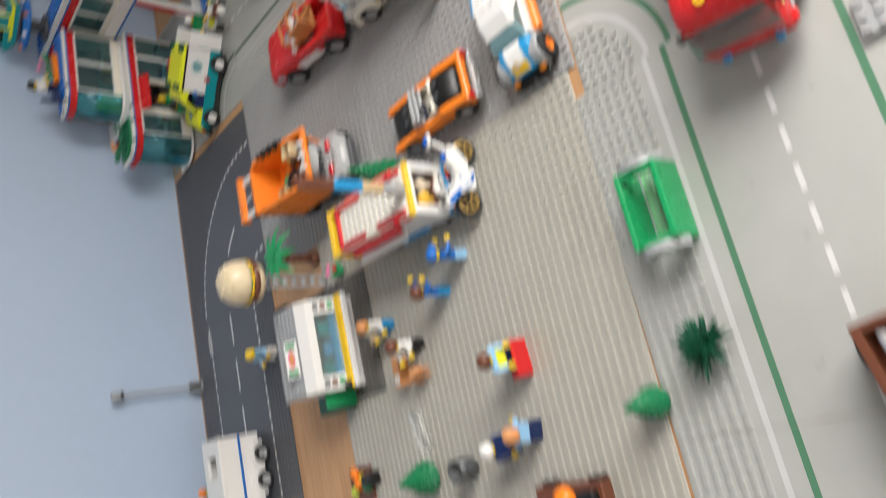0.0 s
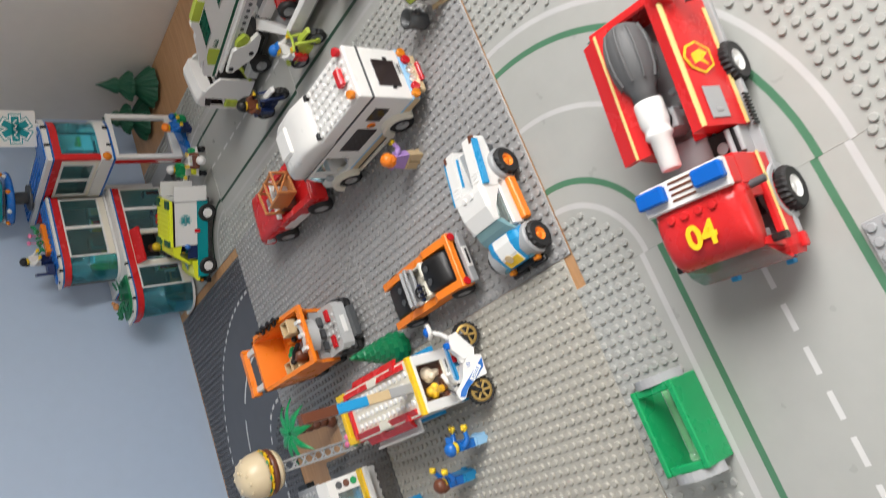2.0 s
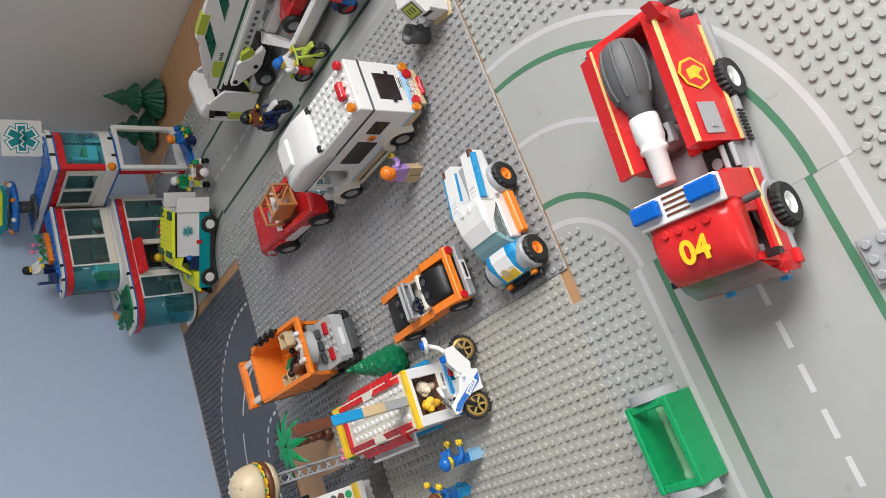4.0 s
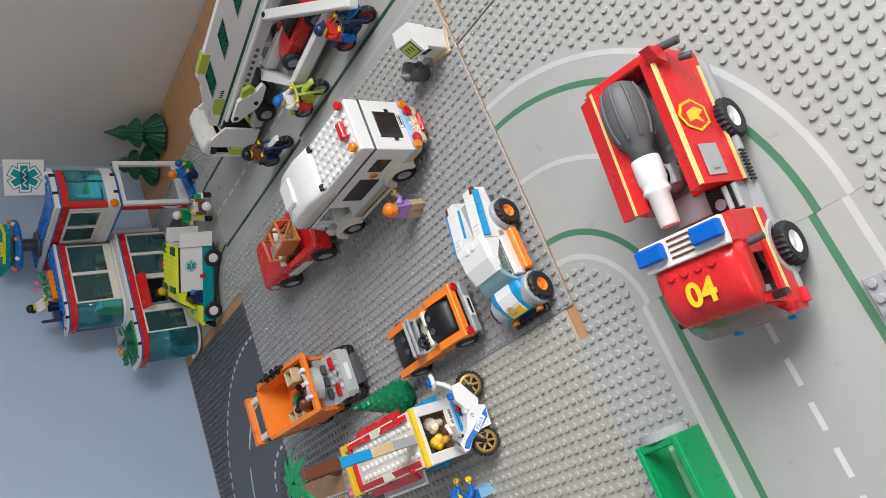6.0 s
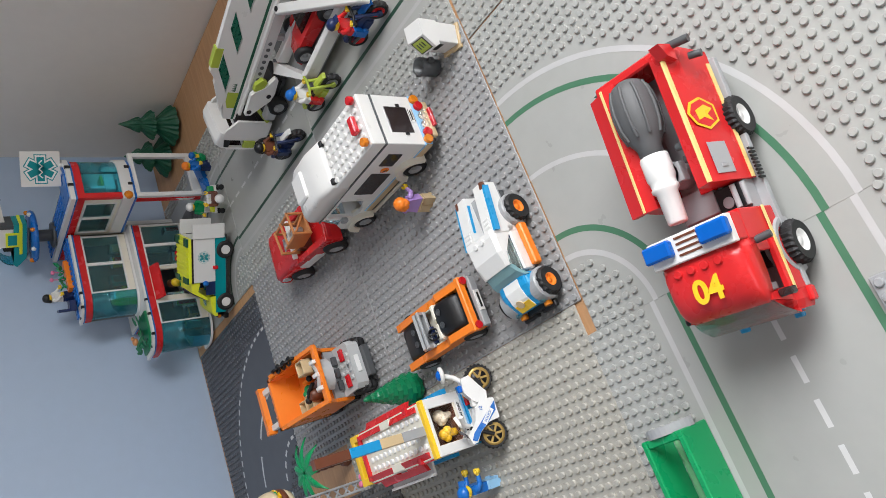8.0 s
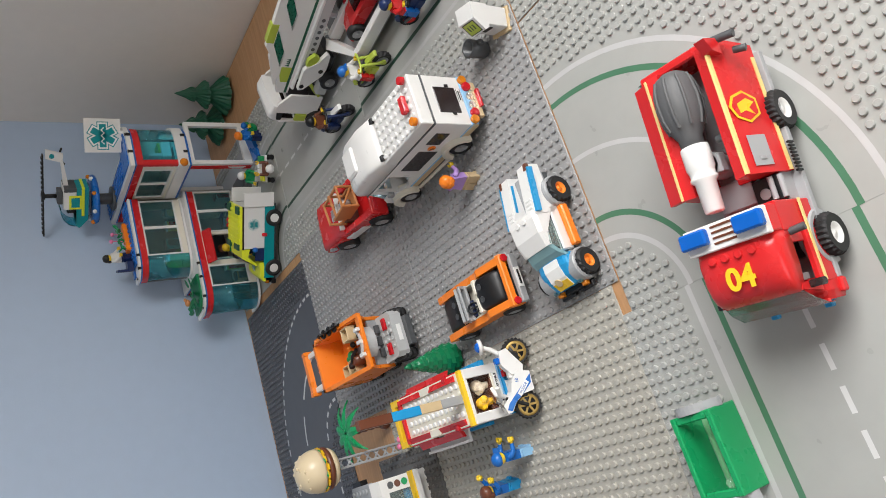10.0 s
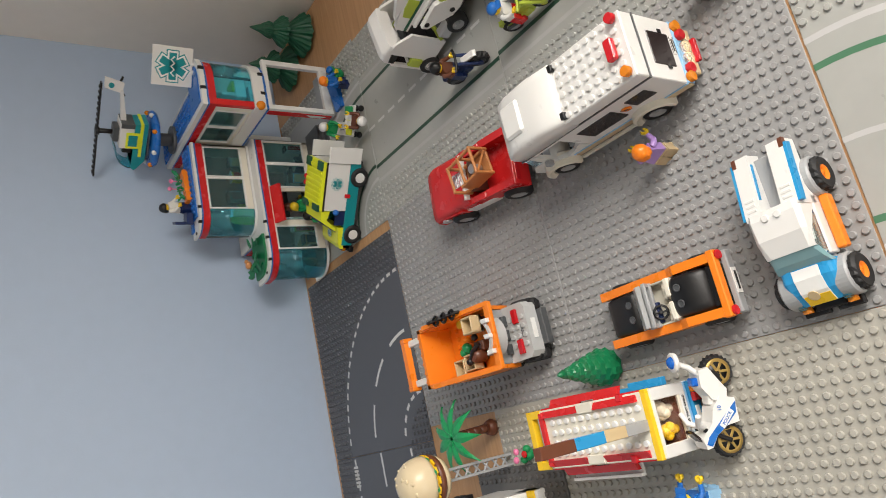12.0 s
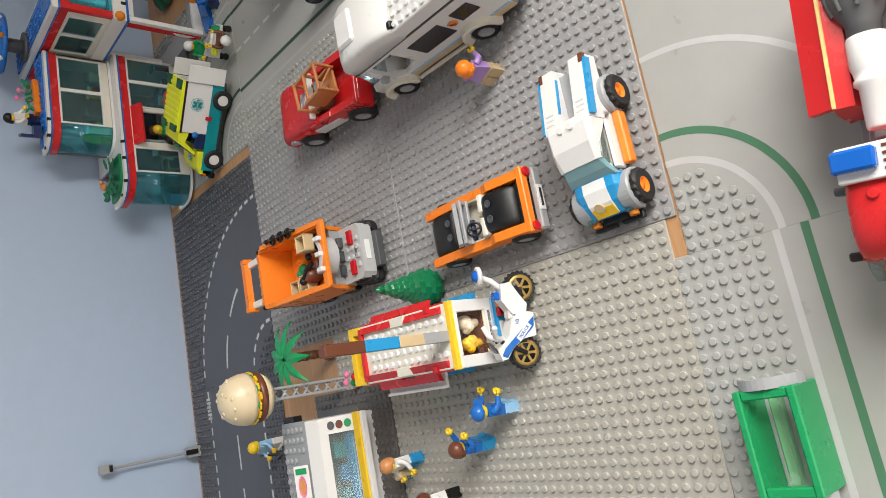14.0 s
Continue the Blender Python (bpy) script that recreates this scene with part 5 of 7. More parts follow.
part("body", Shape().box(-1.7, 1.7, -0.5, 0.5, 0, 1.5, 0.08), NOUGAT, stand)
part("top", Shape().box(-1.8, 1.8, -0.6, 0.6, 1.5, 1.8, 0.06), NOUGAT, stand)
part("paper", Shape().box(-1.4, -0.4, -0.5, 0.4, 1.82, 1.9, 0.02), WHITE, stand)


# ---- plants ----
def pine(x, y, h, r, mat=LEAF, tiers=12, label="green plastic pine tree with ridged branches"):
    t = thing("pine_tree", label, "tree", x, y, 0, 0, group="toy trees")
    part("trunk", Shape().cyl(0, 0, 0, 0.4, h * 0.14, seg=10), BROWN, t)
    g = Shape()
    for i in range(tiers):
        z = h * 0.1 + (h * 0.86) * i / tiers
        rr = r * (1 - i / (tiers + 0.3)) ** 0.8
        if i < 2:
            rr *= 0.78 + 0.14 * i
        n = 18
        pro = []
        for k, (q, dz) in enumerate(((0.55, h * 0.02), (1.0, -h * 0.03), (0.92, h * 0.03), (0.45, h * 0.09))):
            pro.append([(rr * q * (1 + (0.05 * (-1) ** j if k in (1, 2) else 0)) * math.cos(math.tau * j / n + i * 0.35), rr * q * (1 + (0.05 * (-1) ** j if k in (1, 2) else 0)) * math.sin(math.tau * j / n + i * 0.35), z + dz) for j in range(n)])
        vs = sum(pro, [])
        g.add(vs, [(k * n + j, k * n + (j + 1) % n, (k + 1) * n + (j + 1) % n, (k + 1) * n + j) for k in range(3) for j in range(n)])
    g.ring([(r * 0.22, 0), (0.12, h * 0.1)], (0, 0, h * 0.9), "z", 10)
    part("crown", g, mat, t)


pine(4.1, 28.1, 7.8, 2.2)


def fir_tree(x, y, k, tall=1.0):
    fir = thing("fir_tree", "tall dark green plastic fir tree by the wall", "tree", x, y, 0, 0, group="toy trees")
    part("trunk", Shape().cyl(0, 0, 0, 0.7, 1.6, seg=12), BROWN, fir)
    for z0, z1, r in ((0.5, 5.6 * tall, 7.6 * k), (4.4 * tall, 8.2 * tall, 5.4 * k), (6.9 * tall, 10.8 * tall, 2.8 * k)):
        n, rings = 48, []
        for q, z in ((0.25, z0 + 0.9), (1.0, z0), (0.94, z0 + 0.5), (0.5, z0 + (z1 - z0) * 0.5), (0.04, z1)):
            star_ = lambda j: 1 - 0.16 * q * abs((j % 6) - 3) / 3 * 1.0 + 0.03 * q * (-1) ** j
            rings.append([(r * q * star_(j) * math.cos(math.tau * j / n), r * q * star_(j) * math.sin(math.tau * j / n), z + (0.12 * (-1) ** j if q >= 0.9 else 0)) for j in range(n)])
        part("branch_tier", Shape().loft(rings), DKGREEN, fir)


fir_tree(76.2, 79.0, 0.56)
fir_tree(74.0, 87.0, 0.6, 0.8)
pine(-28.3, 1.4, 5.2, 1.6)
pine(-31.5, 33.5, 5.0, 2.2)

bush = thing("spiky_bush", "dark green spiky plastic bush on the baseplate", "bush", -24.9, -4.5, 0, 0)
part("stem", Shape().cyl(0, 0, 0, 0.4, 1.0, seg=10), DKGREEN, bush)
g = Shape()
rnd = random.Random(4)
for i in range(120):
    a, b = rnd.uniform(0, math.tau), radians(rnd.uniform(5, 85))
    ln = rnd.uniform(2.0, 2.9)
    d = Vector((math.cos(a) * math.cos(b), math.sin(a) * math.cos(b), math.sin(b)))
    g.tube([d * 0.2 + Vector((0, 0, 0.7)), d * ln * 0.6 + Vector((0, 0, 0.8)), d * ln + Vector((0, 0, 0.6))], [0.2, 0.2, 0.05], 5)
part("needles", g, DKGREEN, bush, kind="stuff")

palm = thing("palm_tree", "green plastic palm with segmented brown trunk", "palm tree", 0.6, 49.8, 0, 0)
part("pot", Shape().ring([(0.9, 0), (1.1, 0.5), (0.8, 1.2)], (0, 0, 0), "z", 14), BROWN, palm)
for i in range(5):
    part("trunk_segment", Shape().ring([(0.42, 0), (0.6, 0.25), (0.5, 1.3)], (-0.05 * i, -0.1 * i, 1.2 + 1.15 * i), "z", 12), BROWN, palm)
for i in range(9):
    a = radians(-172 + 40 * i)
    d = Vector((math.cos(a), math.sin(a), 0))
    o = Vector((-d.y, d.x, 0))
    c = Vector((-0.3, -0.6, 7.0))
    vs, n = [], 8
    for k in range(n):
        u = k / (n - 1)
        w = 0.62 * math.sin(math.pi * min(1, 0.18 + 0.82 * u ** 0.8)) + 0.03
        p = c + d * (0.3 + 4.2 * u) + Vector((0, 0, 0.45 * math.sin(2.6 * u) - 1.2 * u ** 2))
        vs += [p + o * w, p + Vector((0, 0, 0.2)), p - o * w, p - Vector((0, 0, 0.1))]
    fs = [(4 * k + j, 4 * k + (j + 1) % 4, 4 * k + 4 + (j + 1) % 4, 4 * k + 4 + j) for k in range(n - 1) for j in range(4)]
    part("leaf", Shape().add(vs, fs + [(0, 1, 2, 3), tuple(4 * (n - 1) + j for j in range(4))]), GREEN, palm)
for x, y in ((-0.75, -0.6), (0.15, -0.6)):
    part("crown_stud", Shape().cyl(x, y, 7.1, 0.3, 0.3, seg=12), GREEN, palm)
part("crown_hub", Shape().cyl(-0.3, -0.6, 6.7, 0.85, 0.4, seg=16), GREEN, palm)

pot = thing("flower_pot", "green plastic plant with pink and red flowers", "flower", -3.2, 43.6, 0, 0)
part("leaves", Shape().ball(0, 0, 0.8, 0.8, 0.9, 10, 6).ball(0.6, -0.4, 1.2, 0.5, 1, 8, 5).ball(-0.5, 0.3, 1.3, 0.5, 1, 8, 5), GREEN, pot)
for a, b, c, m in ((0.5, 0.4, 2.2, PINK), (-0.4, 0.3, 2.5, PINK), (0.1, -0.6, 1.9, RED)):
    part("flower", Shape().ball(a, b, c, 0.42, 0.7, 10, 5), m, pot)


# ---- burger stand ----
plate = thing("shop_base", "dark grey studded base under the burger stand", "base plate", -12.4, 47.0, 0, 0)
part("sheet", Shape().box(-8, 8, -8, 8, 0.02, 0.4, 0.04), PLATE_SHOP, plate)
part("studs", Shape().studs(-8, 8, -8, 8, 0.4, lambda a, b: b > -1 and abs(a) < 6), PLATE_SHOP, plate, kind="stuff")
shop = thing("burger_stand", "white plastic burger stand with orange counter edge", "kiosk", -12.3, 46.8, 0.4, 0)
part("counter", Shape().box(-5.2, 5.2, -4.2, -1.2, 0, 2.4, 0.08), WHITE, shop)
part("counter_edge", Shape().box(-5.3, 5.3, -5.3, -4.1, 2.0, 2.8, 0.06), YELLOW, shop, "orange-yellow counter edge")
part("counter_rim", Shape().box(-5.3, 5.3, -5.75, -5.3, 1.9, 2.6, 0.06), WHITE, shop)
for x0, x1 in ((-5.2, -3.6), (3.6, 5.2)):
    part("front_panel", Shape().prism([(-3.9, 2.5), (-3.4, 2.5), (-1.5, 6.4), (-2.1, 6.4)], x0, x1, "x"), WHITE, shop)
part("front_frame", Shape().prism([(-2.75, 5.3), (-0.7, 6.0), (-0.7, 6.9), (-2.5, 6.3)], -5.2, 5.2, "x"), WHITE, shop)
for s in (-1, 1):
    part("side_wall", Shape().prism([(-4.0, 0), (4.4, 0), (4.4, 6.2), (-1.4, 6.2), (-3.9, 2.5)], s * 4.9, s * 5.2, "x"), WHITE, shop)
part("window", Shape().prism([(-3.72, 2.6), (-3.6, 2.6), (-1.9, 6.0), (-2.02, 6.0)], -3.6, 3.6, "x"), SCREENGLASS, shop, "grey clear front window")
part("shelf", Shape().box(-3.6, 3.6, -3.0, -2.2, 2.4, 3.0, 0.05), AZURE, shop, "azure inner shelf")
for x, h, m in ((-2.6, 1.6, TEAL), (-0.4, 1.2, AZURE), (1.9, 1.9, TEAL)):
    part("appliance", Shape().box(x - 0.8, x + 0.8, -1.9, -0.9, 2.4, 2.4 + h, 0.08), m, shop, "teal kitchen block")
part("inner_floor", Shape().box(-4.8, 4.8, -1.2, 4.4, 0, 0.4), PLATE_SHOP, shop)
part("back_wall", Shape().box(-5.2, 5.2, 4.4, 4.8, 0, 6.3), WHITE, shop)
part("roof", Shape().box(-5.3, 5.3, -0.7, 5.0, 6.3, 6.8, 0.05), GREY, shop, "light grey studded roof")
part("roof_studs", Shape().studs(-5, 5, 0, 5, 6.8, lambda a, b: 0 < b < 2.2 and abs(a + 1) < 2.6), GREY, shop, kind="stuff")
sign = part("sign_board", Shape().prism([(-0.2, 6.9), (0.3, 6.9), (1.6, 7.8), (1.2, 8.0)], -2.9, 1.1, "x"), WHITE, shop, "white sign board")
up = Matrix.Translation((-0.9, 0.5, 7.5)) @ Matrix.Rotation(math.atan2(1.1, 1.4), 4, "X") @ Matrix.Scale(0.8, 4)
for s in (-1, 1):
    part("sign_bar", Shape().box(s * 2.2, s * 1.5, -0.8, 0.8, 0.04, 0.07, 0).turn(up), GREEN, sign, "green sign bar")
part("sign_picture", Shape().ring([(0.001, 0.04), (0.75, 0.04), (0.7, 0.08)], (0, 0, 0), "z", 18).turn(up @ Matrix.Diagonal((1.3, 0.6, 1, 1))), NOUGAT, sign, "round food picture")
part("sign_picture_rim", Shape().ring([(0.75, 0.03), (1.0, 0.03), (1.0, 0.06)], (0, 0, 0), "z", 18, caps=False).turn(up @ Matrix.Diagonal((1.3, 0.6, 1, 1))), PINK, sign)
slope = math.atan2(3.9, 1.85)
for s in (-1, 1):
    for i in range(4):
        part("menu_picture", Shape().ring([(0.001, 0), (0.42, 0), (0.38, 0.03)], (0, -1.5 + 0.95 * i, 0), "z", 10).turn(Matrix.Translation((s * 4.4, -2.9, 4.5)) @ Matrix.Rotation(slope, 4, "X") @ Matrix.Translation((0, 0, 0.16))), (GREEN, BROWN, DKGREY, NOUGAT)[i], shop)
part("side_door", Shape().box(-6.9, -5.3, -1.5, -1.1, 0, 4.6, 0.05), GREEN, shop, "green side panel")
part("side_bay", Shape().box(-7.4, -5.3, -1.0, 5.0, 0, 2.0), DKGREEN, shop, "dark green side bay")
part("grill", Shape().box(5.3, 5.9, 2.2, 4.8, 5.5, 6.6), BLACK, shop)
part("tap", Shape().ring([(0.5, 0), (0.55, 0.5), (0.3, 1.0)], (-5.0, -4.6, 2.4)), BLACK, shop)

for ob in shop.children:
    ob.matrix_basis = Matrix.Translation((5.2 * S, 0, 0)) @ Matrix.Diagonal((1.14, 1, 1, 1)) @ Matrix.Translation((-5.2 * S, 0, 0))

post = thing("burger_sign", "giant plastic burger on a grey lattice pole", "sign", -3.5, 47.5, 0.0, 0)
for s in (-1, 1):
    part("pole", Shape().box(s * 0.75, s * 0.45, -0.35, 0.35, 0.4, 11.0, 0.05), GREY, post, "light grey lattice pole")
for i in range(7):
    part("brace", Shape().tube([(-0.6, 0, 1.0 + 1.4 * i), (0.6, 0, 1.9 + 1.4 * i)], 0.14, 6).tube([(0.6, 0, 1.0 + 1.4 * i), (-0.6, 0, 1.9 + 1.4 * i)], 0.14, 6), GREY, post)
part("bun_bottom", Shape().ring([(1.2, 10.6), (2.6, 10.8), (3.0, 11.4), (2.9, 11.9)], (0, 0, 0), "z", 24), BUN, post, "cream lower bun")
part("patty", Shape().ring([(2.8, 11.7), (3.25, 11.9), (3.3, 12.5), (2.9, 12.8)], (0, 0, 0), "z", 24), BROWN, post, "brown patty")
g = Shape()
for i in range(16):
    k = len(g.v)
    g.box(2.5, 3.35, -0.45, 0.45, 12.75 + 0.1 * (i % 2), 13.05 + 0.1 * (i % 2)).turn(pose(0, 0, 0, 0, 0, 22.5 * i), k)
part("cheese", g.ring([(0.5, 12.8), (3.0, 12.8), (3.0, 13.1), (0.5, 13.1)], (0, 0, 0), "z", 20), YELLOW, post, "yellow cheese")
g = Shape()
for i in range(9):
    k = len(g.v)
    g.ball(2.85, 0, 13.25, 0.55, 0.6, 8, 5).turn(pose(0, 0, 0, 0, 0, 40 * i + 9), k)
part("lettuce", g, GREEN, post, "green lettuce")
part("tomato", Shape().ring([(2.6, 13.1), (3.05, 13.2), (3.05, 13.45), (2.6, 13.5)], (0, 0, 0), "z", 24), RED, post, "red tomato slice")
part("bun_top", Shape().ring([(3.3 * math.cos(radians(a)) ** 0.8, 13.3 + 3.6 * math.sin(radians(a)) ** 0.9) for a in (0, 6, 14, 22, 30, 40, 50, 60, 70, 79, 85, 89.9)], (0, 0, 0), "z", 28), BUN, post, "cream domed upper bun")
g = Shape()
for i in range(14):
    a, b = i * 2.4, radians(40 + 7 * (i % 6))
    g.ball(3.2 * math.cos(b) ** 0.8 * math.cos(a), 3.2 * math.cos(b) ** 0.8 * math.sin(a), 13.3 + 3.6 * math.sin(b) ** 0.9, 0.3, 0.5, 8, 4)
part("seeds", g, BUN, post, kind="stuff")
for ob in post.children:
    if ob.name.split(".")[0] not in ("pole", "brace"):
        ob.matrix_basis = Matrix.Translation((0, 0, 11.5 * S)) @ Matrix.Scale(0.86, 4) @ Matrix.Translation((0, 0, -11.5 * S))


# ---- skip, cash machine, bins, lamp ----
tub = thing("green_container", "green plastic open container with clear end panels", "container", -13.05, -4.4, 0, 1)
part("near_wall", Shape().box(-3.35, 3.35, -2.05, -1.5, 0.02, 3.5, 0.1), GREEN, tub)
part("far_wall", Shape().box(-3.35, 3.35, 1.5, 2.0, 0.02, 3.5, 0.1), GREEN, tub)
part("inner_bar", Shape().box(-3.3, 3.3, 0.1, 0.9, 0.3, 1.1, 0.12), LIMEGLASS, tub, "pale green clear bar")
part("floor_plate", Shape().box(-3.3, 3.3, -1.5, 1.5, 0.02, 0.3, 0.05), GREY, tub, "light grey floor plate")
for s in (-1, 1):
    part("end_bar", Shape().box(s * 3.35, s * 2.7, -1.5, 1.5, 2.7, 3.4, 0.1), GREEN, tub)
    part("end_panel", Shape().ring([(1.3, 0), (2.0, 0), (2.0, 0.5), (1.3, 0.5)], (s * 3.65 - 0.25, 0, 1.6), "x", 16, (0, 180), False), GLASS, tub, "clear arched end panel")
    part("end_rim", Shape().ring([(1.95, -0.1), (2.1, -0.1), (2.1, 0.6), (1.95, 0.6)], (s * 3.65 - 0.25, 0, 1.6), "x", 16, (0, 180), False), GREY, tub, "grey panel rim")
for x in (-2.6, 2.2):
    part("clear_stud", Shape().cyl(x, -0.7, 0.3, 0.3, 0.25, seg=12), GLASS, tub)
part("glass_knob", Shape().ball(-2.6, 0.5, 1.2, 0.4, 0.7, 12, 6), GLASS, tub)

atm = thing("cash_machine", "white plastic cash machine with a green screen", "cash machine", 33.8, 2.0, 0, 165)
part("body", Shape().box(-1.4, 1.2, -1.5, 1.5, 0.4, 3.7, 0.08), WHITE, atm)
part("head", Shape().prism([(-1.5, 3.7), (1.6, 3.7), (2.0, 4.4), (0.6, 6.2), (-1.5, 6.4)], -1.6, 1.6), WHITE, atm, "white sloping head")
up = Matrix.Translation((1.3, 0, 5.3)) @ Matrix.Rotation(math.atan2(1.8, 1.4), 4, "Y")
part("screen_edge", Shape().box(-0.95, 0.95, -1.15, 1.15, 0.0, 0.05, 0).turn(up), INK, atm, "dark screen edge")
part("screen", Shape().box(-0.82, 0.82, -1.0, 1.0, 0.05, 0.08, 0).turn(up), LIME, atm, "green screen")
for y in (-0.5, 0.0, 0.5):
    part("screen_bar", Shape().box(-0.45, 0.35, y - 0.09, y + 0.09, 0.08, 0.1, 0).turn(up), INK, atm)
part("slot", Shape().box(1.2, 1.28, -0.8, 0.8, 2.4, 3.0, 0.02), INK, atm, "black slot")
part("base", Shape().box(-1.7, 1.7, -1.8, 1.8, 0.02, 0.4, 0.05), TAN, atm)
for ob in atm.children:
    ob.matrix_basis = Matrix.Diagonal((0.8, 0.8, 0.8, 1))


def bin_thing(x, y, r=1.0, h=2.6):
    b = thing("litter_bin", "dark grey round plastic litter bin", "bin", x, y, 0, 0, group="litter bins")
    part("body", Shape().ring([(0.75 * r, 0), (0.95 * r, 0.3), (r, h), (0.8 * r, h), (0.75 * r, 0.5), (0.01, 0.5)], (0, 0, 0), "z", 20), DKGREY, b)
    for s in (-1, 1):
        part("grip", Shape().box(-0.25, 0.25, s * r * 0.95, s * (r + 0.45), h * 0.55, h * 0.8, 0.05), DKGREY, b)


bin_thing(32.9, 5.5)
bin_thing(-31.2, 26.2, 1.2, 2.8)
clear = thing("clear_block", "clear plastic column lying on the grey baseplate", "block", -26.3, 33.2, 0, 15)
part("column", Shape().box(-2.2, 2.2, -0.9, 0.9, 0, 1.2, 0.1), GLASS, clear)
piece = thing("grey_brick", "small light grey studded plate on the road", "brick", -6.4, -23.0, 0, 0)
part("body", Shape().box(-1.5, 1.5, -1, 1, 0.02, 0.5), GREY, piece)
part("studs", Shape().studs(-1.5, 1.5, -1, 1, 0.5), GREY, piece, kind="stuff")

lamp = thing("street_lamp", "grey plastic street lamp standing by the wall", "street lamp", -9.2, 96.2, 0, 0)
part("foot", Shape().box(-0.9, 0.9, -0.9, 0.9, 0, 2.2, 0.1), GREY, lamp)
part("clip", Shape().box(-0.4, 0.4, -1.2, -0.8, 0.6, 2.6), BLACK, lamp, "black clip")
part("pole", Shape().tube([(0, 0, 2.0), (0, 0, 14.0)], 0.26), GREY, lamp)
part("head", Shape().box(-0.7, 0.7, -0.6, 0.5, 14.0, 16.0, 0.12), GREY, lamp)
part("lens", Shape().box(-0.5, 0.5, -0.75, -0.55, 14.1, 14.6, 0.05), BLACK, lamp)


# ---- hospital ----
def star(g, r, w, z0, z1):
    for a in (0, 60, 120):
        k = len(g.v)
        g.box(-r, r, -w, w, z0, z1, 0).turn(pose(0, 0, 0, 0, 0, a), k)
    return g


def emblem(parent, m, r):
    """A six-armed medical star in teal with a white outline and dark edge; m places it."""
    part("emblem_edge", star(Shape(), r * 1.0, r * 0.38, 0.0, 0.03).turn(m), TEAL, parent, "dark teal star edge")
    part("emblem_outline", star(Shape(), r * 0.94, r * 0.32, 0.03, 0.05).turn(m), STICKER, parent)
    part("emblem_star", star(Shape(), r * 0.82, r * 0.22, 0.05, 0.07).turn(m), TEAL, parent, "teal six-armed star")
    part("emblem_mark", Shape().tube([(-r * 0.6 + r * 0.2 * i, r * 0.1 * (-1) ** i, 0.08) for i in range(7)], r * 0.05, 5).turn(m), STICKER, parent)


def block(name, x0, x1, yf, yb, z0, z1, r, glass, windows, group_parent, notch=None):
    """A storey with a rounded left front corner, banded top and framed windows along its front."""
    h = thing(name, "white and red hospital storey with teal rounded corner window", "hospital building")
    c = (x0 + r, yf + r)
    arc = [(c[0] + r * math.cos(radians(a)), c[1] + r * math.sin(radians(a))) for a in range(180, 271, 10)]
    outline = [(x0, yb)] + arc + [(x1, yf), (x1, yb)]

    def band(nm, lo, hi, grow, mat, lab=""):
        o = ([(notch[0], yb), (notch[0], notch[1]), (x0 - grow, notch[1])] if notch else [(x0 - grow, yb)]) + [(c[0] + (r + grow) * math.cos(radians(a)), c[1] + (r + grow) * math.sin(radians(a))) for a in range(180, 271, 10)] + [(x1, yf - grow), (x1, yb)]
        part(nm, Shape().prism(o, lo, hi, "z"), mat, h, lab)

    band("floor_slab", z0, z0 + 0.4, 0.1, WHITE)
    band("red_band", z1 - 1.9, z1 - 0.75, 0.05, RED, "red band under the roof")
    band("blue_band", z1 - 0.74, z1 - 0.42, 0.2, BLUE, "thin blue band")
    band("roof_edge", z1 - 0.41, z1, 0.4, WHITE, "white roof edge")
    # corner window
    g = Shape().ring([(r - 0.25, z0 + 0.45), (r, z0 + 0.45), (r, z1 - 1.9), (r - 0.25, z1 - 1.9)], (c[0], c[1], 0), "z", 12, (180, 270), True)
    part("corner_window", g, BAYGLASS, h, "teal clear rounded corner window")
    # added back wall; its dark grey, like the floor's, paints in the rooms' dimness
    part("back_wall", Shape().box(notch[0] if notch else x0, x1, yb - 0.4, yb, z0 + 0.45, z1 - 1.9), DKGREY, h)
    part("end_wall", Shape().box(x1 - 0.4, x1, yf, yb, z0 + 0.45, z1 - 1.9), CREAM, h)
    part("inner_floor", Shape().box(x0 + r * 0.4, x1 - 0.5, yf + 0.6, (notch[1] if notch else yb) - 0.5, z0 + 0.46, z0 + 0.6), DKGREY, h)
    x = c[0]
    zs, zt = z0 + 0.45, z1 - 1.9
    for kind, w in windows:
        if kind == "wall":
            part("wall_panel", Shape().box(x, x + w, yf, yf + 0.5, zs, zt, 0.04), CREAM, h, "cream wall panel")
        elif kind == "window":
            sill = zs + (zt - zs) * 0.14
            part("wall_panel", Shape().box(x, x + w, yf, yf + 0.5, zs, sill, 0.04), CREAM, h, "cream wall panel")
            o = part("window", Shape().box(x, x + 0.3, yf - 0.1, yf + 0.4, sill, zt).box(x + w - 0.3, x + w, yf - 0.1, yf + 0.4, sill, zt).box(x + 0.3, x + w - 0.3, yf - 0.1, yf + 0.4, sill, sill + 0.3).box(x + 0.3, x + w - 0.3, yf - 0.1, yf + 0.4, zt - 0.3, zt), WHITE, h, "white window with teal pane")
            part("pane", Shape().box(x + 0.3, x + w - 0.3, yf + 0.1, yf + 0.2, sill + 0.3, zt - 0.3, 0), glass, o)
        x += w
    return h, outline


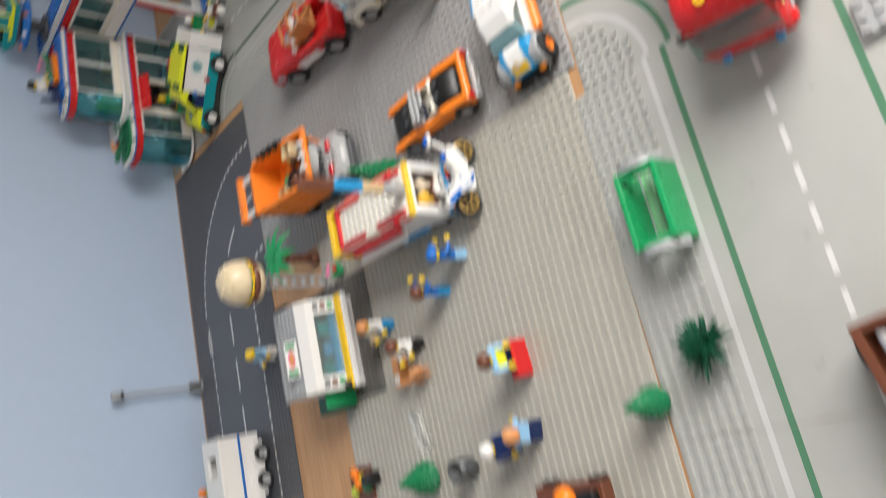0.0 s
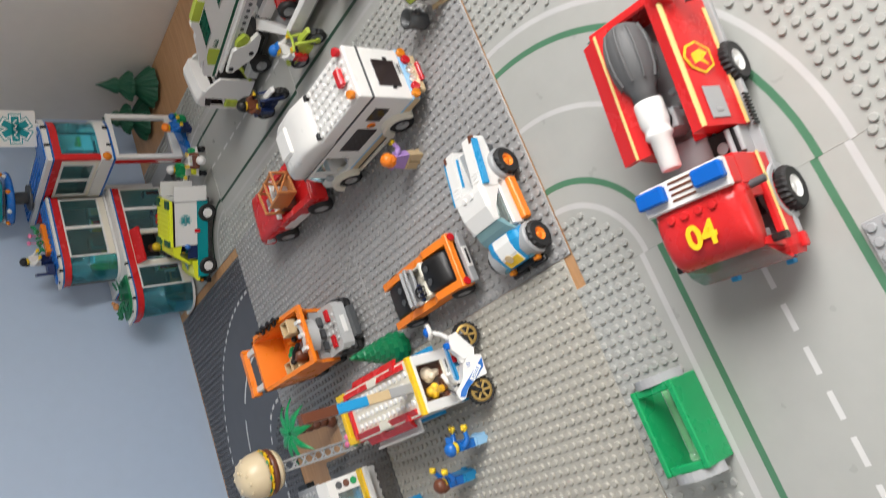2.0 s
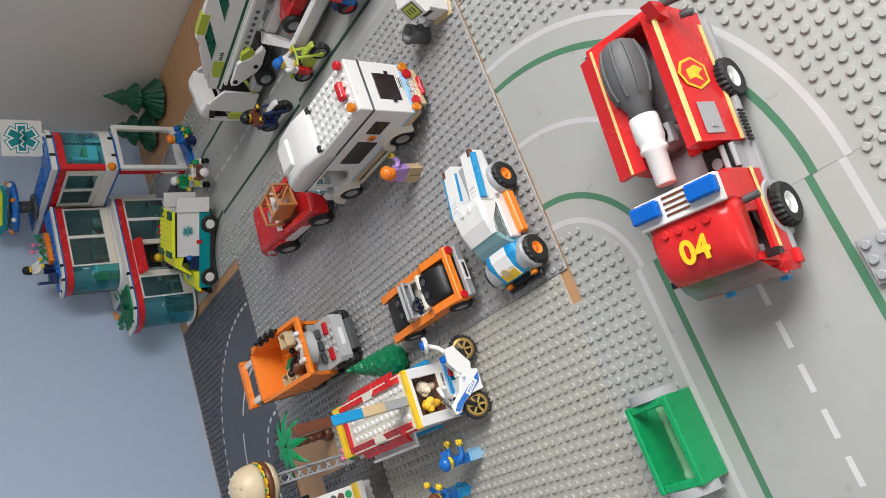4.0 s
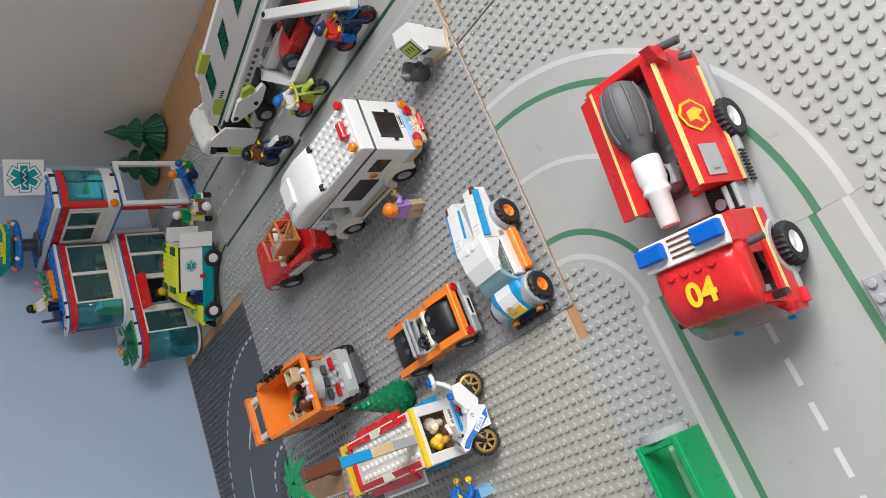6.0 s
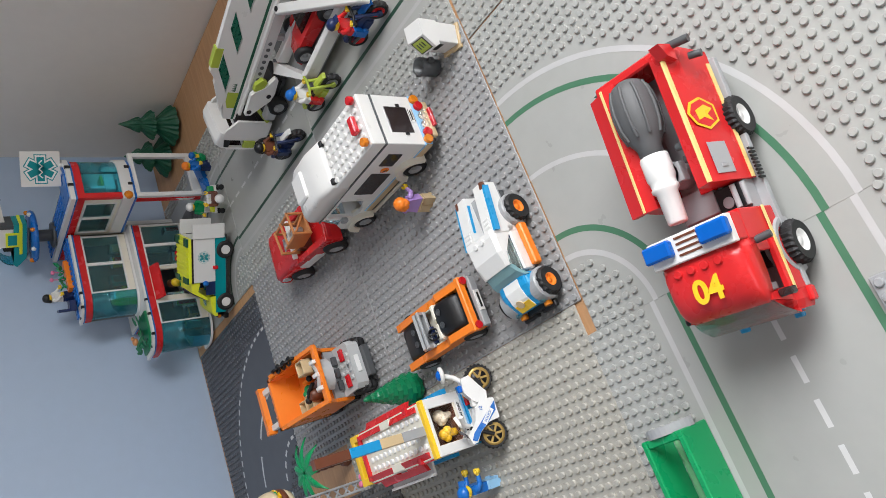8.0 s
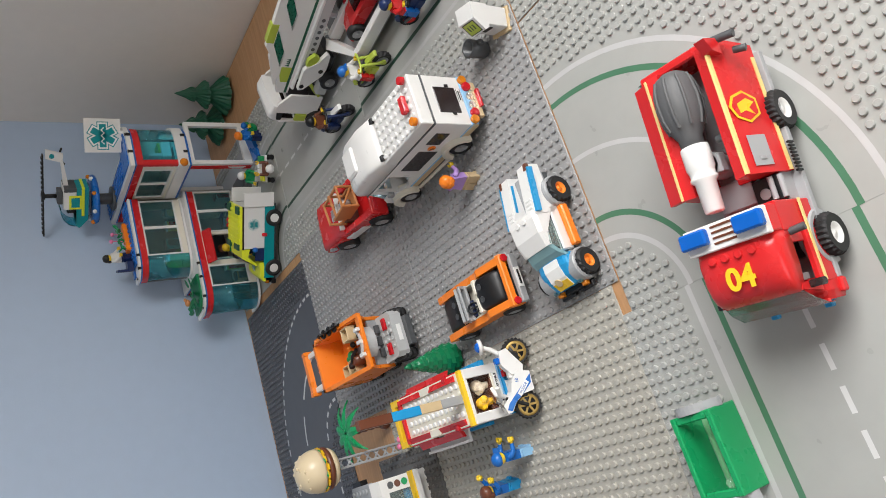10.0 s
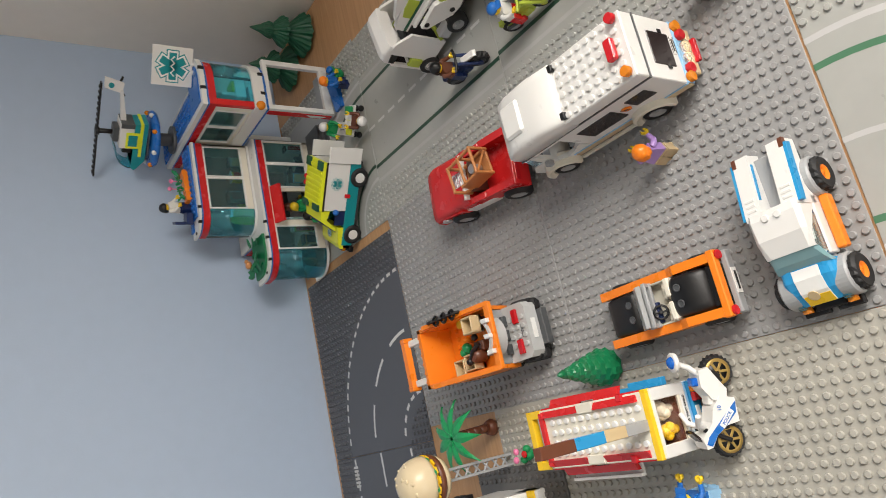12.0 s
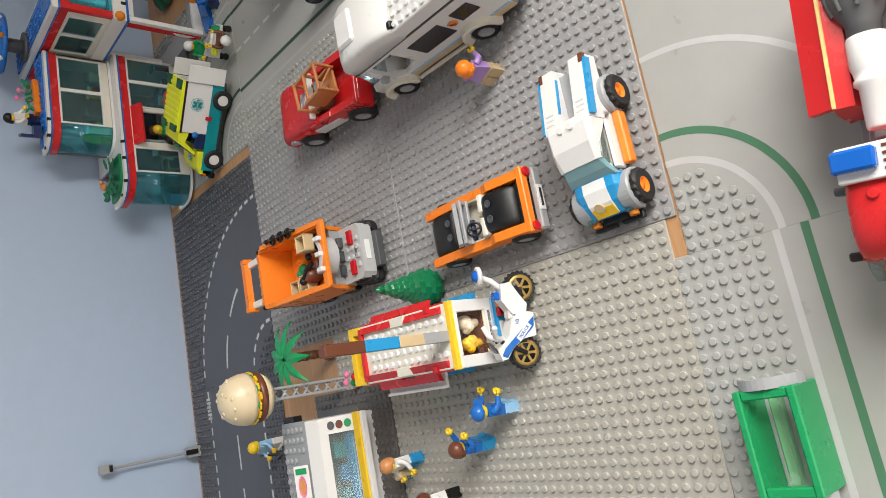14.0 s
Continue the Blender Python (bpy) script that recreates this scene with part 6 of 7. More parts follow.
low, _ = block("hospital_ground_floor", 32.3, 56.9, 84.6, 97.4, 0.4, 11.6, 4.2, TEALGLASS, [("window", 4.4), ("wall", 1.0), ("door", 5.4), ("wall", 0.6), ("window", 4.6), ("window", 4.4)], None, (39.6, 91.0))
part("door_lintel", Shape().box(41.9, 47.3, 84.5, 85.1, 8.4, 9.7), CREAM, low)
part("door_leaf", Shape().box(42.0, 42.4, 84.6, 86.6, 0.9, 8.4), BLUEGLASS, low, "clear door leaf")
part("awning", Shape().prism([(84.5, 9.6), (84.5, 9.1), (82.9, 8.2), (82.8, 8.6)], 41.2, 48.0, "x"), RED, low, "red sloping awning")
rim = [(36.5 + 3.7 * math.cos(radians(q)), 88.8 + 3.7 * math.sin(radians(q))) for q in range(180, 271, 10)]
part("balcony", Shape().prism([(32.8, 90.6)] + rim + [(39.6, 85.1), (39.6, 90.6)], 11.6, 12.0, "z"), LEAF, low, "green balcony floor")
for x, y in ((33.0, 86.4), (34.8, 84.5), (38.6, 84.2), (41.4, 84.2)):
    part("clip", Shape().box(x - 0.2, x + 0.2, y - 0.25, y + 0.25, 11.2, 11.75, 0.03), BLACK, low, "small black clip")
up_, _ = block("hospital_upper_floor", 41.0, 56.5, 86.4, 91.0, 11.65, 21.6, 3.6, TEALGLASS, [("window", 5.75), ("window", 5.75), ("wall", 0.4)], None)
part("roof", Shape().box(43.4, 56.4, 87.0, 90.8, 21.6, 21.9).box(41.6, 43.4, 89.6, 90.8, 21.6, 21.9), BLUE, up_, "blue studded roof")
part("roof_studs", Shape().studs(44, 56, 87.3, 90.3, 21.9), BLUE, up_, kind="stuff")
for x, y in ((41.1, 88.8), (42.4, 86.7), (44.8, 86.0)):
    part("clip", Shape().box(x - 0.2, x + 0.2, y - 0.25, y + 0.25, 21.2, 21.75, 0.03), BLACK, up_, "small black clip")
# things inside, seen through the panes
rnd = random.Random(9)
for i, (x, y, z) in enumerate(((38.6, 85.9, 0.9), (41.2, 86.6, 0.9), (50.4, 86.0, 0.9), (53.2, 86.4, 0.9), (56.4, 86.0, 0.9), (44.5, 87.6, 12.2), (47.4, 88.0, 12.2), (51.0, 87.7, 12.2), (54.0, 88.2, 12.2))):
    mat = (NOUGAT, LIME, SKY, NAVY, WHITE, TAN, TEAL, SKIN, GREY)[i]
    f = thing("hospital_locker", "small plastic locker standing behind the hospital window", "locker", x, y, z, rnd.uniform(-20, 20), group="lockers in the hospital")
    h = rnd.uniform(2.2, 5.0)
    part("body", Shape().box(-0.8, 0.8, -0.5, 0.7, 0, h, 0.08), mat, f)
    part("top", Shape().box(-0.9, 0.9, -0.6, 0.8, h, h + 0.3, 0.06), WHITE if i % 2 else DKGREY, f)
    part("door", Shape().box(-0.7, 0.7, -0.58, -0.5, 0.3, h - 0.3, 0.03), (DKGREY, RED, TAN)[i % 3], f)
for x, y, z, mat, lab in ((36.5, 89, 1.0, BROWN, "brown waiting room chair"), (39.0, 92, 1.0, TAN, "tan waiting room chair"), (54.0, 88.5, 1.0, NAVY, "dark blue hospital bed"), (50.5, 92, 12.3, SKY, "light blue hospital bed"), (45.0, 90, 12.3, LIME, "lime green bedside cabinet")):
    f = thing("hospital_furniture", lab, "furniture", x, y, z, 20)
    part("seat", Shape().box(-1.6, 1.6, -1, 1, 0, 1.3, 0.1), mat, f)
    part("backrest", Shape().box(-1.6, -1.0, -1, 1, 1.3, 3.0, 0.1), mat, f)

wing = thing("hospital_wing", "hospital wing with red bands and teal bay window", "hospital building")
X0, X1, YF, YB = 57.0, 66.2, 73.6, 97.4
R = 4.4


def wing_band(nm, lo, hi, grow, mat, lab=""):
    """A slab over the bay and the narrow row of rooms behind it."""
    o = [(X0 - grow, YB), (X0 - grow, YF - grow)]
    o += [(X1 - R + (R + grow) * math.cos(radians(a)), YF + R + (R + grow) * math.sin(radians(a))) for a in range(270, 361, 10)]
    o += [(X1 + grow, 79.0), (62.0 + grow, 79.0), (62.0 + grow, YB)]
    part(nm, Shape().prism(o, lo, hi, "z"), mat, wing, lab)


wing_band("base", 0.02, 0.5, 0.3, GREY)
wing_band("floor_blue", 12.2, 12.6, 0.3, BLUE)
wing_band("floor_band", 12.62, 14.5, 0.4, WHITE, "white floor band")
wing_band("red_band", 20.5, 21.7, 0.05, RED, "red band under the roof")
wing_band("blue_band", 21.71, 22.05, 0.2, BLUE)
wing_band("roof_edge", 22.06, 22.8, 0.4, WHITE, "white roof edge")
wing_band("roof", 22.81, 23.0, -0.5, BLUE, "blue studded roof")
part("roof_studs", Shape().studs(58, 61.4, 79, 97, 23.0, lambda a, b: math.hypot(a - 58.9, b - 90.4) < 2.9), BLUE, wing, kind="stuff")
for x, y in ((59.5, YF - 0.3), (63.0, YF - 0.3), (65.6, YF + 2.2)):
    part("clip", Shape().box(x - 0.25, x + 0.25, y - 0.2, y + 0.2, 22.0, 22.9, 0.03), BLACK, wing, "small black clip")
    part("clip", Shape().box(x - 0.25, x + 0.25, y - 0.2, y + 0.2, 12.5, 13.3, 0.03), BLACK, wing, "small black clip")
part("left_wall", Shape().box(X0, X0 + 0.5, YF, 75.6, 14.5, 20.5).box(X0, X0 + 0.5, 86.6, YB, 14.5, 20.5).box(X0, X0 + 0.5, 75.6, 86.6, 14.5, 15.0).box(X0, X0 + 0.5, 75.6, 86.6, 20.3, 20.5), CREAM, wing, "cream side wall")
for y0 in (75.6, 81.1):
    w = part("window", Shape().box(X0 - 0.1, X0 + 0.4, y0, y0 + 0.3, 15.0, 20.3).box(X0 - 0.1, X0 + 0.4, y0 + 5.2, y0 + 5.5, 15.0, 20.3).box(X0 - 0.1, X0 + 0.4, y0 + 0.3, y0 + 5.2, 15.0, 15.3).box(X0 - 0.1, X0 + 0.4, y0 + 0.3, y0 + 5.2, 20.0, 20.3), WHITE, wing, "white window with teal pane")
    part("pane", Shape().box(X0 + 0.15, X0 + 0.25, y0 + 0.3, y0 + 5.2, 15.3, 20.0, 0), TEALGLASS, w)
part("red_corner", Shape().box(X0 - 0.05, X0 + 1.0, YF - 0.05, YF + 0.8, 14.5, 20.5), RED, wing)
g = Shape().box(X0 + 1.0, X1 - R, YF, YF + 0.25, 14.5, 20.5, 0)
g.ring([(R - 0.25, 14.5), (R, 14.5), (R, 20.5), (R - 0.25, 20.5)], (X1 - R, YF + R, 0), "z", 12, (270, 360), True)
part("bay_window", g, BAYGLASS, wing, "teal clear rounded bay window")
part("bay_bed", Shape().box(59.8, 63.8, 75.6, 77.8, 14.7, 16.6, 0.2).box(59.8, 60.4, 75.4, 78.0, 16.6, 19.0, 0.1), WHITE, wing, "white bed behind the window")
part("bay_blanket", Shape().box(60.6, 62.6, 75.5, 77.9, 16.6, 17.1, 0.1), LIME, wing, "lime blanket on the bed")
part("right_wall", Shape().box(61.6, 62.0, 79.0, YB, 14.5, 20.5).box(62.0, X1, 78.6, 79.0, 14.5, 20.5), CREAM, wing)
part("back_wall", Shape().box(X0, 62.0, YB - 0.4, YB, 0.5, 12.2).box(X0, 62.0, YB - 0.4, YB, 14.5, 20.5), CREAM, wing)
part("rear_post", Shape().box(61.0, 61.8, 92.0, 92.9, 0.5, 12.2, 0.05), WHITE, wing)
# floor coloured dark to stand in for the dim room behind the panes
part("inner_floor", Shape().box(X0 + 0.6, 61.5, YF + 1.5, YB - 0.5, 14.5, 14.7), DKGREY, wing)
# open ground level frame
part("front_frame", Shape().box(X0, X0 + 0.8, YF - 0.1, YF + 0.7, 0.5, 12.2).box(X1 - 1.0, X1 - 0.1, YF - 0.1, YF + 0.7, 0.5, 12.2).box(X0 + 0.8, X1 - 1.0, YF - 0.1, YF + 0.7, 11.4, 12.2).box(X0 + 0.8, X1 - 1.0, YF - 0.1, YF + 0.7, 0.5, 2.0), WHITE, wing, "white open doorway frame")
part("red_post", Shape().box(X0 - 0.12, X0 + 0.9, YF + 0.72, YF + 1.8, 0.5, 12.2), RED, wing, "red door post")
part("arrow_sign", Shape().prism([(YF + 0.9, 1.6), (YF + 1.5, 2.4), (YF + 1.5, 4.2), (YF + 0.9, 5.2)], X0 - 0.2, X0 - 0.13, "x"), STICKER, wing, "white arrow sticker")
part("beacon", Shape().ball(X0 + 0.2, YF - 0.4, 13.6, 0.75), ORANGELAMP, wing, "orange beacon")
board = thing("sign_panel", "square white sign panel with teal medical star", "sign", 63.9, 75.3, 22.8, 143)
part("panel", Shape().box(-3.0, 3.0, -0.15, 0.15, 0.3, 6.3, 0.05), WHITE, board)
part("clip", Shape().cyl(-0.6, 0, -0.1, 0.35, 0.6).cyl(0.6, 0, -0.1, 0.35, 0.6), WHITE, board)
emblem(board, Matrix.Translation((0, 0.17, 3.3)) @ pose(0, 0, 0, -90, 0, 0), 2.5)
ramp = thing("entrance_steps", "grey plastic steps before the hospital", "steps", 56.0, 80.5, 0, 0)
for i in range(3):
    part("step", Shape().box(-2.2, 2.0, -3.0 + i, 4.0, 0.02 + 0.4 * i, 0.4 + 0.4 * i, 0.04), DKGREY, ramp)
slide = thing("blue_ramp", "blue plastic ramp by the hospital wing", "ramp", 60.2, 71.6, 0, 0)
part("body", Shape().prism([(-3.2, 0.02), (3.2, 0.02), (3.2, 1.2), (2.4, 1.4), (-3.2, 0.5)], -1.2, 1.2), BLUE, slide)
shrub = thing("flowering_shrub", "green and blue plastic shrub by the hospital", "shrub", 62.0, 69.0, 0, 0)
part("leaves", Shape().ball(0, 0, 1.0, 1.1, 1, 9, 6).ball(0.9, 0.4, 1.8, 0.8, 1, 8, 5).ball(-0.8, -0.3, 1.6, 0.8, 1, 8, 5), GREEN, shrub)
part("flower", Shape().ball(0.4, -0.4, 2.6, 0.7, 0.8, 9, 5), BLUE, shrub)
box = thing("flower_box", "orange planter with pink flowers on the roof", "planter", 49.6, 89.0, 21.9, 8)
part("trough", Shape().box(-3.0, 3.0, -0.8, 0.8, 0, 0.9, 0.1), ORANGE, box)
g = Shape()
for i in range(9):
    k, q = len(g.v), 0.7 * i
    g.prism([(0, -0.2), (0.5, -0.45), (1.1, -0.25), (1.4, 0), (1.1, 0.25), (0.5, 0.45), (0, 0.2)], 0, 0.14, "z").turn(Matrix.Translation((-2.3 + 0.58 * i, 0.1 * (-1) ** i, 0.9 + 0.25 * (i % 3))) @ pose(0, 0, 0, 0, -35, 137 * i), k)
part("leaves", g, GREEN, box)
for a, b in ((-0.6, 3.0), (0.9, 2.6)):
    part("flower", Shape().tube([(a, 0, 1.2), (a, -0.2, b)], 0.1, 6).ball(a, -0.2, b + 0.2, 0.42, 0.8, 9, 5), PINK, box)
chair = thing("navy_chair", "dark blue plastic chair on the hospital roof", "chair", 43.9, 89.2, 21.9, -20)
part("seat", Shape().box(-1, 1, -1, 1, 0.1, 1.2, 0.1), NAVY, chair)
part("backrest", Shape().box(-1, -0.5, -1, 1, 1.2, 3.0, 0.1), NAVY, chair)
hedge = thing("balcony_plants", "green shrub with orange flower on the balcony", "shrub", 36.2, 89.0, 12.0, 0)
g = Shape()
for i in range(14):
    k = len(g.v)
    g.prism([(0, -0.25), (0.6, -0.5), (1.3, -0.3), (1.7, 0), (1.3, 0.3), (0.6, 0.5), (0, 0.25)], 0, 0.15, "z").turn(Matrix.Translation((-2.4 + 1.6 * (i % 4), -1.4 + 1.1 * (i // 4), 0.1 + 0.2 * (i % 3))) @ pose(0, 0, 0, 0, -18, 97 * i), k)
part("leaves", g, LEAF, hedge)
part("flower", Shape().ball(-0.6, 1.2, 1.2, 0.75, 0.7, 10, 5).ball(-0.1, 0.7, 1.7, 0.4, 0.8, 8, 5), NOUGAT, hedge)
bed = thing("stretcher", "lime and white toy stretcher with wheels", "stretcher", 52.0, 66.4, 0, -30)
part("frame", Shape().box(-2.6, 2.4, -0.9, 0.9, 1.4, 1.8), WHITE, bed)
part("mattress", Shape().box(-2.4, 0.6, -0.8, 0.8, 1.8, 2.2, 0.1), LIMEY, bed)
part("pillow", Shape().box(0.8, 2.2, -0.8, 0.8, 1.8, 2.6, 0.15), GREEN, bed)
for x in (-2.2, 2.0):
    for s in (-1, 1):
        part("castor", Shape().cyl(x, s * 0.8 - 0.15, 0.5, 0.5, 0.3, "y", 12).box(x - 0.12, x + 0.12, s * 0.8 - 0.1, s * 0.8 + 0.1, 0.6, 1.5), BLACK, bed)


def ambulance():
    car = thing("ambulance", "yellow, white and teal toy ambulance with open doors", "ambulance", 40.4, 72.7, 0, 143)
    part("chassis", Shape().box(-7.2, 7.0, -2.2, 2.2, 0.9, 1.6), DKGREY, car)
    for s in (1, -1):
        part("lower_side", Shape().box(-7.0, 6.6, s * 2.2, s * 2.95, 1.5, 3.4, 0.08), TEAL, car, "teal lower side")
        part("box_side", Shape().box(-6.8, 0.8, s * 2.4, s * 3.0, 3.4, 7.4, 0.06), WHITE, car, "white box side")
        emblem(car, Matrix.Translation((-3.6, s * 3.0, 5.4)) @ pose(0, 0, 0, -90 * s, 0, 0), 1.0)
        part("side_lamp", Shape().box(-2.0, -1.4, s * 2.95, s * 3.3, 3.0, 3.9, 0.08), REDLAMP, car)
        part("door", Shape().box(0.9, 3.2, s * 2.5, s * 2.95, 3.4, 5.0, 0.06), NAVY, car, "dark blue cab door")
        part("mirror", Shape().ball(1.0, s * 3.2, 5.2, 0.5, 1, 10, 6), BLUE, car)
        for x in (-4.7, 4.7):
            wheel(car, x, s * 2.6, 1.6, 1.6, 1.15, WHITE, 0, 0.5)
            part("hub_cap", Shape().cyl(x, s * 3.1, 1.6, 0.8, s * 0.12, "y", 16), WHITE, car)
        part("rear_door", Shape().box(-9.4, -6.9, s * 3.0, s * 3.3, 1.8, 7.3, 0.05), WHITE, car, "open white rear door")
        part("roof_trim", Shape().box(-6.9, -5.5, s * 1.3, s * 2.9, 7.9, 8.3, 0.05), DKGREEN, car)
        part("roof_lamp", Shape().ball(-3.0 - 0.5 * s, -2.95, 7.9, 0.45), REDLAMP, car)
        part("front_trim", Shape().box(-0.1, 0.95, s * 0.9, s * 2.9, 7.9, 8.35, 0.05), DKGREEN, car)
        part("gutter", Shape().box(-6.9, 0.9, s * 2.93, s * 3.04, 7.2, 7.5, 0.01), BLACK, car, "black gutter line")
    part("floor", Shape().box(-6.8, 3.5, -2.4, 2.4, 1.6, 2.2), GREY, car)
    part("roof", Shape().box(-6.9, 0.9, -2.95, 2.95, 7.4, 8.0, 0.08), LIMEY, car, "bright yellow box roof")
    for i in range(8):
        part("roof_rib", Shape().box(-6.2 + 0.85 * i, -5.7 + 0.85 * i, -2.6, 2.6, 8.0, 8.2, 0.06), LIMEY, car)
    part("cab_roof", Shape().prism([(0.9, 6.0), (0.9, 7.6), (2.6, 7.4), (4.2, 4.8), (3.9, 4.6), (2.4, 6.4)], -2.8, 2.8), LIMEY, car)
    part("windscreen", Shape().prism([(2.7, 7.2), (4.4, 4.4), (4.5, 4.5), (2.9, 7.3)], -2.4, 2.4), NAVY, car, "dark tinted windscreen")
    part("bonnet", Shape().prism([(3.6, 3.2), (7.2, 3.0), (7.2, 3.5), (6.4, 4.0), (3.6, 4.3)], -2.9, 2.9), LIMEY, car, "bright yellow bonnet")
    emblem(car, Matrix.Translation((5.2, 0, 4.22)) @ pose(0, 0, 0, 0, 6, 0), 0.7)
    part("bumper", Shape().box(6.9, 7.8, -2.9, 2.9, 1.0, 1.8, 0.1).box(7.2, 7.6, -2.4, 2.4, 1.8, 3.0), BLACK, car)
    for s in (1, -1):
        part("headlamp", Shape().cyl(7.2, s * 2.1, 2.5, 0.4, 0.5, "x"), ORANGELAMP, car)


ambulance()

heli = thing("rescue_helicopter", "teal, yellow and white toy helicopter on the roof", "helicopter", 58.9, 90.4, 22.6, 123)
part("turntable", Shape().cyl(0, 0, 0.4, 2.4, 0.5).cyl(0, 0, 0.9, 1.1, 2.6), DKGREY, heli, "dark grey turntable")
part("pad", Shape().ring([(2.2, 3.4), (4.6, 3.6), (4.8, 4.0), (4.6, 4.4), (0.01, 4.4)], (0, 0, 0), "z", 22), BLUE, heli, "blue round platform")
for i in range(8):
    a = math.tau * i / 8
    part("pad_lamp", Shape().ball(4.5 * math.cos(a), 4.5 * math.sin(a), 4.5, 0.42, 1, 10, 5), ORANGELAMP if i % 2 else WHITE, heli)
part("skid", Shape().tube([(-2.6, -1.5, 4.8), (2.4, -1.5, 4.8), (3.2, -1.5, 5.3)], 0.2).tube([(-2.6, 1.5, 4.8), (2.4, 1.5, 4.8), (3.2, 1.5, 5.3)], 0.2), DKGREY, heli)
part("belly", Shape().prism([(-3.6, 5.2), (3.4, 5.2), (5.0, 6.6), (4.2, 7.6), (-3.4, 7.6)], -1.7, 1.7), TEAL, heli, "teal belly")
part("yellow_line", Shape().box(-3.6, 2.6, -1.85, 1.85, 6.0, 6.6, 0.06), LIMEY, heli, "bright yellow line")
part("cabin", Shape().box(-3.4, 1.2, -1.7, 1.7, 7.6, 10.2, 0.15), WHITE, heli, "white cabin")
part("door_window", Shape().box(-1.5, 0.6, -1.95, 1.95, 7.0, 8.7, 0.06), TEAL, heli)
part("nose", Shape().prism([(1.2, 5.3), (4.6, 6.3), (5.4, 7.0), (4.9, 7.6), (1.2, 7.6)], -1.6, 1.6), TEAL, heli, "teal nose")
g = Shape()
bow = [(1.3 + 3.7 * math.sin(radians(a)), 7.6 + 3.2 * math.cos(radians(a))) for a in range(0, 91, 10)]
bow += [(1.3 + 3.5 * math.sin(radians(a)), 7.6 + 3.0 * math.cos(radians(a))) for a in range(90, -1, -10)]
part("cockpit", g.prism(bow, -1.55, 1.55), BAYGLASS, heli, "teal clear curved canopy")
part("pilot_seat", Shape().box(1.2, 2.4, -1.0, 1.0, 7.6, 9.4, 0.15), BLACK, heli, "black pilot seat")
part("door_frame", Shape().box(-1.9, 1.0, -1.9, -1.72, 6.6, 9.1, 0.05).box(-1.9, 1.0, 1.72, 1.9, 6.6, 9.1, 0.05), LIMEY, heli, "bright yellow door frame")
part("cabin_stripe", Shape().box(-3.42, -2.6, -1.78, 1.78, 7.6, 10.1, 0.05), DKGREY, heli, "dark stripe across the cabin")
part("engine", Shape().box(-2.4, 0.4, -1.0, 1.0, 10.2, 11.3, 0.15), DKGREY, heli)
part("boom", Shape().prism([(-3.3, 9.0), (-3.3, 10.0), (-8.6, 10.6), (-8.6, 10.1)], -0.45, 0.45), WHITE, heli, "white tail boom")
part("fin", Shape().prism([(-8.0, 10.2), (-8.8, 13.4), (-10.6, 13.4), (-9.8, 10.0)], -0.2, 0.2), WHITE, heli)
part("fin_badge", Shape().cyl(-9.3, -0.25, 12.2, 0.5, 0.5, "y", 14), TEAL, heli)
for a in (10, 130, 250):
    part("tail_blade", Shape().box(-0.2, 0.2, -0.1, 0.1, 0.0, 2.0).turn(Matrix.Translation((-8.8, -0.5, 10.9)) @ pose(0, 0, 0, 0, a, 0)), BLACK, heli)
part("mast", Shape().cyl(-1.0, 0, 11.3, 0.4, 2.6), BLACK, heli)
for s in (1, -1):
    g = Shape().box(0.3, 8.6, -0.45, 0.45, 0, 0.3, 0.05)
    for i in range(8):
        g.box(0.7 + i, 1.1 + i, -0.3, 0.3, 0.3, 0.5, 0.04)
    part("rotor_blade", g.turn(Matrix.Translation((-1.0, 0, 13.8)) @ pose(0, 0, 0, 0, 0, 0 if s > 0 else 180)), BLACK, heli)
part("rotor_hub", Shape().cyl(-1.0, 0, 13.6, 0.7, 0.7), BLACK, heli)
for ob in heli.children:
    if not ob.name.startswith(("pad", "turntable")):
        ob.matrix_basis = Matrix.Translation((0, 0, 4.8 * 0.16 * S)) @ Matrix.Diagonal((1, 1, 0.84, 1))


# ---- far road ----
def motorbike(x, y, rz, mat, rim, label, guard=None):
    """Front wheel towards +x; the fork holds it on both sides."""
    b = thing("motorbike", label, "motorbike", x, y, 0, rz, group="toy motorbikes")
    for u in (-2.6, 2.4):
        wheel(b, u, 0.0, 1.35, 1.35, 0.8, rim, 14, 0.6)
    part("frame", Shape().prism([(-2.4, 1.2), (1.0, 1.0), (1.5, 2.4), (0.6, 2.9), (-1.4, 2.5), (-3.4, 2.9), (-3.5, 2.5)], -0.3, 0.3).box(-1.2, 0.8, -0.5, 0.5, 1.0, 2.0, 0.1), mat, b)
    for s in (-1, 1):
        part("fork", Shape().tube([(2.5, s * 0.6, 1.3), (1.3, s * 0.6, 4.0)], 0.22).cyl(2.5, s * 0.5, 1.3, 0.4, s * 0.22, "y", 12), mat, b)
    part("mudguard", Shape().prism([(1.2, 3.0), (3.3, 2.85), (3.5, 2.65), (3.6, 2.8), (3.3, 3.1), (1.2, 3.3)], -0.4, 0.4), guard or mat, b)
    part("handlebar", Shape().tube([(1.0, -1.5, 4.2), (1.2, -0.6, 4.1), (1.2, 0.6, 4.1), (1.0, 1.5, 4.2)], 0.17), BLACK if guard else mat, b)
    part("seat", Shape().box(-2.6, -0.1, -0.42, 0.42, 2.55, 2.9, 0.1), BLACK, b)
    part("exhaust", Shape().tube([(-0.4, -0.6, 1.3), (-3.0, -0.62, 1.9)], 0.2), DKGREY, b)


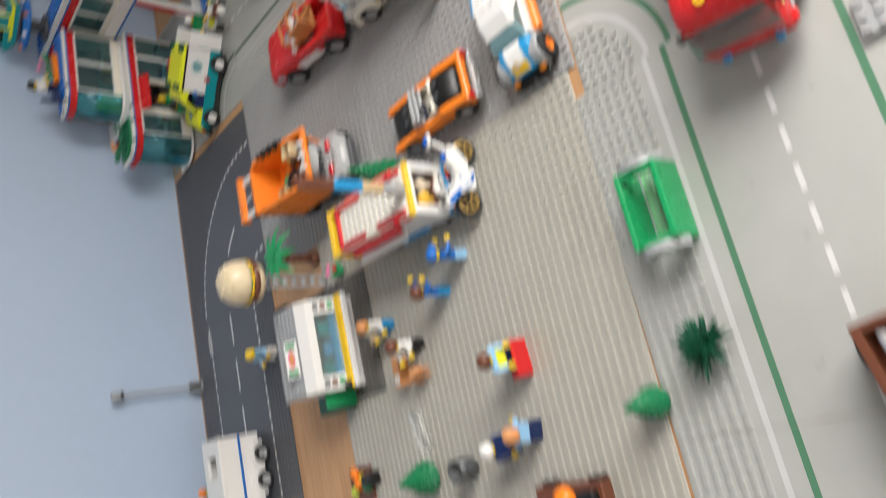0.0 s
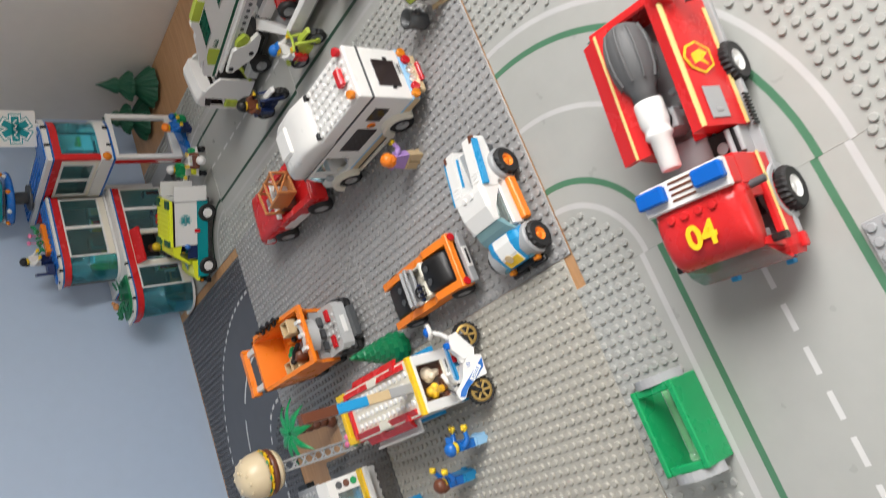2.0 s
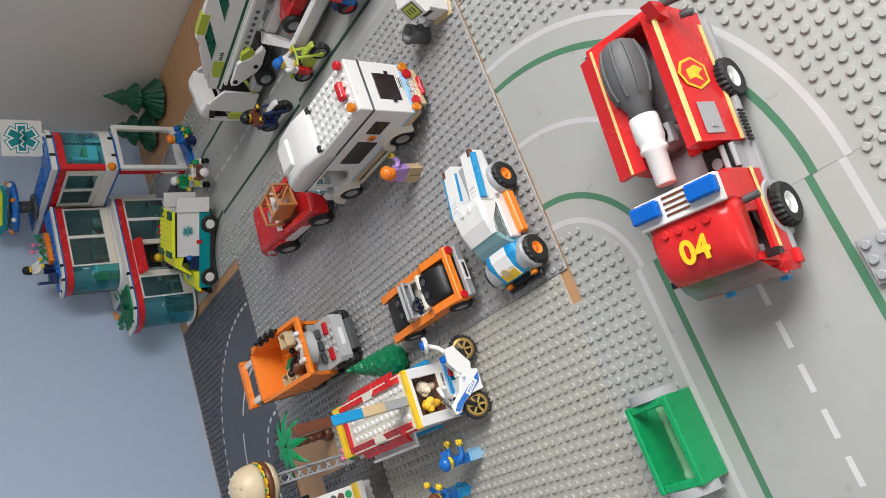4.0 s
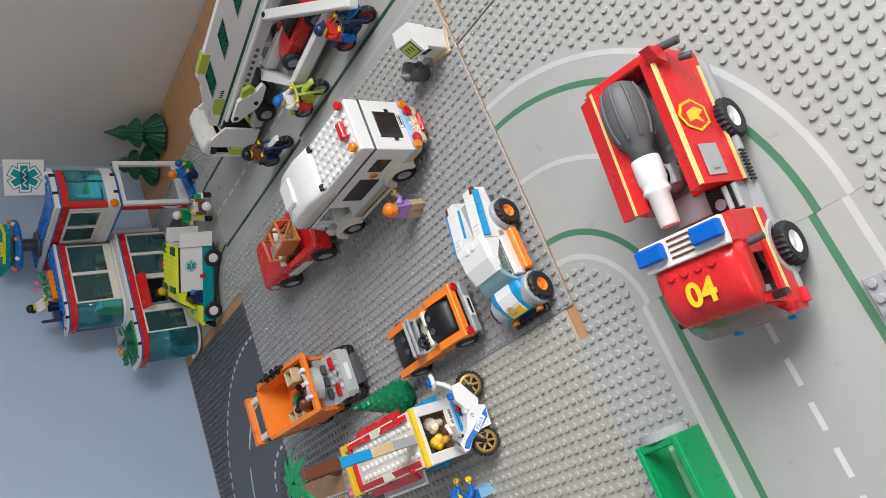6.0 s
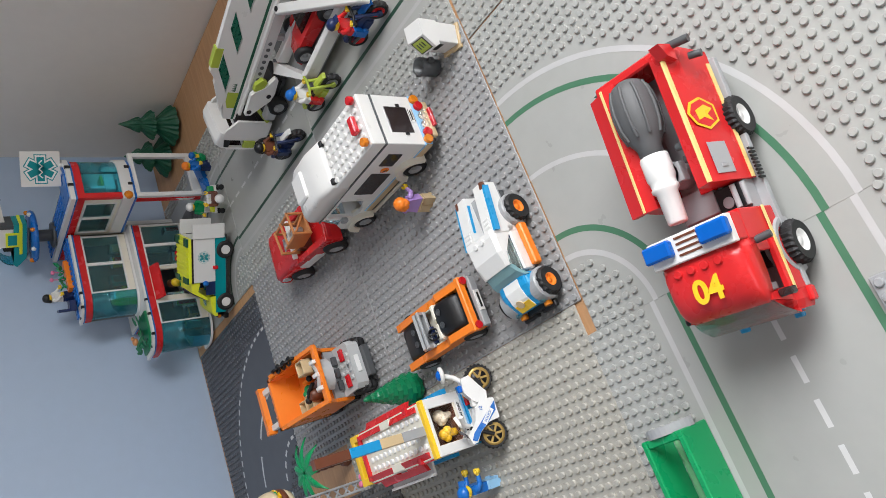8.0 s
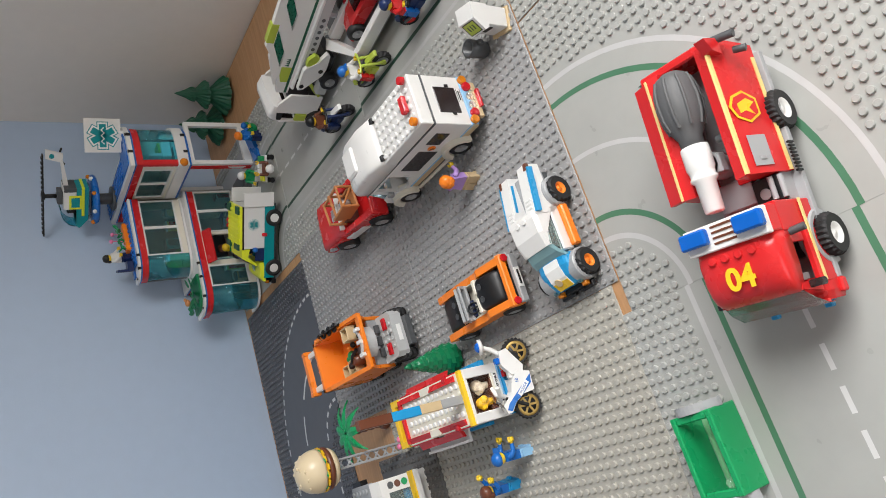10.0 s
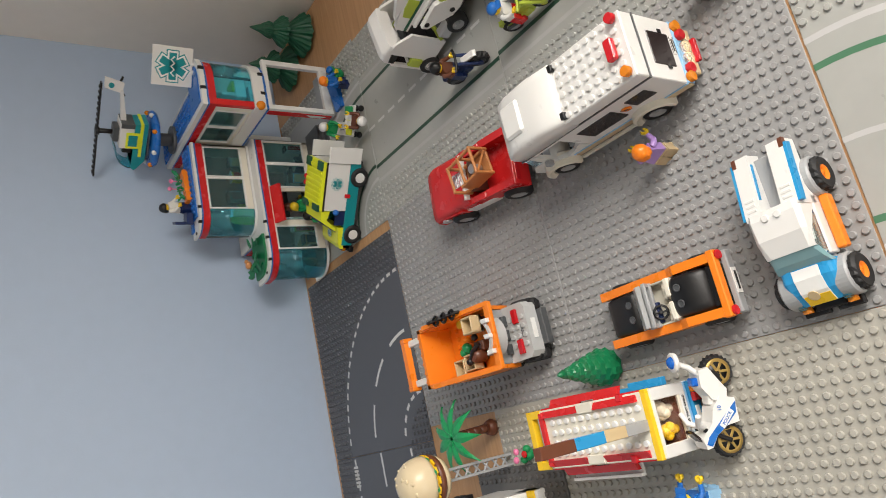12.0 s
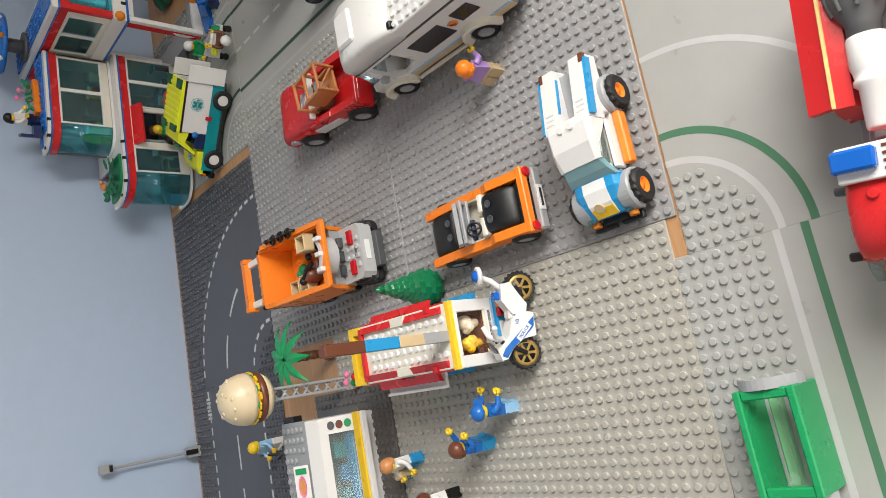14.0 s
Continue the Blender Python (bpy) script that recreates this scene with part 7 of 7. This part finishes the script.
motorbike(44.1, 24.9, -91, LIME, GREY, "lime green toy motorbike on the road")
motorbike(43.9, 36.9, -93, NAVY, DKGREY, "navy toy motorbike with white mudguard", WHITE)
motorbike(44.4, 11.9, -92, NAVY, RED, "navy toy motorbike with red rims", BLUE)

# the lorry faces +x of its own; its cab is open at the back
tr = thing("tow_truck", "white and lime toy lorry with open cab", "lorry", 51.8, 45.7, 0, 102)
part("chassis", Shape().box(-13, -0.4, -1.9, 1.9, 0.9, 1.7), DKGREY, tr)
part("cab", Shape().hood([(-3.0, 3.5, 6.9, 8.8), (-1.4, 3.5, 6.9, 9.1), (-0.5, 3.4, 6.9, 8.9), (0.0, 3.3, 6.9, 8.2), (0.15, 3.1, 6.9, 7.4)], 9, 18, False), WHITE, tr, "white rounded cab roof")
for s in (1, -1):
    part("cab_side", Shape().prism([(-5.4, 1.4), (-1.8, 1.4), (-1.8, 7.6), (-2.4, 8.2), (-3.4, 8.0), (-5.4, 6.6)], s * 3.55, s * 3.15), WHITE, tr, "white cab side")
    part("cab_pillar", Shape().prism([(-0.45, 1.4), (0.0, 1.4), (0.1, 7.0), (-0.4, 7.6)], s * 3.55, s * 3.15), WHITE, tr)
    part("cab_door", Shape().box(-1.8, -0.45, s * 3.2, s * 3.5, 1.4, 3.0, 0.04), WHITE, tr)
    part("window_edge", Shape().prism([(-1.8, 6.9), (-0.4, 6.9), (-0.4, 7.6), (-1.8, 7.9)], s * 3.6, s * 3.3), BLACK, tr, "black window edge")
    part("side_step", Shape().box(-1.75, -0.45, s * 3.3, s * 3.8, 3.0, 4.8, 0.08), LIME, tr, "lime side block")
    part("fuel_tank", Shape().box(-8.4, -5.8, s * 2.2, s * 3.6, 1.2, 2.9, 0.25), PALEGREY, tr, "light grey fuel tank")
part("grab_rail", Shape().tube([(-5.4, 3.4, 2.0), (-5.7, 2.6, 2.5), (-5.7, 1.2, 2.8), (-5.6, -0.2, 3.4)], 0.3), LIME, tr, "lime curved grab rail")
part("cab_front", Shape().box(-0.35, 0.0, -3.1, 3.1, 1.4, 4.6, 0.1), WHITE, tr)
part("windscreen", Shape().prism([(-0.3, 4.6), (-0.05, 4.6), (-0.05, 7.0), (-0.3, 7.0)], -3.05, 3.05), SMOKE, tr, "smoked windscreen")
part("cab_floor", Shape().box(-5.2, -0.4, -3.1, 3.1, 1.7, 2.4), BLACK, tr, "black cab floor")
part("cab_seat", Shape().box(-3.4, -1.8, -2.0, 2.0, 2.4, 4.0, 0.1).box(-3.8, -3.2, -2.2, 2.2, 2.4, 5.6, 0.1), BLACK, tr, "black seat")
part("dashboard", Shape().box(-1.6, -0.6, -3.0, 3.0, 2.4, 4.4, 0.1), DKGREY, tr)
part("bumper", Shape().box(0.0, 0.6, -3.5, 3.5, 0.9, 1.9, 0.1), WHITE, tr)
# block coloured black to deepen the shadow under the lorry's rear
part("rear_block", Shape().box(-12.6, -8.6, -2.0, 2.6, 1.7, 2.9, 0.1).box(-11.6, -10.2, 1.0, 2.4, 2.9, 3.8, 0.08), BLACK, tr)
part("coupling", Shape().box(-10.0, -9.0, 0.4, 1.4, 2.9, 3.6, 0.05), YELLOW, tr)
for x in (-8.6, -1.1):
    for s in (1, -1):
        wheel(tr, x, s * 3.2, 1.45, 1.45, 1.3, GREY)
# long side wall of a trailer: local x runs back along it, z up
rig = thing("trailer_wall", "white plastic trailer side wall with green stripe", "trailer wall", 50.35, 40.2, 0, -77)
slant = [(4.6 + 6.5 * i, 7.2 + 6.5 * i, 8.5 + 6.5 * i, 11.2 + 6.5 * i) for i in range(5)]
g = Shape().prism([(0.0, 6.8), (38.5, 6.8), (38.5, 9.3), (2.9, 9.3), (0.0, 8.6)], 0.0, 0.8).prism([(6.7, 11.3), (38.5, 11.3), (38.5, 12.3), (8.0, 12.3)], 0.0, 0.8).prism([(1.2, 9.3), (4.6, 9.3), (8.5, 11.3), (6.1, 11.3)], 0.0, 0.8)
for (a, b, c, d), (e, h, k, m) in zip(slant, slant[1:] + [(37.0, 38, 38.5, 38.5)]):
    g.prism([(b, 9.3), (e, 9.3), (k, 11.3), (d, 11.3)], 0.0, 0.8)
part("board", g, WHITE, rig)
part("stripe", Shape().box(0.1, 38.4, -0.08, 0.0, 7.15, 7.5, 0), DKGREEN, rig, "dark green stripe")
part("foot_rail", Shape().box(1.2, 38.5, -0.6, 1.2, 6.4, 6.8, 0.06), WHITE, rig)
part("foot_side", Shape().box(5.0, 38.5, -0.55, -0.2, 5.0, 6.4, 0.04), PALEGREY, rig, "grey beam with round holes")
for i in range(9):
    part("beam_hole", Shape().cyl(5.8 + i, -0.6, 5.7, 0.3, 0.1, "y", 10), DKGREY, rig)
for a, b, c, d in slant:
    w = part("window", Shape().prism([(a, 9.3), (b, 9.3), (d, 11.3), (c, 11.3)], 0.45, 0.6), GREENGLASS, rig, "green window with lattice")
    lat = Shape()
    for i in range(4):
        for k in range(4):
            x = a + 0.75 + 0.6 * i + 1.15 * k + 0.1 * (k % 2)
            lat.prism([(x - 0.32, 9.55 + 0.46 * k), (x, 9.38 + 0.46 * k), (x + 0.32, 9.55 + 0.46 * k), (x + 0.2, 9.86 + 0.46 * k), (x - 0.2, 9.86 + 0.46 * k)], 0.3, 0.45)
    part("lattice", lat, PINEGREEN, w, kind="stuff")
part("lime_plate", Shape().prism([(2.1, 7.55), (4.8, 7.55), (4.8, 9.1), (3.2, 9.0), (2.1, 8.6)], -0.08, 0.86), LIME, rig, "lime corner plate")
for x in (8.8, 30.0):
    part("lime_plate", Shape().box(x, x + 3.1, -0.08, 0.86, 11.4, 12.5, 0.03), LIME, rig, "lime corner plate")
g = Shape()
for i in range(4):
    g.prism([(5.0 + 0.35 * i, 8.1), (5.3 + 0.35 * i, 8.1), (5.15 + 0.35 * i, 8.7)], -0.05, 0.0)
part("side_print", g, DKGREEN, rig, "dark green jagged print")
for x in (14, 26, 37.4):
    part("post", Shape().box(x, x + 0.8, 0.1, 0.9, 0.02, 6.4, 0.06), GREY, rig)
part("arm", Shape().prism([(2.0, 6.3), (2.1, 5.5), (4.9, 3.3), (6.2, 3.0), (8.6, 3.2), (8.9, 3.7), (7.2, 4.6), (6.2, 6.0), (5.6, 6.4)], -1.5, -0.8), WHITE, rig, "white arm plate with round holes")
for x, z in ((2.7, 5.9), (5.7, 3.8)):
    part("arm_pin", Shape().cyl(x, -1.56, z, 0.36, 0.1, "y", 12), BLACK, rig)
part("lime_block", Shape().prism([(6.4, 5.0), (8.0, 4.6), (8.4, 5.4), (7.4, 6.2), (6.4, 6.2)], -1.4, -0.7), LIME, rig)
# tray's dark grey stands in for the shadow beneath the trailer
part("undertray", Shape().box(9.5, 38, 0.6, 4.6, 1.4, 2.0, 0.06), DKGREY, rig, "dark grey undertray")
for x in (29, 33):
    for s in (0, 5):
        wheel(rig, x, s, 1.45, 1.45, 1.1, GREY)
car = thing("platform_trailer", "white plastic trailer frame around a red car", "trailer", 50.6, 20.5, 0, 97)
for s, end in ((1, 5.0), (-1, 9.0)):
    part("side_rail", Shape().box(-9, end, s * 4.1, s * 3.1, 1.9, 3.6, 0.1), WHITE, car, "white side rail")
part("draw_bar", Shape().prism([(4.2, 4.1), (5.0, 4.1), (10.6, -2.6), (9.6, -3.8)], 2.0, 3.7, "z"), WHITE, car, "white draw bar")
part("swing_arm", Shape().box(0, 17.5, -0.65, 0.65, -0.7, 0.7, 0.15).turn(Matrix.Translation((0.7, -3.8, 6.0)) @ pose(0, 0, 0, 0, 6.6, 136.8)), WHITE, car, "long white swing arm")
part("arm_pin", Shape().cyl(0.3, -3.4, 6.6, 0.35, 0.2, seg=12), BLACK, car)
part("cross_rail", Shape().box(-9.6, -8.8, -3.8, 3.8, 2.2, 3.2, 0.1), WHITE, car)
part("deck", Shape().box(-8.6, 9.0, -3.0, 3.0, 0.9, 1.4), GREY, car)
for s in (1, -1):
    wheel(car, -6.0, s * 2.9, 1.0, 1.0, 0.8, GREY)
hot = thing("red_sports_car", "red toy sports car with black tyres", "car", 52.3, 20.5, 1.4, 93)
part("body", Shape().prism([(-5.6, 0.9), (5.8, 0.7), (6.2, 1.2), (3.6, 2.0), (1.2, 2.2), (-5.6, 2.4)], -1.6, 1.6), RED, hot)
for s in (1, -1):
    part("wing", Shape().prism([(-5.8, 0.8), (6.0, 0.8), (5.6, 1.6), (2.6, 2.4), (-5.8, 2.8)], s * 1.6, s * 2.4), RED, hot)
    for x in (-3.9, 3.8):
        wheel(hot, x, s * 2.6, 1.3, 1.4, 1.0, GREY)
part("cabin", Shape().prism([(-3.6, 2.3), (-2.4, 3.8), (-0.2, 3.8), (1.6, 2.2)], -1.4, 1.4), SMOKE, hot, "smoked clear canopy")


# ---- left side ----
van = thing("caravan", "white toy caravan with blue line and grey wheels", "caravan", -26.2, 82.5, 0, 180)
part("body", Shape().box(-5.5, 9.0, 3.4, 9.4, 1.6, 2.6).box(-5.5, 9.0, 3.4, 4.2, 2.6, 7.6).box(-5.5, 9.0, 8.6, 9.4, 2.6, 7.6).box(-5.5, -4.7, 4.2, 8.6, 2.6, 7.6), WHITE, van)
part("roof_frame", Shape().box(-5.6, -3.0, 3.3, 9.5, 7.6, 8.2).box(0.2, 9.0, 3.3, 9.5, 7.6, 8.2).box(-3.0, 0.2, 3.3, 4.8, 7.6, 8.2).box(-3.0, 0.2, 8.0, 9.5, 7.6, 8.2), WHITE, van, "white roof with opening")
part("interior", Shape().box(-3.4, 0.8, 4.4, 8.4, 2.6, 5.0), BROWN, van, "dark brown interior")
part("cushion", Shape().box(-2.0, -0.4, 5.4, 7.0, 5.0, 5.6), YELLOW, van)
part("side_line", Shape().box(-5.5, 9.0, 9.4, 9.5, 4.6, 5.0), BLUE, van, "blue side line")
for x in (-2.2, 1.8):
    part("wheel_arch", Shape().ring([(1.5, -0.5), (2.0, -0.5), (2.0, 0.6), (1.5, 0.6)], (x, 9.6, 1.4), "y", 12, (-90, 90), False), WHITE, van)
    wheel(van, x, 9.4, 1.3, 1.3, 1.0, GREY)
    wheel(van, x, 3.6, 1.3, 1.3, 1.0, GREY)

wag = thing("brown_wagon", "reddish brown toy wagon with shiny fittings", "wagon", -30.4, -20.4, 0, 190)
part("box", Shape().box(-5.0, 6.0, -3.6, -3.0, 1.0, 4.4).box(-5.0, 6.0, 3.0, 3.6, 1.0, 4.4).box(-5.0, -4.4, -3.0, 3.0, 1.0, 4.4).box(5.4, 6.0, -3.0, 3.0, 1.0, 4.4).box(-5, 6, -3, 3, 1.0, 1.6), BROWN, wag)
part("fitting", Shape().tube([(-4.0, -2.0, 4.2), (5.0, -2.0, 4.2)], 0.35).tube([(-4.0, -1.0, 3.6), (5.0, -1.0, 3.6)], 0.35), SILVER, wag, "shiny metal-look tubes")
part("cargo", Shape().box(-1.0, 2.6, -0.4, 2.6, 1.6, 4.0), YELLOW, wag, "yellow cargo brick")
part("engine", Shape().box(3.0, 5.2, -2.8, 0.0, 1.6, 4.0), BLACK, wag)
for x in (-3.2, 4.2):
    for s in (1, -1):
        wheel(wag, x, s * 3.9, 1.4, 1.4, 0.9, BLACK)
fruit = thing("fruit_stall", "orange and green plastic fruit pieces in a heap", "fruit", -31.0, 48.0, 0, 0)
for a, b, c, m in ((0, 0, 0.7, ORANGE), (1.3, 0.6, 0.7, ORANGE), (0.6, -1.2, 0.6, YELLOW), (-1.0, 1.4, 0.5, LIME), (-0.4, -1.9, 0.7, GREEN)):
    part("piece", Shape().ball(a, b, c, 0.75, 0.9, 10, 6), m, fruit)
part("crate", Shape().box(-2.4, 2.0, -2.6, 2.4, 0.0, 0.4), BROWN, fruit)
part("scale", Shape().cyl(0.4, -3.4, 0, 0.9, 2.0), BLACK, fruit)
horse = thing("rocking_toy", "brown, orange and black plastic toy vehicle", "toy vehicle", -35.2, 12.0, 0, 0)
part("body", Shape().box(-1.4, 1.4, -4.0, 4.0, 0.6, 2.2, 0.15), BROWN, horse)
part("cover", Shape().ball(0, 0.4, 2.2, 1.3, 0.9, 12, 6), ORANGE, horse)
part("tank", Shape().box(-0.8, 0.8, -3.6, -1.6, 2.2, 3.2, 0.15), BLACK, horse)
for y in (-2.8, 2.8):
    for x in (-1.8, 1.3):
        part("wheel", Shape().cyl(x, y, 0.9, 0.9, 0.5, "x", 16), RUBBER, horse)
